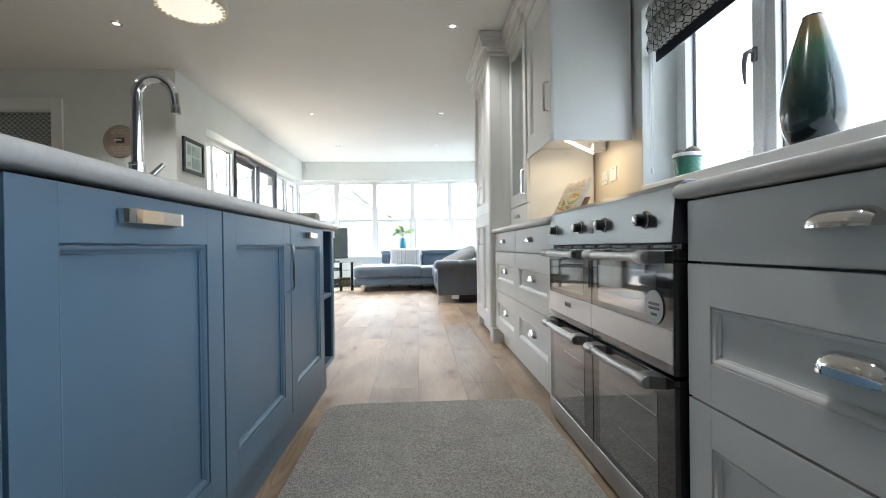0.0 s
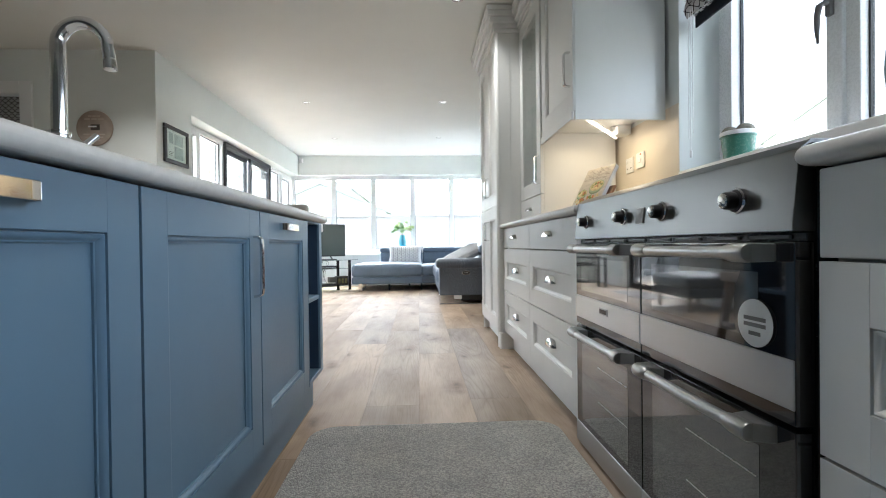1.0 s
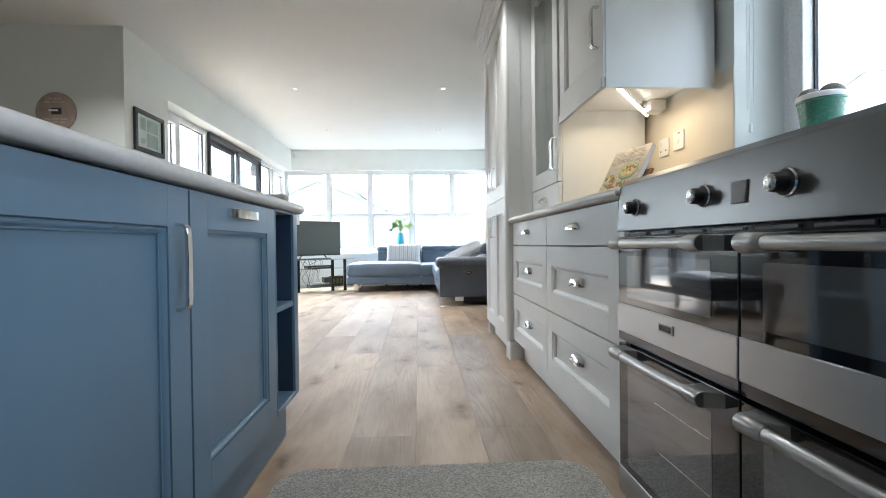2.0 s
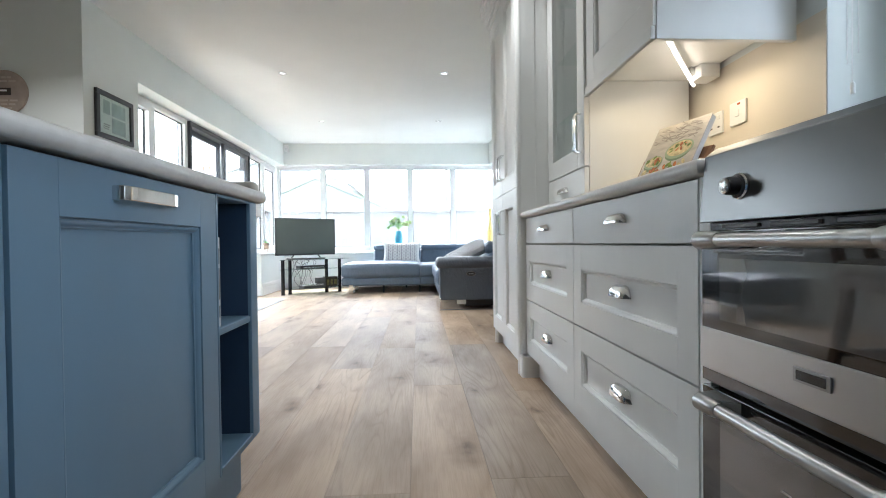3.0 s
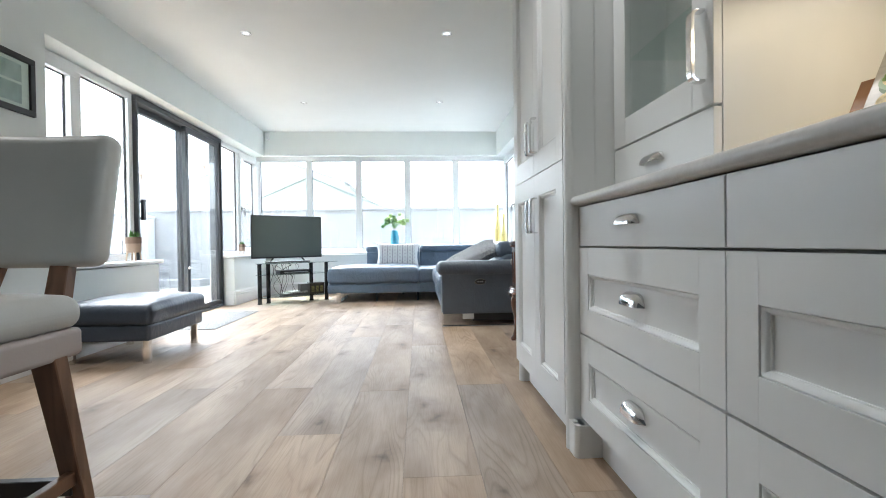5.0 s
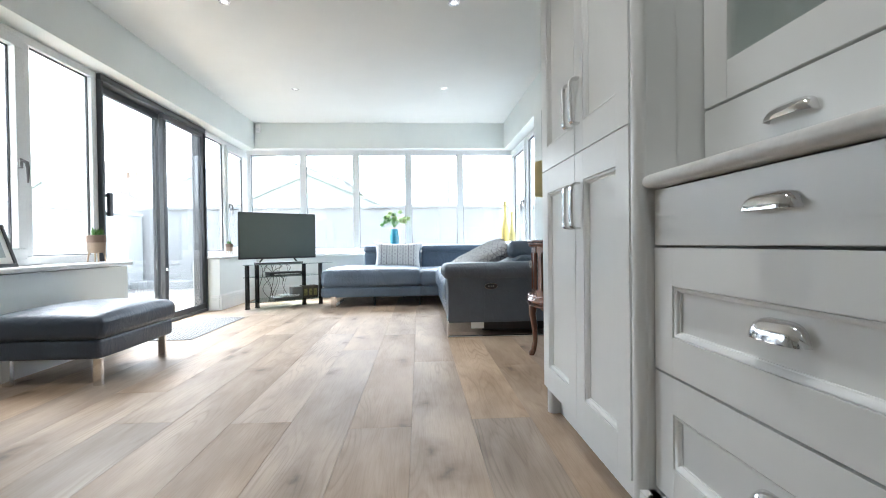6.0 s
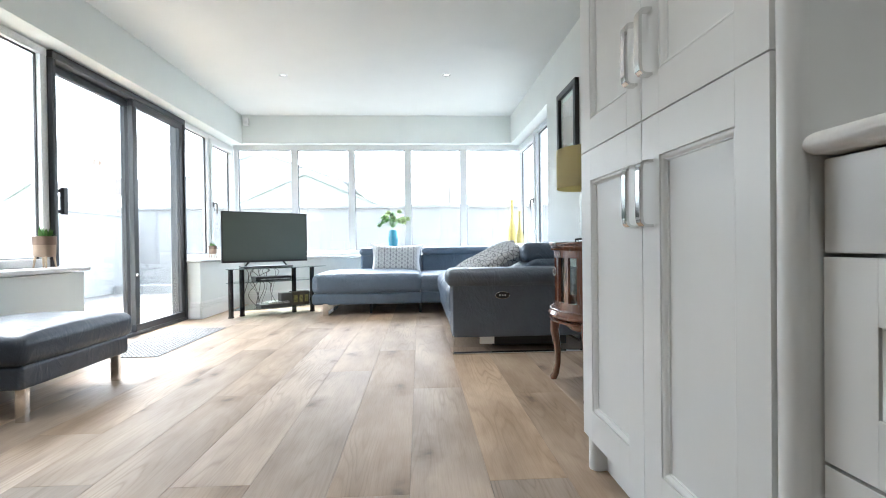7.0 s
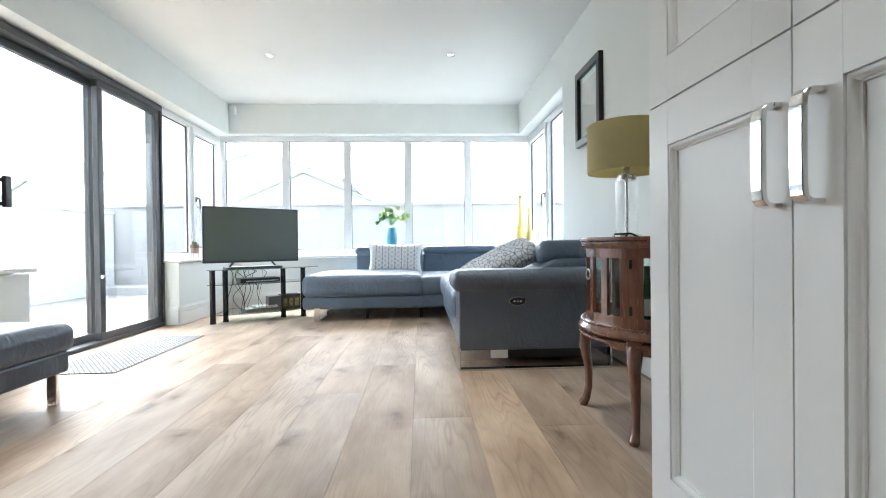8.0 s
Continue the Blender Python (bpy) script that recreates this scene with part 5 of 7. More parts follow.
cactus_pot()


def roman_blind(name, x, y0, y1, zb, zt, label, out=-1):
    th = thing(name, (x, (y0 + y1) / 2, zt), label, "roman blind")
    bm = bmesh.new()
    prof = [(0.0, zt), (0.0, zb + 0.32)]
    for k in range(3):
        z = zb + 0.32 - k * 0.085
        prof += [(0.045, z - 0.03), (0.060, z - 0.075), (0.045, z - 0.11), (0.012, z - 0.085)]
    prof += [(0.004, zb + 0.055)]
    rows = []
    for i in range(49):
        y = y0 + (y1 - y0) * i / 48
        rows.append([bm.verts.new((x + out * (w * (1 + 0.15 * math.sin(i * 1.3)) + 0.002), y, z + 0.006 * math.sin(i * 0.9 + w * 60) * (w > 0.01))) for w, z in prof])
    for a, b in zip(rows, rows[1:]):
        for j in range(len(prof) - 1):
            bm.faces.new((a[j], a[j + 1], b[j + 1], b[j]))
    bmesh.ops.recalc_face_normals(bm, faces=bm.faces[:])
    bmesh.ops.solidify(bm, geom=bm.faces[:], thickness=0.003)
    part("cloth", bm, BLIND, th, "white cloth with a black trellis print")
    part("trim", box(x - 0.006, x + 0.002, y0, y1, zb, zb + 0.058, 0.002), NAVY_TRIM, th, "plain navy hem band")
    return th


bl = roman_blind("roman_blind", 1.285, -1.26, 2.43, 1.735, 2.215, "half raised roman blind with a black trellis print at the window")
for k, (dy, zl) in enumerate(((2.405, 1.22), (2.39, 1.16), (2.372, 1.24))):
    part("cord", tube([(1.235 - 0.004 * k, dy, 2.1), (1.234, dy + 0.004, 1.7), (1.236, dy + 0.010, 1.45), (1.238, dy + 0.012, zl)], 0.0018, 6), WHITE, bl, "white pull cord")
part("cord_end", lathe([(0.0, 0.0), (0.006, 0.002), (0.006, 0.03), (0.002, 0.036), (0.0, 0.036)], (1.237, 2.40, 1.13), 12), WHITE, bl)


def stub_window():
    th = thing("window_6", (-3.82, 4.42, 0.95), "white framed window on the grey wall with its patterned blind down", "window", kind="structure")
    a, b, z0, z1 = -4.28, -3.36, 0.95, 2.07
    t = 0.10
    part("architrave", boxes([((a - t, a), (4.397, 4.42), (z0 - t, z1 + t)), ((b, b + t), (4.397, 4.42), (z0 - t, z1 + t)), ((a, b), (4.397, 4.42), (z1, z1 + t)), ((a, b), (4.397, 4.42), (z0 - t, z0))], 0.006, 2), WHITE, th, "white moulded architrave")
    part("window_frame", boxes([((a, b), (4.52, 4.56), (z0, z0 + 0.06)), ((a, b), (4.52, 4.56), (z1 - 0.06, z1)), ((a, a + 0.06), (4.52, 4.56), (z0 + 0.06, z1 - 0.06)), ((b - 0.06, b), (4.52, 4.56), (z0 + 0.06, z1 - 0.06))], 0.004), UPVC, th)
    bm = bmesh.new()
    rows = []
    for i in range(2):
        x = a + 0.01 + (b - a - 0.02) * i
        rows.append([bm.verts.new((x, 4.465 - 0.012 * abs(math.sin(k * 0.785)), z1 - 0.01 - k * 0.065)) for k in range(16)])
    for j in range(15):
        bm.faces.new((rows[0][j], rows[0][j + 1], rows[1][j + 1], rows[1][j]))
    bmesh.ops.solidify(bm, geom=bm.faces[:], thickness=0.003)
    part("blind", bm, BLIND, th, "patterned roman blind")


stub_window()


def round_sign():
    x, z = -2.757, 1.778
    th = thing("wall_sign", (x, 4.42, z), "round weathered brown wooden sign with small lettering on the wall", "sign")
    m = Matrix.Translation((x, 4.419, z)) @ Matrix.Rotation(radians(90), 4, "X")
    part("board", moved(lathe([(0.0, 0.0), (0.148, 0.0), (0.150, 0.003), (0.150, 0.012), (0.147, 0.015), (0.0, 0.015)], steps=48), m), SIGN, th)
    pale = surf("sign_lettering", (0.54, 0.46, 0.40), 0.8)
    for zz, hw in ((0.10, 0.05), (0.075, 0.08), (-0.055, 0.09), (-0.08, 0.075), (-0.105, 0.05)):
        for k in range(3):
            part("print_bar", box(x - hw + k * hw * 0.7, x - hw + k * hw * 0.7 + hw * 0.55, 4.4025, 4.404, z + zz - 0.006, z + zz + 0.006, 0), pale, th)
    part("cup_motif", box(x - 0.03, x + 0.045, 4.4020, 4.404, z - 0.02, z + 0.03, 0.001), INK, th)
    part("cup_motif", box(x - 0.05, x + 0.02, 4.4015, 4.404, z + 0.005, z + 0.018, 0.001), WHITE, th)


round_sign()


def picture(name, axis, wpos, out, u, z, border, mount, label, prints, back=0.022):
    th = thing(name, (wpos, (u[0] + u[1]) / 2, z[0]), label, "picture")
    w = lambda d: tuple(sorted((wpos, wpos + out * d)))
    part("frame", boxes([(w(back), u, (z[0], z[0] + border)), (w(back), u, (z[1] - border, z[1])), (w(back), (u[0], u[0] + border), (z[0] + border, z[1] - border)), (w(back), (u[1] - border, u[1]), (z[0] + border, z[1] - border))], 0.004, 2), BLACK_FRAME, th, "black picture frame")
    part("mount", boxes([(w(0.008), (u[0] + border, u[1] - border), (z[0] + border, z[1] - border))], 0), PAPER, th)
    for (a, b, c, d, mt) in prints:
        part("print", boxes([(w(0.0095), (a, b), (c, d))], 0), mt, th)
    g = part("glass", boxes([(tuple(sorted((wpos + out * 0.013, wpos + out * 0.015))), (u[0] + border, u[1] - border), (z[0] + border, z[1] - border))], 0), CLEAR, th, smooth=False)
    g.visible_shadow = False


picture("picture_frame", "x", -2.257, 1, (4.52, 4.935), (1.518, 1.858), 0.035, 0.03, "black framed set of small grey prints on the wall",
        [(4.605, 4.675, 1.70, 1.80, PHOTO), (4.695, 4.85, 1.70, 1.80, PHOTO), (4.695, 4.85, 1.575, 1.685, PHOTO), (4.605, 4.675, 1.62, 1.625, INK), (4.605, 4.665, 1.605, 1.61, INK), (4.605, 4.655, 1.59, 1.595, INK)])
picture("picture_frame", "x", 1.252, -1, (6.44, 6.905), (1.45, 2.01), 0.05, 0.03, "black framed pale pink print on the living room wall",
        [(6.53, 6.815, 1.54, 1.915, PINK_ART)], back=0.035)


def photo_frame():
    th = thing("photo_frame", (-2.33, 5.2, 0.625), "small black photo frame leaning on the window board", "photo frame")
    m = Matrix.Translation((-2.298, 5.195, 0.626)) @ Matrix.Rotation(radians(-19), 4, "Y")
    part("frame", moved(boxes([((-0.016, 0.0), (-0.115, 0.115), (0.0, 0.022)), ((-0.016, 0.0), (-0.115, 0.115), (0.238, 0.26)), ((-0.016, 0.0), (-0.115, -0.093), (0.022, 0.238)), ((-0.016, 0.0), (0.093, 0.115), (0.022, 0.238))], 0.003, 2), m), BLACK_FRAME, th, "black wooden frame")
    part("print", moved(box(-0.012, -0.006, -0.093, 0.093, 0.022, 0.238, 0), m), PAPER, th, "pale print")
    part("picture", moved(box(-0.006, -0.005, -0.06, 0.06, 0.06, 0.2, 0), m), PHOTO, th)


photo_frame()


# ---- ceiling fittings ----
def downlight(x, y):
    th = thing("downlight", (x, y, CEIL_Z), "small round white recessed downlight in the ceiling", "ceiling light", "ceiling downlights")
    m = Matrix.Translation((x, y, CEIL_Z)) @ Matrix.Rotation(math.pi, 4, "X")
    part("bezel", moved(lathe([(0.0245, -0.0005), (0.043, 0.0), (0.043, 0.003), (0.036, 0.005), (0.0245, 0.002)], steps=28), m), SATIN, th)
    part("lens", moved(lathe([(0.0, 0.0), (0.024, 0.0), (0.024, 0.0012), (0.0, 0.0012)], steps=24), m), LAMPGLASS, th, "lit lens")


# the last two fittings are never in view, added to carry extra lamps
for p in ((0.292, 5.80), (-1.324, 5.834), (0.312, 7.59), (-1.315, 7.635), (0.274, 3.525), (-2.223, 3.545), (0.274, 1.25), (-2.223, 1.25)):
    downlight(*p)


# lamps of the downlights; the pair at y = 1.25 is unseen, added to brighten the aisle
for x, y, watts in ((0.274, 3.525, 3.8), (0.274, 1.25, 2.8), (-2.223, 3.545, 7.5), (-2.223, 1.25, 3.0), (0.292, 5.80, 5.0), (-1.324, 5.834, 2.5), (0.312, 7.59, 2.5), (-1.315, 7.635, 2.0)):
    lamp = new("downlight_lamp", bpy.data.lights.new("downlight_lamp", "SPOT"))
    lamp.data.energy, lamp.data.spot_size, lamp.data.spot_blend, lamp.data.shadow_soft_size, lamp.data.color = watts, radians(125 if y < 5 else 70), 1.0, 0.05, (1.0, 0.93, 0.84) if y < 5 else (1.0, 0.94, 0.86)
    lamp.matrix_world = look((x, y, CEIL_Z - 0.012), (x - 0.001, y + 0.001, 0.0))


def pendant():
    x, y, z = -1.072, 2.27, 1.905
    th = thing("pendant_lamp", (x, y, z), "ivory dome pendant lamp hanging over the island", "pendant lamp")
    part("shade", lathe([(0.150, 0.004), (0.155, 0.0), (0.160, 0.004), (0.158, 0.05), (0.135, 0.12), (0.085, 0.17), (0.03, 0.19), (0.0, 0.19)], (x, y, z), 40), PEND, th)
    part("diffuser", lathe([(0.0, -0.012), (0.08, -0.010), (0.150, 0.004), (0.148, 0.008), (0.0, 0.006)], (x, y, z), 40), PEND_GLOW, th, "softly lit diffuser")
    for k in range(28):
        a = 2 * math.pi * k / 28
        part("rib", moved(box(0.135, 0.152, -0.003, 0.003, -0.006, 0.003, 0), Matrix.Translation((x, y, z)) @ Matrix.Rotation(a, 4, "Z")), PEND, th)
    part("cord", tube([(x, y, z + 0.19), (x, y, CEIL_Z)], 0.003, 8), WHITE, th)
    part("ceiling_rose", lathe([(0.0, 0.0), (0.05, 0.0), (0.05, -0.02), (0.0, -0.025)], (x, y, CEIL_Z), 24), WHITE, th)


pendant()


def sensor():
    th = thing("alarm_sensor", (-2.18, 9.0, 2.32), "small white alarm sensor in the corner of the beam", "sensor")
    part("housing", soft_box((-2.225, 8.985, 2.31), (-2.16, 9.038, 2.41), 0.012, 0, 3), WHITE, th)
    part("lens", soft_box((-2.21, 8.978, 2.325), (-2.175, 8.988, 2.365), 0.004, 0, 2), UPVC, th)


sensor()


# ---- living room: corner sofa ----
def headrest(lo, hi):
    return soft_box(lo, hi, 0.055, 0.0, 6, 0.004)


def sofa():
    th = thing("corner_sofa", (0.2, 7.6, 0), "blue-grey leather corner sofa with a chaise and chrome legs", "sofa")
    # chaise along the window
    part("chaise_base", soft_box((-1.125, 7.80, 0.115), (0.045, 8.84, 0.235), 0.03, 0, 6, 0.003), LEATHER, th)
    part("chaise_cushion", soft_box((-1.13, 7.785, 0.228), (0.045, 8.70, 0.438), 0.065, 0.028, 8, 0.006), LEATHER, th)
    part("corner_base", soft_box((0.022, 7.815, 0.115), (1.12, 8.84, 0.245), 0.03, 0, 5), LEATHER, th)
    part("corner_cushion", soft_box((0.005, 7.797, 0.228), (0.95, 8.70, 0.42), 0.06, 0.015, 6, 0.005), LEATHER, th)
    # long side
    part("side_base", soft_box((0.235, 6.20, 0.125), (1.12, 7.83, 0.245), 0.03, 0, 6), LEATHER, th)
    part("seat_cushion", soft_box((0.205, 6.22, 0.238), (0.95, 7.02, 0.445), 0.07, 0.02, 7, 0.006), LEATHER, th)
    part("seat_cushion", soft_box((0.205, 7.02, 0.238), (0.95, 7.82, 0.445), 0.07, 0.02, 7, 0.006), LEATHER, th)
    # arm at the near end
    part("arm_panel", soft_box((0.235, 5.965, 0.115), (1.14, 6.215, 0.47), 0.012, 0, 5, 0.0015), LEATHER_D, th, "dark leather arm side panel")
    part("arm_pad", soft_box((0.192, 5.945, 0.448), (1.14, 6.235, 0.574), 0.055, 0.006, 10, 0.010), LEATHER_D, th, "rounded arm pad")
    # backs
    part("back_cushion", soft_box((-0.72, 8.64, 0.40), (0.045, 8.84, 0.640), 0.035, 0, 6, 0.004), LEATHER, th)
    part("back_cushion", soft_box((0.048, 8.64, 0.40), (0.86, 8.84, 0.640), 0.035, 0, 6, 0.004), LEATHER, th)
    part("headrest", headrest((-0.73, 8.60, 0.615), (0.043, 8.80, 0.722)), LEATHER, th)
    part("headrest", headrest((0.048, 8.60, 0.615), (0.905, 8.80, 0.722)), LEATHER, th)
    for a, b in ((6.22, 7.02), (7.025, 7.82)):
        slope = soft_box((0.86, a, 0.40), (1.14, b, 0.64), 0.05, 0, 6, 0.004)
        for v in slope.verts:
            if v.co.x < 1.0:
                v.co.x -= (0.65 - v.co.z) * 0.9
        part("back_cushion", slope, LEATHER, th)
        part("headrest", headrest((0.775, a + 0.01, 0.600), (1.10, b - 0.01, 0.748)), LEATHER, th)
    part("back_cushion", soft_box((0.88, 7.825, 0.40), (1.14, 8.84, 0.65), 0.05, 0, 6, 0.004), LEATHER, th)
    # stitched seams
    part("seam", tube([(-0.70, 7.789, 0.25), (-0.70, 7.7835, 0.30), (-0.70, 7.7835, 0.38), (-0.70, 7.80, 0.425), (-0.70, 7.86, 0.452), (-0.70, 8.2, 0.468)], 0.0022, 6), LEATHER, th)
    part("seam", tube([(-0.70, 7.7995, 0.14), (-0.70, 7.7985, 0.21)], 0.002, 6), LEATHER, th)
    part("seam", tube([(0.45, 8.638, 0.45), (0.45, 8.637, 0.62)], 0.003, 6), LEATHER, th)
    for x in (0.52, 1.03):
        part("seam", tube([(x, 5.9645, 0.13), (x, 5.9640, 0.44)], 0.0012, 6), LEATHER_D, th)
    # control plate on the arm
    m = Matrix.Translation((0.572, 5.9645, 0.396)) @ Matrix.Rotation(radians(90), 4, "X")
    plate = part("control_plate", moved(lathe([(0.0, 0.0), (0.050, 0.0), (0.050, 0.004), (0.042, 0.006), (0.0, 0.006)], steps=32, squash=(1, 0.5)), m), BLACK_PL, th, "oval recliner control")
    part("control_ring", moved(lathe([(0.046, 0.004), (0.050, 0.0045), (0.050, 0.007), (0.046, 0.008)], steps=32, squash=(1, 0.5)), m), CHROME, plate, "chrome ring")
    for dx in (-0.018, 0.0, 0.018):
        part("button", moved(lathe([(0.0, 0.005), (0.006, 0.005), (0.006, 0.009), (0.0, 0.009)], steps=16), m @ Matrix.Translation((dx, 0, 0))), SATIN, plate)
    # legs
    def loop(x0, x1, y, w=0.035):
        return boxes([((x0, x1), (y - w / 2, y + w / 2), (0.0, 0.010)), ((x0, x0 + 0.010), (y - w / 2, y + w / 2), (0.010, 0.130)), ((x1 - 0.010, x1), (y - w / 2, y + w / 2), (0.010, 0.130))], 0.002)
    part("sled_leg", loop(0.232, 1.125, 5.985, 0.05), CHROME, th, "polished chrome sled leg")
    part("sled_leg", boxes([((-1.012, -0.955), (7.805, 7.817), (0.0, 0.13)), ((-1.012, -0.955), (7.817, 8.40), (0.0, 0.010)), ((-1.012, -0.955), (8.39, 8.40), (0.010, 0.13))], 0.001), CHROME, th, "polished chrome sled leg")
    for x, y in ((-0.52, 7.95), (0.02, 7.95), (-0.2, 8.7), (0.6, 7.0), (0.45, 7.9)):
        part("leg", lathe([(0.0, 0.0), (0.014, 0.0), (0.016, 0.128), (0.0, 0.128)], (x, y, 0), 12), BLACK_PL, th)
    part("recliner_box", box(0.52, 1.05, 6.10, 7.4, 0.03, 0.128, 0.004), BLACK_PL, th, "black recliner mechanism")
    th.location.y += 0.085
    part("care_tag", box(0.415, 0.515, 5.972, 5.974, 0.068, 0.125, 0), PAPER, th, "white care tag")


sofa()


def pillow(name, at, size, turn, material, label):
    w, h, t = size
    bm = bmesh.new()
    n = 18
    sheets = []
    for s in (-1, 1):
        g = []
        for i in range(n + 1):
            row = []
            for j in range(n + 1):
                u, v = 2 * i / n - 1, 2 * j / n - 1
                fat = ((1 - u ** 4) * (1 - v ** 4)) ** 0.55
                pinch = 1 - 0.15 * (1 - abs(u) ** 2) * abs(v) ** 3
                pinch2 = 1 - 0.12 * (1 - abs(v) ** 2) * abs(u) ** 3
                row.append(bm.verts.new((u * w / 2 * pinch2, s * t / 2 * fat + 0.006 * noise.noise(Vector((u * 2, v * 2, s + at[0]))), v * h / 2 * pinch)))
            g.append(row)
        sheets.append(g)
    for g in sheets:
        for i in range(n):
            for j in range(n):
                bm.faces.new((g[i][j], g[i + 1][j], g[i + 1][j + 1], g[i][j + 1]))
    bmesh.ops.remove_doubles(bm, verts=bm.verts[:], dist=0.004)
    ob = part(name, bm, material)
    ob.matrix_world = Matrix.Translation(at) @ turn
    return tagged(ob, label, "cushion", "sofa cushions")


def stripe_cloth():
    m, nt, b = nodes_of("white_cloth_with_grey_bands")
    tc = nt.nodes.new("ShaderNodeTexCoord")
    sep = nt.nodes.new("ShaderNodeSeparateXYZ")
    nt.links.new(tc.outputs["Object"], sep.inputs["Vector"])

    def math_node(op, a, b2=None, c=None):
        k = nt.nodes.new("ShaderNodeMath")
        k.operation = op
        for i, v in enumerate((a, b2, c)):
            if v is None:
                continue
            if isinstance(v, (int, float)):
                k.inputs[i].default_value = v
            else:
                nt.links.new(v, k.inputs[i])
        return k.outputs["Value"]
    wave = math_node("MULTIPLY_ADD", math_node("SINE", math_node("MULTIPLY", sep.outputs["Z"], 128.0)), 0.0125, 0.0175)
    side = math_node("PINGPONG", sep.outputs["X"], 0.035)
    curve = math_node("LESS_THAN", math_node("ABSOLUTE", math_node("SUBTRACT", side, wave)), 0.0034)
    beads = math_node("MULTIPLY", math_node("LESS_THAN", side, 0.0045), math_node("GREATER_THAN", math_node("PINGPONG", sep.outputs["Z"], 0.008), 0.003))
    edge = math_node("MULTIPLY", math_node("GREATER_THAN", side, 0.0325), math_node("GREATER_THAN", math_node("PINGPONG", sep.outputs["Z"], 0.006), 0.002))
    inked = math_node("MAXIMUM", math_node("MAXIMUM", math_node("MULTIPLY", curve, 0.6), beads), math_node("MULTIPLY", edge, 0.6))
    dark = ramp(nt, math_node("MULTIPLY", inked, math_node("LESS_THAN", math_node("ABSOLUTE", sep.outputs["X"]), 0.245)), [(0.0, (0.66, 0.66, 0.65)), (1.0, (0.10, 0.11, 0.13))])
    nt.links.new(dark, b.inputs["Base Color"])
    b.inputs["Roughness"].default_value = 0.9
    bumped(nt, b, noise_tex(nt, coords(nt), 420.0), 0.4, 0.001)
    return m


GREYNET = lattice("grey_cloth_with_dark_lines", (0.52, 0.525, 0.53), (0.09, 0.094, 0.105), 19.0, 0.042, jitter=1.0, stretch=(1.0, 1.0, 1.7))
pillow("cushion", (-0.262, 8.56, 0.574), (0.63, 0.385, 0.16), Euler((radians(-14), radians(1.5), 0)).to_matrix().to_4x4(), stripe_cloth(), "white cushion with grey zigzag bands leaning on the sofa back")
up = Vector((0.90, 0.04, 0.43)).normalized()
face = Vector((-0.40, -0.20, 0.88))
face = (face - up * face.dot(up)).normalized()
pillow("cushion", (0.575, 6.615, 0.600), (0.46, 0.62, 0.14), Matrix((face.cross(up), face, up)).transposed().to_4x4(), GREYNET, "grey cushion with dark line pattern on the sofa seat")


# ---- footstool ----
def footstool():
    th = thing("footstool", (-1.92, 5.345, 0), "dark blue-grey leather footstool with chrome legs", "footstool")
    part("base", soft_box((-2.205, 4.985, 0.150), (-1.64, 5.69, 0.255), 0.02, 0, 5, 0.002), LEATHER_F, th)
    part("cushion", soft_box((-2.215, 4.965, 0.248), (-1.62, 5.71, 0.374), 0.04, 0.036, 9, 0.006), LEATHER_F, th)
    for x, y in ((-2.165, 5.065), (-1.69, 5.05), (-2.165, 5.65), (-1.69, 5.65)):
        part("leg", boxes([((x - 0.022, x + 0.022), (y - 0.012, y + 0.012), (0, 0.152))], 0.003, 2), CHROME, th, "flat chrome leg")


footstool()


def door_mat():
    m, nt, b = nodes_of("key_pattern_mat")
    br = nt.nodes.new("ShaderNodeTexBrick")
    for k, v in (("Scale", 1.0), ("Mortar Size", 0.0042), ("Brick Width", 0.030), ("Row Height", 0.017), ("Bias", 0.0), ("Mortar Smooth", 0.1)):
        br.inputs[k].default_value = v
    br.inputs["Color1"].default_value, br.inputs["Color2"].default_value, br.inputs["Mortar"].default_value = (0.44, 0.43, 0.415, 1), (0.38, 0.375, 0.36, 1), (0.07, 0.07, 0.073, 1)
    nt.links.new(coords(nt), br.inputs["Vector"])
    nt.links.new(br.outputs["Color"], b.inputs["Base Color"])
    b.inputs["Roughness"].default_value = 0.9
    bumped(nt, b, noise_tex(nt, coords(nt), 380.0), 0.5, 0.002)
    tagged(part("door_mat", box(-2.235, -1.765, 6.19, 7.29, 0.001, 0.006, 0.002, 2), m), "flat grey and white patterned mat inside the sliding door", "door mat")


door_mat()


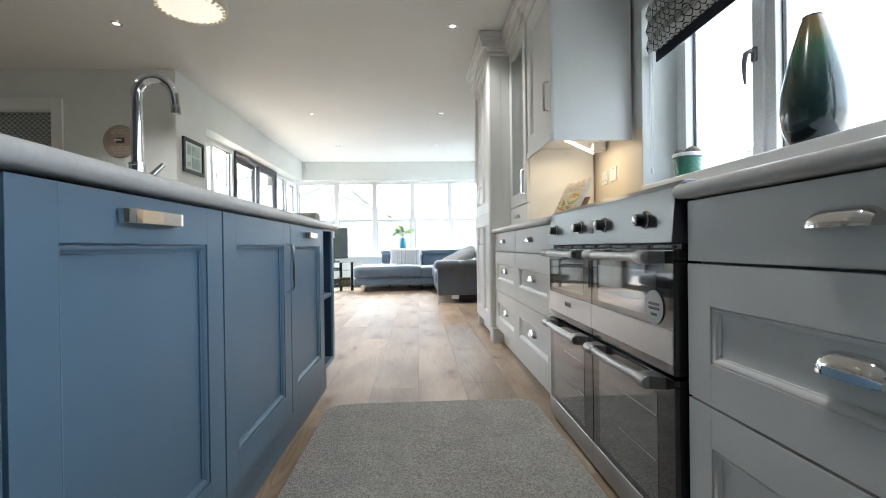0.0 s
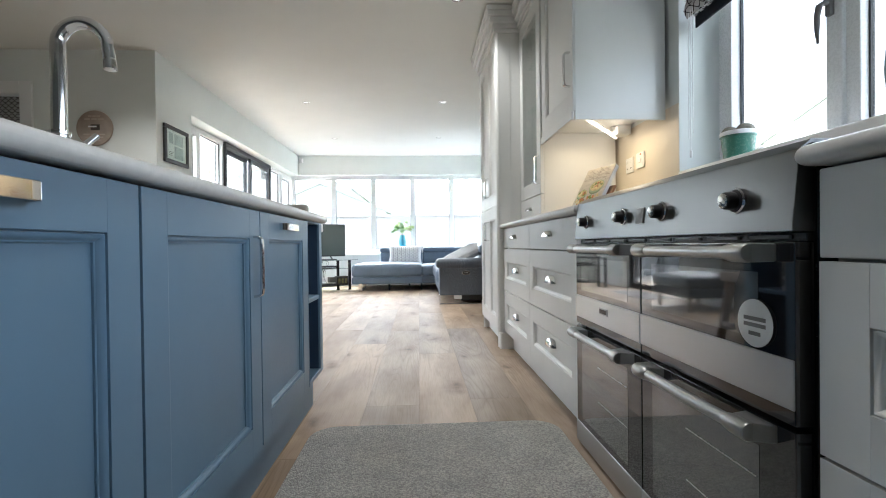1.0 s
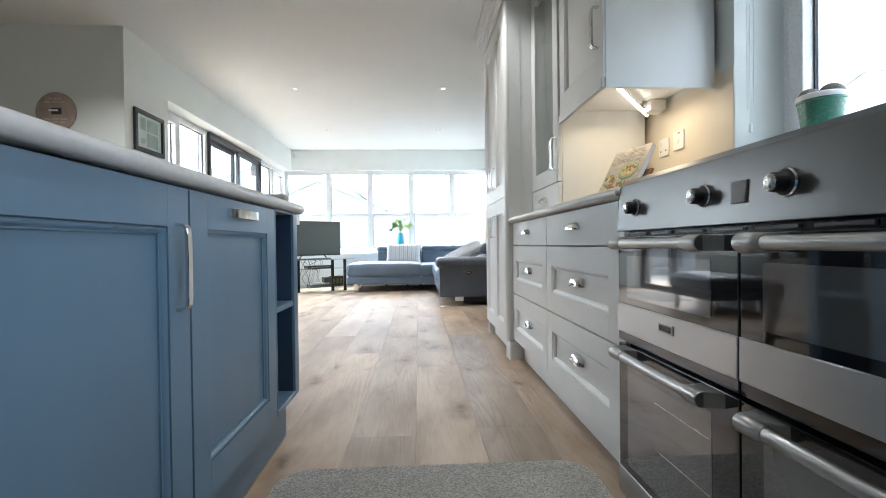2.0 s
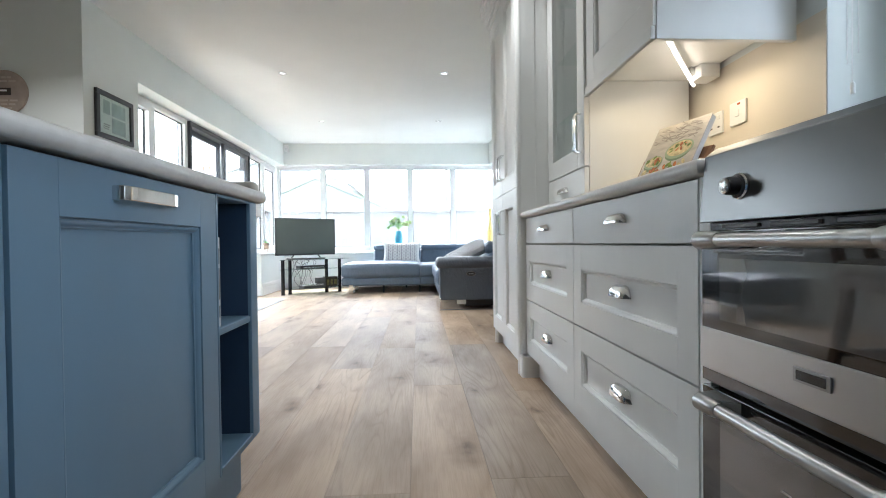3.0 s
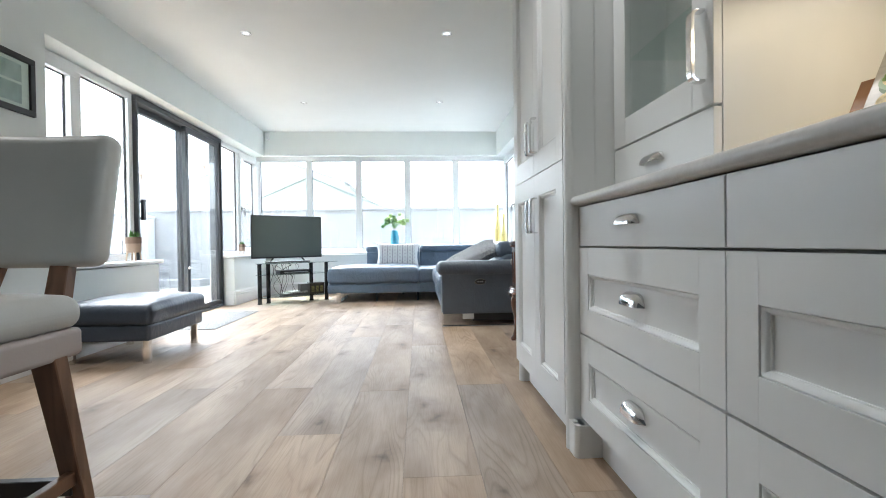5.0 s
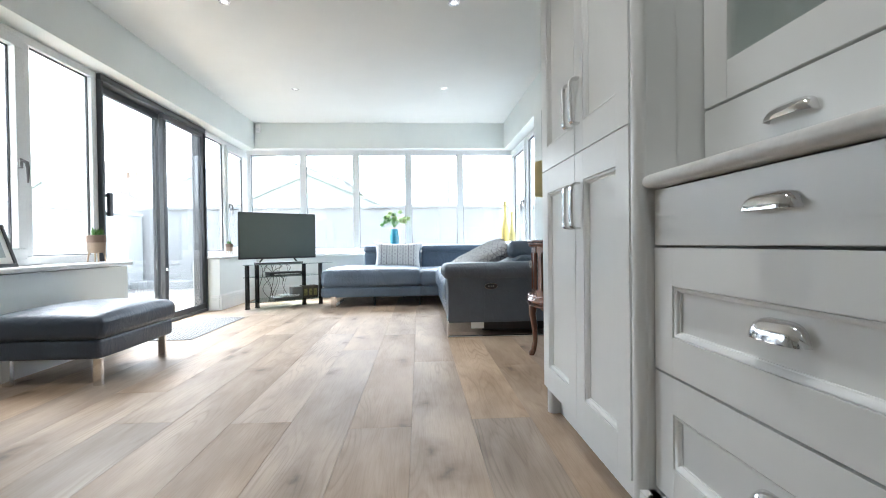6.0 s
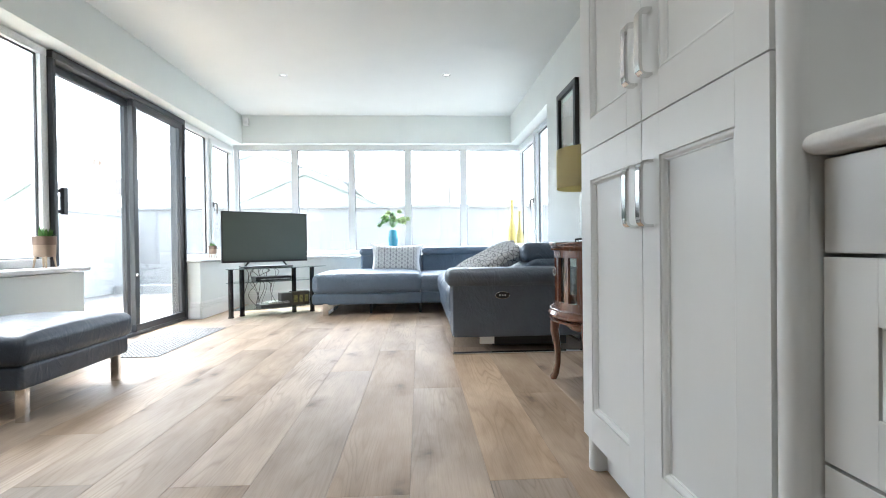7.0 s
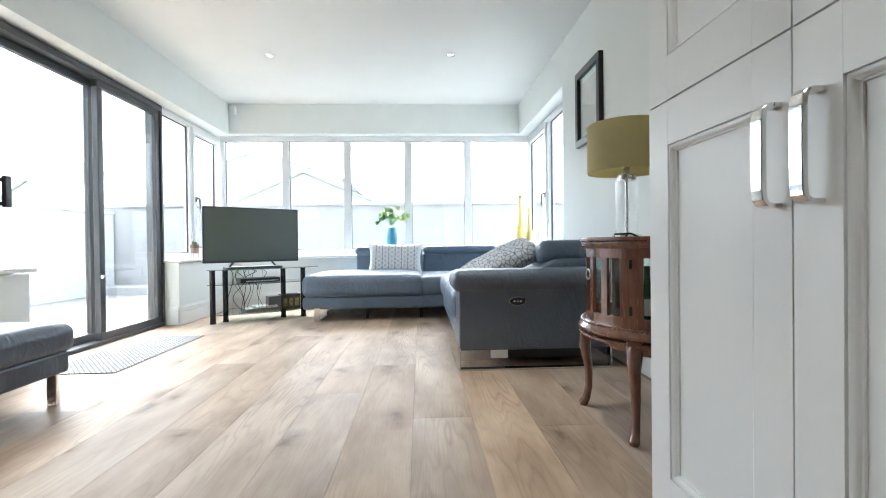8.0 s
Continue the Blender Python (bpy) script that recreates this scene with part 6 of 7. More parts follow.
# ---- television corner ----
def tv_corner():
    c0, c1 = Vector((-2.083, 7.965, 0)), Vector((-1.318, 8.512, 0))
    ang = math.atan2((c1 - c0).y, (c1 - c0).x)
    mid = (c0 + c1) / 2
    M = Matrix.Translation((mid.x, mid.y, 0)) @ Matrix.Rotation(ang, 4, "Z")
    hw = (c1 - c0).length / 2
    tv = thing("television", (mid.x, mid.y, 0.52), "flat black television, switched off, on a glass corner stand", "television")
    part("casing", moved(boxes([((-hw, hw), (0.0, 0.035), (0.572, 1.131)), ((-hw + 0.15, hw - 0.15), (0.03, 0.065), (0.62, 0.97))], 0.004, 2), M), BLACK_PL, tv)
    part("screen", moved(box(-hw + 0.013, hw - 0.013, -0.0025, 0.0005, 0.594, 1.118, 0), M), SCREEN, tv, "dark glossy screen")
    part("stand_foot", moved(joined(box(-0.27, 0.27, -0.08, 0.12, 0.517, 0.530, 0.004, 2), tube([(-0.23, 0.02, 0.528), (-0.19, 0.02, 0.576)], 0.010), tube([(0.23, 0.02, 0.528), (0.19, 0.02, 0.576)], 0.010)), M), BLACK_PL, tv, "black stand foot")

    st = thing("tv_stand", (mid.x, mid.y, 0), "black and glass corner television stand with cables", "tv stand")
    S = Matrix.Translation((-1.565, 8.16, 0)) @ Matrix.Rotation(radians(34), 4, "Z")

    def shelf(z, w0, w1, d):
        bm = bmesh.new()
        pts = [(-w0, -0.06), (-w0 * 0.5, -0.16), (0, -0.19), (w0 * 0.5, -0.16), (w0, -0.06), (w1, d), (-w1, d)]
        lo = [bm.verts.new((x, y, z)) for x, y in pts]
        hi = [bm.verts.new((x, y, z + 0.008)) for x, y in pts]
        bm.faces.new(lo)
        bm.faces.new(hi)
        for k in range(len(pts)):
            bm.faces.new((lo[k], lo[(k + 1) % len(pts)], hi[(k + 1) % len(pts)], hi[k]))
        bmesh.ops.bevel(bm, geom=bm.edges[:], offset=0.001, segments=1, profile=0.5, affect="EDGES", clamp_overlap=True)
        return moved(bm, S)
    for z, w in ((0.508, 0.54), (0.366, 0.54), (0.078, 0.48)):
        part("glass_shelf", shelf(z, w, 0.22, 0.33), SMOKE, st, "glass shelf", smooth=False)
    for x, y in ((-1.955, 7.87), (-1.890, 8.0), (-1.405, 8.24), (-1.215, 8.29)):
        part("column", lathe([(0.0, 0.0), (0.029, 0.0), (0.029, 0.012), (0.025, 0.014), (0.025, 0.500), (0.029, 0.502), (0.029, 0.507), (0.0, 0.507)], (x, y, 0), 20), BLACK, st, "black round column")

    rnd = random.Random(4)
    for k in range(11):
        x = -1.87 + 0.03 * k + rnd.uniform(-0.02, 0.02)
        y, wide, low = 8.12 + rnd.uniform(-0.05, 0.05), rnd.uniform(0.012, 0.055), rnd.choice((0.092, 0.092, 0.10, 0.30))
        f, g = rnd.uniform(0.5, 1.1), rnd.uniform(0, 6)
        pts = [Vector((x + wide * math.sin(q * f + g) * min(1, q), y + 0.03 * math.cos(q * 0.9 * f + g), 0.50 - (0.50 - low) * (q / 8) ** 1.3)) for q in [k2 * 0.4 for k2 in range(21)]]
        part("cable", tube(pts, rnd.choice((0.002, 0.003, 0.0035)), 6), BLACK_PL, st, "loose black cable")
    box_top = thing("set_top_box", (-1.57, 8.06, 0.383), "slim black set-top box on the glass shelf", "media box")
    part("case", moved(box(-0.25, 0.13, -0.09, 0.10, 0.3745, 0.420, 0.006, 2), S), BLACK_PL, box_top)
    part("front_trim", moved(box(-0.20, 0.11, -0.093, -0.089, 0.386, 0.398, 0.001), S), SATIN, box_top, "silver front trim")
    router = thing("media_player", (-1.57, 8.04, 0.118), "flat grey media player on the lower glass shelf", "media box")
    part("case", moved(box(-0.20, 0.08, -0.09, 0.12, 0.0865, 0.118, 0.004, 2), S), GREY_PLASTIC, router)
    part("lid", moved(box(-0.12, 0.10, -0.10, 0.08, 0.118, 0.140, 0.004, 2), S), SATIN, router)
    bk = thing("box_of_games", (-1.31, 8.12, 0.118), "small dark box of disc cases with worn yellow labels", "storage box")
    part("box", moved(box(0.150, 0.345, -0.06, 0.06, 0.0865, 0.235, 0.003), S), surf("dark_card", (0.07, 0.055, 0.04), 0.6, var=0.4, scale=18), bk)
    yel = surf("worn_yellow_label", (0.22, 0.19, 0.07), 0.6, var=0.6, scale=40)
    for k in range(3):
        part("label", moved(box(0.165 + k * 0.06, 0.205 + k * 0.06, -0.0625, -0.0605, 0.115, 0.195, 0), S), yel, bk)
    cs = part("case", moved(box(0.02, 0.145, -0.06, 0.05, 0.0865, 0.225, 0.003), S), GREY_PLASTIC, bk)


tv_corner()


# ---- drinks cabinet with lamp ----
def drinks_cabinet():
    cx, cy = 0.965, 5.265
    ax, ay = 0.28, 0.31
    th = thing("drinks_cabinet", (cx, cy, 0), "oval mahogany drinks cabinet with glazed sides on curved legs", "cabinet")

    def oval(prof):
        return lathe(prof, (cx, cy, 0), 56, (ax, ay))
    part("top", oval([(0.0, 0.728), (0.99, 0.728), (1.02, 0.733), (1.02, 0.742), (1.0, 0.746), (0.0, 0.746)]), MAHOGANY, th)
    part("top_moulding", oval([(0.93, 0.700), (0.955, 0.702), (0.97, 0.712), (1.0, 0.722), (1.0, 0.728), (0.93, 0.728)]), MAHOGANY, th)
    part("top_rail", oval([(0.89, 0.667), (0.93, 0.667), (0.93, 0.702), (0.89, 0.702)]), MAHOGANY, th)
    part("bottom_rail", oval([(0.89, 0.412), (0.93, 0.412), (0.93, 0.449), (0.89, 0.449)]), MAHOGANY, th)
    part("floor_board", oval([(0.0, 0.410), (0.92, 0.410), (0.92, 0.420), (0.0, 0.420)]), MAHOGANY, th)
    part("waist", oval([(0.90, 0.362), (1.0, 0.366), (1.045, 0.376), (1.05, 0.386), (1.02, 0.396), (0.97, 0.412), (0.90, 0.412)]), MAHOGANY, th)
    for zr, r in ((0.406, 0.99), (0.711, 0.965)):
        for k in range(110):
            a = 2 * math.pi * k / 110
            if -2.9 < a - 2 * math.pi < -1.2 or 1.6 < a < 5.0:
                b = bmesh.new()
                bmesh.ops.create_icosphere(b, subdivisions=1, radius=0.0058)
                part("bead", moved(b, Matrix.Translation((cx + r * ax * math.cos(a), cy + r * ay * math.sin(a), zr))), MAHOGANY, th)
    # curved stiles between the panes, in degrees round the oval
    panes = ((168, 178.5), (184.5, 196), (202.5, 214.5), (233, 254), (266, 277), (283, 295), (301, 312), (330, 352), (20, 44), (62, 86), (104, 128), (142, 162))
    gaps = sorted(panes)
    for (a0, a1), (b0, b1) in zip(gaps, gaps[1:] + [(gaps[0][0] + 360, 0)]):
        n = max(2, int((b0 - a1) / 2.5))
        bm = bmesh.new()
        rows = []
        for k in range(n + 1):
            t = radians(a1 + (b0 - a1) * k / n)
            rows.append([bm.verts.new((cx + r * ax * math.cos(t), cy + r * ay * math.sin(t), z)) for r, z in ((0.880, 0.447), (0.925, 0.447), (0.925, 0.669), (0.880, 0.669))])
        for p, q in zip(rows, rows[1:]):
            for j in range(4):
                bm.faces.new((p[j], p[(j + 1) % 4], q[(j + 1) % 4], q[j]))
        bm.faces.new(rows[0])
        bm.faces.new(rows[-1])
        part("stile", bm, MAHOGANY, th)
    for zz in (0.475, 0.645):
        t = radians(223.5)
        part("hinge", moved(box(-0.004, 0.004, -0.005, 0.005, zz - 0.017, zz + 0.017, 0.001), Matrix.Translation((cx + 0.925 * ax * math.cos(t), cy + 0.925 * ay * math.sin(t), 0)) @ Matrix.Rotation(t, 4, "Z")), BLACK, th, "dark hinge")
    g = part("glass", oval([(0.885, 0.449), (0.888, 0.449), (0.888, 0.667), (0.885, 0.667)]), CLEAR, th)
    g.visible_shadow = False
    # carved apron and cabriole legs
    for k in range(4):
        a = math.pi / 4 + k * math.pi / 2 + (0.12 if k % 2 else 0.03)
        d = Vector((math.cos(a) * ax, math.sin(a) * ay, 0))
        o = Vector((cx, cy, 0))
        u = d.normalized()
        pts = [o + d * 0.86 + Vector((0, 0, 0.38)), o + d * 0.93 + u * 0.012 + Vector((0, 0, 0.325)), o + d * 0.95 + u * 0.012 + Vector((0, 0, 0.27)), o + d * 0.93 + Vector((0, 0, 0.17)), o + d * 0.93 + Vector((0, 0, 0.09)), o + d * 0.97 + Vector((0, 0, 0.035)), o + d * 1.02 + Vector((0, 0, 0.010)), o + d * 1.03 + Vector((0, 0, 0.0))]
        leg = part("cabriole_leg", tube(pts, 0.02, 12, [0.034, 0.030, 0.024, 0.018, 0.015, 0.017, 0.020, 0.014]), MAHOGANY, th)
        kn = soft_box((-0.030, -0.018, -0.034), (0.030, 0.018, 0.028), 0.014, 0, 2, 0.006)
        part("carved_knee", moved(kn, Matrix.Translation(o + d * 0.97 + Vector((0, 0, 0.345))) @ Matrix.Rotation(a + math.pi / 2, 4, "Z")), MAHOGANY, leg, "carved knee")
    bm = bmesh.new()
    rows = []
    for k in range(112):
        t = 2 * math.pi * k / 112
        dip = 0.5 + 0.5 * math.cos(4 * (t - math.pi / 4 - 0.075))
        low = 0.350 - 0.030 * dip ** 1.6 - 0.006 * math.cos(12 * t)
        rows.append([bm.verts.new((cx + r * ax * math.cos(t), cy + r * ay * math.sin(t), z)) for r, z in ((0.90, 0.366), (1.00, 0.366), (1.035, 0.360), (1.030, 0.352), (0.99, 0.5 * (low + 0.350)), (0.965, low), (0.90, low + 0.004))])
    for k in range(112):
        p, q = rows[k], rows[(k + 1) % 112]
        for j in range(6):
            bm.faces.new((p[j], q[j], q[j + 1], p[j + 1]))
    part("apron", bm, MAHOGANY, th, "carved scalloped apron")
    part("ring_pull", tube([(cx - 0.95 * ax - 0.012, cy - 0.02 + 0.02 * math.cos(t), 0.60 + 0.02 * math.sin(t)) for t in [k * 0.52 for k in range(13)]], 0.003, 6), SATIN, th, "ring pull")
    part("tray_handle", tube([(cx - 0.17, cy - 0.02, 0.746), (cx - 0.17, cy - 0.02, 0.758), (cx - 0.12, cy - 0.06, 0.760), (cx - 0.10, cy - 0.08, 0.746)], 0.004, 8), BLACK, th, "dark metal tray handle")
    gb = surf("green_bottle_glass", (0.01, 0.12, 0.04), 0.08, coat=0.5)
    lab = surf("bottle_label", (0.55, 0.57, 0.50), 0.6)
    for x, y, h in ((0.865, 5.125, 0.21), (1.0, 5.30, 0.17)):
        bo = tagged(part("bottle", lathe([(0.0, 0.0), (0.032, 0.0), (0.034, 0.01), (0.034, 0.6 * h), (0.013, 0.78 * h), (0.012, h), (0.014, 1.02 * h), (0.0, 1.03 * h)], (x, y, 0.4205), 24), gb), "green glass bottle inside the drinks cabinet", "bottle", "bottles in the cabinet")
        part("paper_label", lathe([(0.0345, 0.15 * h), (0.0348, 0.15 * h), (0.0348, 0.45 * h), (0.0345, 0.45 * h)], (x, y, 0.4205), 24), lab, bo)


drinks_cabinet()


def table_lamp():
    x, y, z = 0.928, 5.42, 0.746
    th = thing("table_lamp", (x, y, z), "table lamp with a mustard drum shade and clear glass base", "table lamp")
    part("foot", lathe([(0.0, 0.0), (0.062, 0.0), (0.062, 0.010), (0.056, 0.014), (0.0, 0.014)], (x, y, z), 36), CHROME, th)
    gl = part("glass_column", lathe([(0.046, 0.014), (0.048, 0.016), (0.048, 0.250), (0.040, 0.260), (0.038, 0.258), (0.045, 0.247), (0.045, 0.018)], (x, y, z), 36), LAMP_GLASS, th, "clear glass cylinder")
    gl.visible_shadow = False
    part("cap", lathe([(0.0, 0.252), (0.038, 0.252), (0.038, 0.276), (0.013, 0.280), (0.012, 0.305), (0.017, 0.307), (0.017, 0.345), (0.0, 0.345)], (x, y, z), 24), SATIN, th)
    part("stem", tube([(x, y, z + 0.014), (x, y, z + 0.255)], 0.006, 10), SATIN, th)
    r = 0.163
    part("shade", lathe([(r, 0.286), (r + 0.001, 0.288), (r + 0.001, 0.492), (r, 0.494), (r - 0.003, 0.492), (r - 0.003, 0.288)], (x, y, z), 56), SHADE, th, "mustard drum shade")
    part("shade_ring", joined(tube([(x - r, y, z + 0.35), (x + r, y, z + 0.35)], 0.002, 6), tube([(x, y - r, z + 0.35), (x, y + r, z + 0.35)], 0.002, 6)), SATIN, th)


table_lamp()


# ---- things on the window boards ----
def slim_bottle(x, y, h, r):
    return tagged(part("vase", lathe([(0.0, 0.0), (0.92 * r, 0.0), (r, 0.012), (r, 0.44 * h), (0.92 * r, 0.465 * h), (0.60 * r, 0.56 * h), (0.40 * r, 0.68 * h), (0.33 * r, 0.80 * h), (0.35 * r, 0.94 * h), (0.42 * r, 0.985 * h), (0.42 * r, h), (0.28 * r, h), (0.0, 0.97 * h)], (x, y, 0.62), 28), YELLOW), "slim yellow glazed bottle vase on the window board", "vase", "yellow bottle vases")


slim_bottle(1.264, 9.06, 0.71, 0.058)
slim_bottle(1.308, 8.80, 0.54, 0.047)


def flowers():
    x, y, z = -0.33, 9.09, 0.62
    th = thing("flower_vase", (x, y, z), "blue glass vase with pale green flowers on the window board", "flower vase")
    part("vase", lathe([(0.0, 0.0), (0.048, 0.0), (0.052, 0.02), (0.060, 0.14), (0.066, 0.20), (0.050, 0.30), (0.044, 0.325), (0.040, 0.325), (0.046, 0.29), (0.0, 0.27)], (x, y, z), 32), TEAL, th, "teal blue glass vase")
    rnd = random.Random(9)
    for k in range(20):
        a, reach = rnd.uniform(0, 2 * math.pi), rnd.uniform(0.05, 0.29)
        top = Vector((x + reach * math.cos(a), y - 0.02 + 0.35 * reach * math.sin(a), z + rnd.uniform(0.47, 0.64) - reach * 0.45))
        base = Vector((x, y, z + 0.35))
        mid = base.lerp(top, 0.5) + Vector((0, 0, 0.05))
        part("stem", tube([base, mid, top], 0.003, 5), LEAF, th)
        bm = bmesh.new()
        for q in range(40):
            d = Vector((rnd.gauss(0, 1), rnd.gauss(0, 1), rnd.gauss(0, 0.8))).normalized()
            c = top + d * rnd.uniform(0.006, 0.036)
            s1 = d.orthogonal().normalized() * rnd.uniform(0.010, 0.022)
            s2 = d.cross(s1).normalized() * 0.010
            f = [bm.verts.new(c + v) for v in (-s1, -s2 + d * 0.006, s1, s2 + d * 0.004)]
            bm.faces.new(f)
        part("flower_head", bm, PALE_LEAF if k % 3 else LEAF, th, smooth=False)


flowers()


def leg_pot(x, y, z, s, label):
    th = thing("potted_plant", (x, y, z), label, "potted plant", "plants in legged pots")
    part("pot", lathe([(0.0, 0.055), (0.052, 0.055), (0.058, 0.065), (0.062, 0.155), (0.058, 0.157), (0.054, 0.145), (0.0, 0.14)], (0, 0, 0), 28), TERRA, th, "beige clay pot")
    part("band", lathe([(0.0605, 0.115), (0.0625, 0.116), (0.0640, 0.155), (0.0610, 0.158)], (0, 0, 0), 28), surf("brown_band", (0.20, 0.13, 0.09), 0.7), th)
    for k in range(4):
        a = math.pi / 4 + k * math.pi / 2
        part("leg", tube([(0.045 * math.cos(a), 0.045 * math.sin(a), 0.07), (0.058 * math.cos(a), 0.058 * math.sin(a), 0.0)], 0.006, 8, [0.008, 0.005]), PINE, th, "pale wooden leg")
    rnd = random.Random(int(y * 100))
    bm = bmesh.new()
    for q in range(70):
        a, el = rnd.uniform(0, 2 * math.pi), rnd.uniform(0.15, 1.4)
        d = Vector((math.cos(a) * math.cos(el), math.sin(a) * math.cos(el), math.sin(el)))
        root = Vector((rnd.uniform(-.03, .03), rnd.uniform(-.03, .03), 0.148))
        n = rnd.uniform(0.03, 0.065)
        side = d.cross(Vector((0, 0, 1))).normalized() * 0.008
        tip = root + d * n
        f = [bm.verts.new(p) for p in (root, root.lerp(tip, 0.5) + side, tip, root.lerp(tip, 0.5) - side)]
        bm.faces.new(f)
    part("leaves", bm, LEAF, th, "short green succulent leaves", smooth=False)
    for ch in th.children:
        ch.matrix_parent_inverse = Matrix.Identity(4)
    th.scale = (s * 0.76, s * 0.76, s)


leg_pot(-2.335, 6.0, 0.625, 1.25, "small green plant in a beige pot on wooden legs")
leg_pot(-2.335, 8.33, 0.62, 0.90, "small green plant in a beige legged pot by the television")


# ---- outside ----
def garden():
    tagged(part("patio", box(-5.45, 9.0, 9.33, 11.92, -0.30, -0.07, 0.0), PATIO), "pale paved patio outside the windows", "patio", kind="structure")
    side = tagged(part("patio_side", box(-9.0, -2.56, -3.0, 9.32, -0.30, -0.071, 0.0), SCREED), "bedding layer of the side patio", "patio", kind="structure")
    tagged(part("patio_side", box(1.51, 9.0, -6.0, 9.32, -0.30, -0.07, 0.0), PALE_PAVE), "pale paved side passage", "patio", kind="structure")
    me_src = part("paving_slab", box(-0.295, 0.295, -0.295, 0.295, 0.0, 0.03, 0.006), PATIO, side)
    me = me_src.data
    me_src.location = (-2.82, 4.2, -0.09)
    for i in range(5):
        for j in range(14):
            if i or j:
                piece("paving_slab", me, side, (-2.82 - i * 0.6, 4.2 + j * 0.6, -0.09 + 0.002 * ((i * 7 + j * 3) % 3)))
    gw = wall("garden_wall_west", "x", (-5.68, -5.46), (-3.0, 11.88), (-0.30, 1.33), [], WHITEWASH, "white painted garden wall")
    cap = tagged(part("wall_coping", box(-5.71, -5.43, -3.0, 11.88, 1.33, 1.38, 0.008), WHITEWASH), "white coping along the garden wall", "coping", kind="structure")
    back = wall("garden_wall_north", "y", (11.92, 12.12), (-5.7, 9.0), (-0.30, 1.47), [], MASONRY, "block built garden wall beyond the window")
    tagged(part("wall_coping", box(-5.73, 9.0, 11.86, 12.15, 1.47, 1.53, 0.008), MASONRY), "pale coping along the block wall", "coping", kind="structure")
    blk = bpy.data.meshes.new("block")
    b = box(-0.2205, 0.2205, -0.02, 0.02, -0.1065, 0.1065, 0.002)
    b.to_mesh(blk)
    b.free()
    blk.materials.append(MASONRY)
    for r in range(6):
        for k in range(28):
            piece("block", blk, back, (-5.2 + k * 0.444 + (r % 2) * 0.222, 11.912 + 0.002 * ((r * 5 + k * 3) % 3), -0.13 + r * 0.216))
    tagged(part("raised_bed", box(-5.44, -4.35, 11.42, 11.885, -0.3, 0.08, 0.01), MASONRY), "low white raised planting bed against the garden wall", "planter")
    tagged(part("garden_wall_east", box(7.0, 7.2, -6.0, 12.0, -0.30, 1.6, 0.01), WHITEWASH), "white side boundary wall", "wall", kind="structure")


garden()


def house(x, y, w, d, h, roof, turn, chimney, label, windows=3):
    th = thing("house", (x, y, -0.3), label, "house", "houses beyond the garden")
    M = Matrix.Rotation(radians(turn), 4, "Z")
    body = bmesh.new()
    pts = [(-w / 2, 0), (w / 2, 0), (w / 2, h), (0, h + roof), (-w / 2, h)]
    ra, rb = [body.verts.new((px, -d / 2, pz)) for px, pz in pts], [body.verts.new((px, d / 2, pz)) for px, pz in pts]
    body.faces.new(ra)
    body.faces.new(rb)
    for k in range(5):
        body.faces.new((ra[k], ra[(k + 1) % 5], rb[(k + 1) % 5], rb[k]))
    base = Matrix.Translation((x, y, -0.3)) @ M
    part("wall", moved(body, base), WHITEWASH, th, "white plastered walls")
    for s in (-1, 1):
        rf = bmesh.new()
        q = [(s * (w / 2 + 0.25), h + 0.01 - 0.25 * roof / (w / 2)), (0, h + roof + 0.01), (0, h + roof + 0.09), (s * (w / 2 + 0.25), h + 0.09 - 0.25 * roof / (w / 2))]
        a, c = [rf.verts.new((px, -d / 2 - 0.08, pz)) for px, pz in q], [rf.verts.new((px, d / 2 + 0.08, pz)) for px, pz in q]
        rf.faces.new(a)
        rf.faces.new(c)
        for k in range(4):
            rf.faces.new((a[k], a[(k + 1) % 4], c[(k + 1) % 4], c[k]))
        part("roof", moved(rf, base), ROOF, th, "grey tiled roof slope")
    if chimney:
        ch = part("chimney", moved(box(-0.5, 0.5, -0.4, 0.4, h + roof - 0.9, h + roof + 1.1, 0.02), base @ Matrix.Translation((0, chimney, 0))), BRICK, th, "brick chimney stack")
        for k in (-0.25, 0.25):
            part("chimney_pot", moved(lathe([(0.12, 0), (0.10, 0.4), (0.08, 0.4), (0.0, 0.35)], (k, chimney, h + roof + 1.1), 14), base), TERRA, ch)
    for k in range(windows):
        px = -w / 2 + w * (k + 0.5) / windows
        wn2 = part("window", moved(box(px - 0.5, px + 0.5, -d / 2 - 0.03, -d / 2 + 0.02, 0.9 if h < 4 else 3.6, 2.1 if h < 4 else 4.8, 0), base), UPVC, th)
        part("pane", moved(box(px - 0.42, px + 0.42, -d / 2 - 0.05, -d / 2 - 0.032, 0.98 if h < 4 else 3.68, 2.02 if h < 4 else 4.72, 0), base), SCREEN, wn2)


house(-4.5, 26.0, 6.0, 9.0, 2.6, 1.3, 0, 0, "white bungalow with a low grey gable roof beyond the garden", 0)
house(-7.8, 30.5, 8.0, 9.0, 4.3, 1.37, 0, 0, "white gabled house beyond the garden wall", 0)
house(-16.9, 28.5, 6.0, 9.0, 2.1, 1.9, 0, 2.0, "white bungalow with a steep grey gable roof beyond the garden", 0)
house(-20.0, 34.0, 9.0, 12.0, 3.2, 2.2, 90, 1.0, "white house with a grey roof and a brick chimney")
house(-17.5, 42.0, 11.0, 9.0, 3.6, 2.6, 0, -2.0, "white house with a broad grey roof behind the bungalows", 0)
house(-26, 12, 7.5, 9.0, 3.2, 2.4, 70, -2.0, "white house with a grey roof beside the garden")
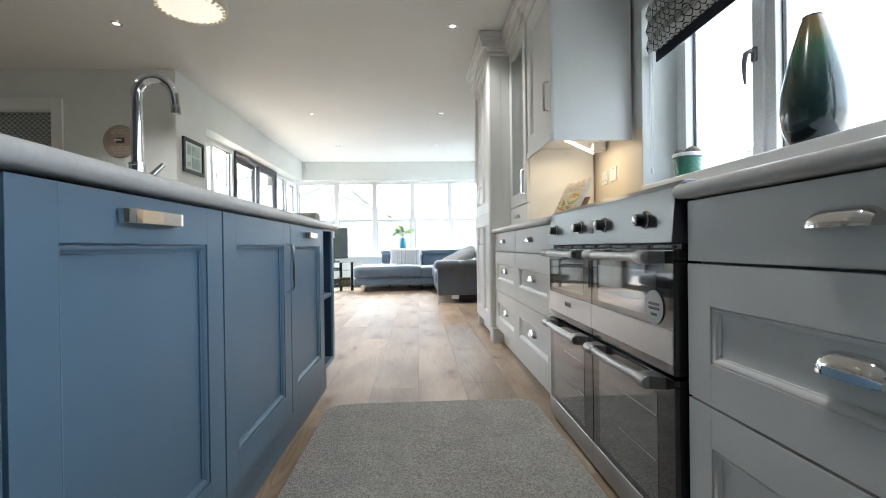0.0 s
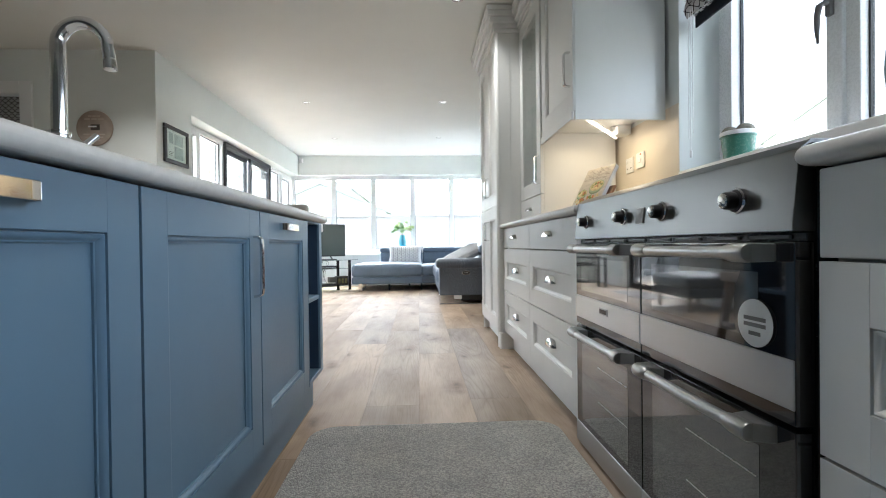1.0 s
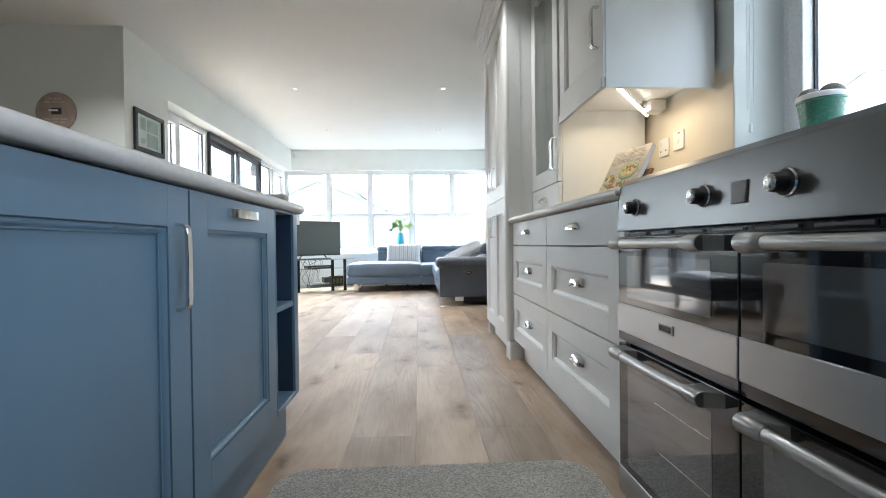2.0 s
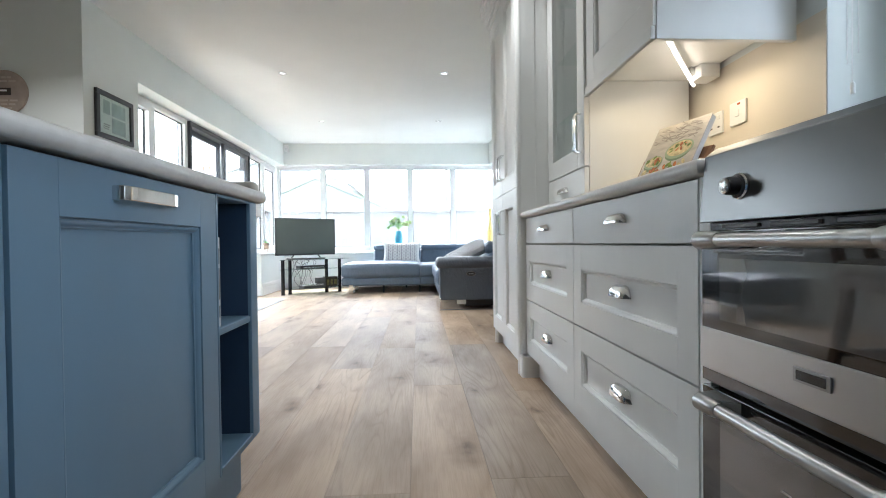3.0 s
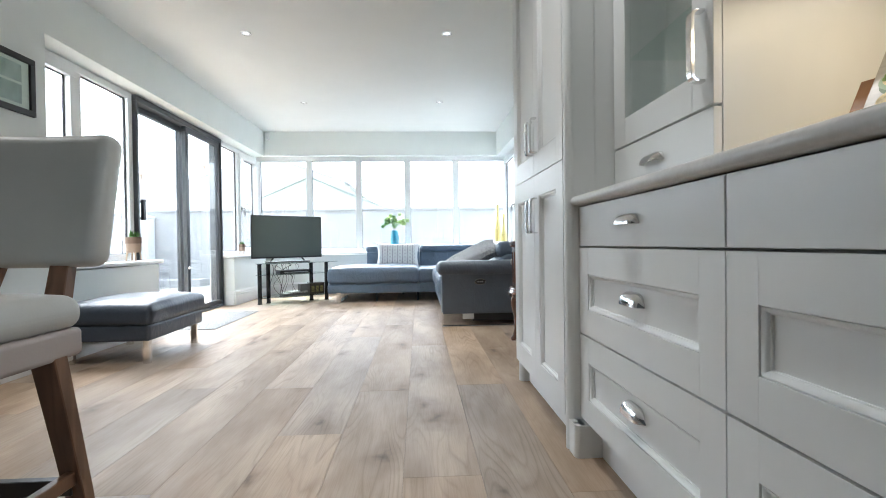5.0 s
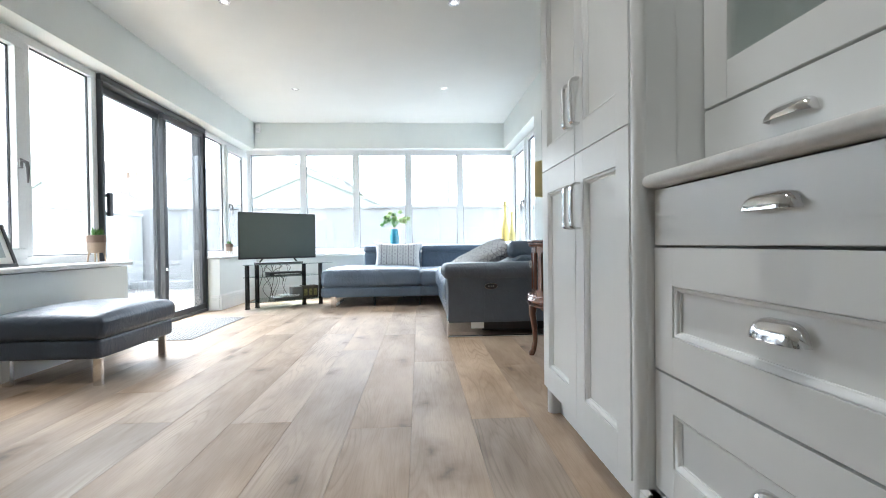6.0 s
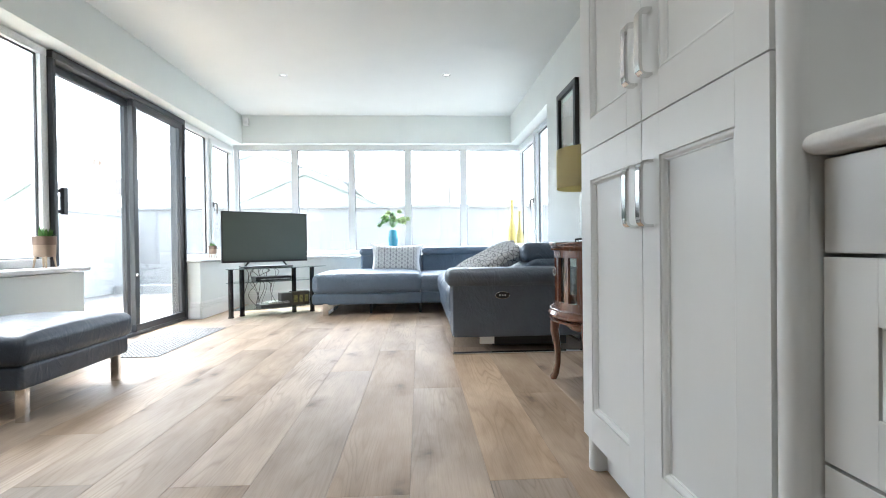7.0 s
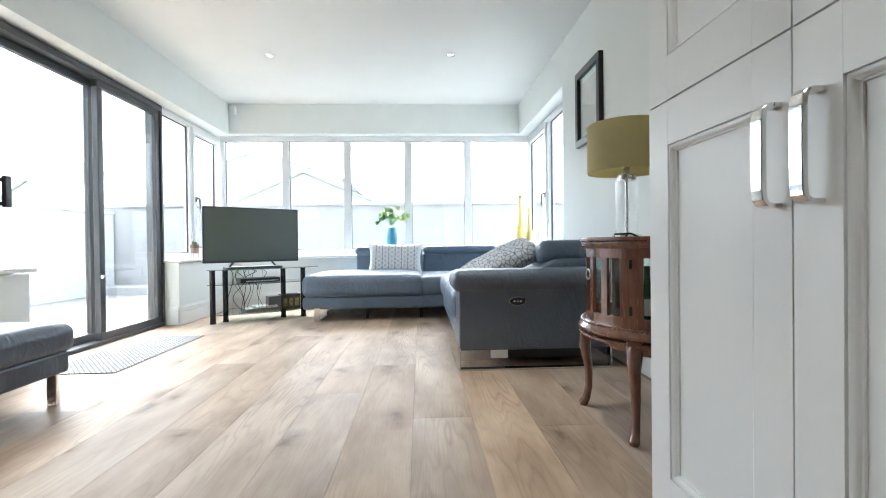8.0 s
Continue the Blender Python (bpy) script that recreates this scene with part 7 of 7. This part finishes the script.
house(20.5, 16.2, 9.0, 9.0, 5.6, 1.4, -90, 0, "white gabled house seen past the kitchen window")
house(20.5, 26.0, 9.0, 9.0, 5.6, 1.5, -90, 0, "white gabled house seen past the kitchen window")


def pole():
    th = thing("utility_pole", (1.37, 23, -0.3), "thin wooden utility pole behind the garden wall", "utility pole")
    part("post", tube([(1.37, 23, -0.3), (1.37, 23, 4.4)], 0.035, 10), BRICK, th)


pole()


def shrub():
    th = thing("shrub", (3.6, 3.2, -0.07), "round leafy garden shrub outside the kitchen window", "shrub")
    part("trunk", tube([(3.6, 3.2, -0.07), (3.58, 3.2, 0.5), (3.6, 3.18, 0.9)], 0.03, 8), BRICK, th)
    rnd = random.Random(3)
    bm = bmesh.new()
    for q in range(700):
        d = Vector((rnd.gauss(0, 1), rnd.gauss(0, 1), rnd.gauss(0, 1))).normalized() * (0.45 * rnd.random() ** 0.4)
        c = Vector((3.6, 3.2, 1.0)) + d * Vector((1, 1, 0.9)).length / 1.7
        s1 = Vector((rnd.gauss(0, 1), rnd.gauss(0, 1), rnd.gauss(0, 1))).normalized() * 0.035
        s2 = s1.orthogonal().normalized() * 0.018
        bm.faces.new([bm.verts.new(c + v) for v in (-s1, -s2, s1, s2)])
    part("crown", bm, LEAF, th, smooth=False)


shrub()

# ---- floor boards ----
floor = tagged(part("floor", box(-4.6, 1.212, -2.0, 9.04, -0.25, -0.006, 0), SCREED), "brown oak plank laminate floor", "floor", kind="structure")
tagged(part("floor_edge", box(1.214, 1.251, 4.0, 9.04, -0.25, -0.001, 0), SCREED), "floor strip along the wall", "floor", kind="structure")
PW, PL = 0.2478, 1.86
X0 = -0.02
plank_meshes = {}


def plank_mesh(w, n):
    key = (round(w, 3), round(n, 2))
    if key not in plank_meshes:
        me = bpy.data.meshes.new("plank")
        b = box(-w / 2 + 0.0004, w / 2 - 0.0004, -n / 2 + 0.0004, n / 2 - 0.0004, -0.0055, 0.0, 0.0007)
        b.to_mesh(me)
        b.free()
        me.materials.append(PLANK)
        plank_meshes[key] = me
    return plank_meshes[key]


# one end joint of each row, from the wall side inwards
ENDS = {-6: 4.9, -5: 6.35, -4: 5.325, -3: 4.45, -2: 5.715, -1: 6.22, 0: 5.36, 1: 4.42, 2: 5.24, 3: 6.05}
for k in range(-19, 5):
    a, c = X0 + k * PW, X0 + (k + 1) * PW
    c = min(c, 1.21)
    a = max(a, -4.598)
    if c - a < 0.03:
        continue
    off = ENDS.get(k, 4.0 + ((k * 0.737) % 1.0) * PL)
    j = math.floor((-2.0 - off) / PL)
    while True:
        s, e = max(off + j * PL, -1.998), min(off + (j + 1) * PL, 9.038)
        if s >= 8.97:
            break
        if e - s > 0.05:
            piece("plank", plank_mesh(c - a, e - s), floor, ((a + c) / 2, (s + e) / 2, 0.0))
        j += 1
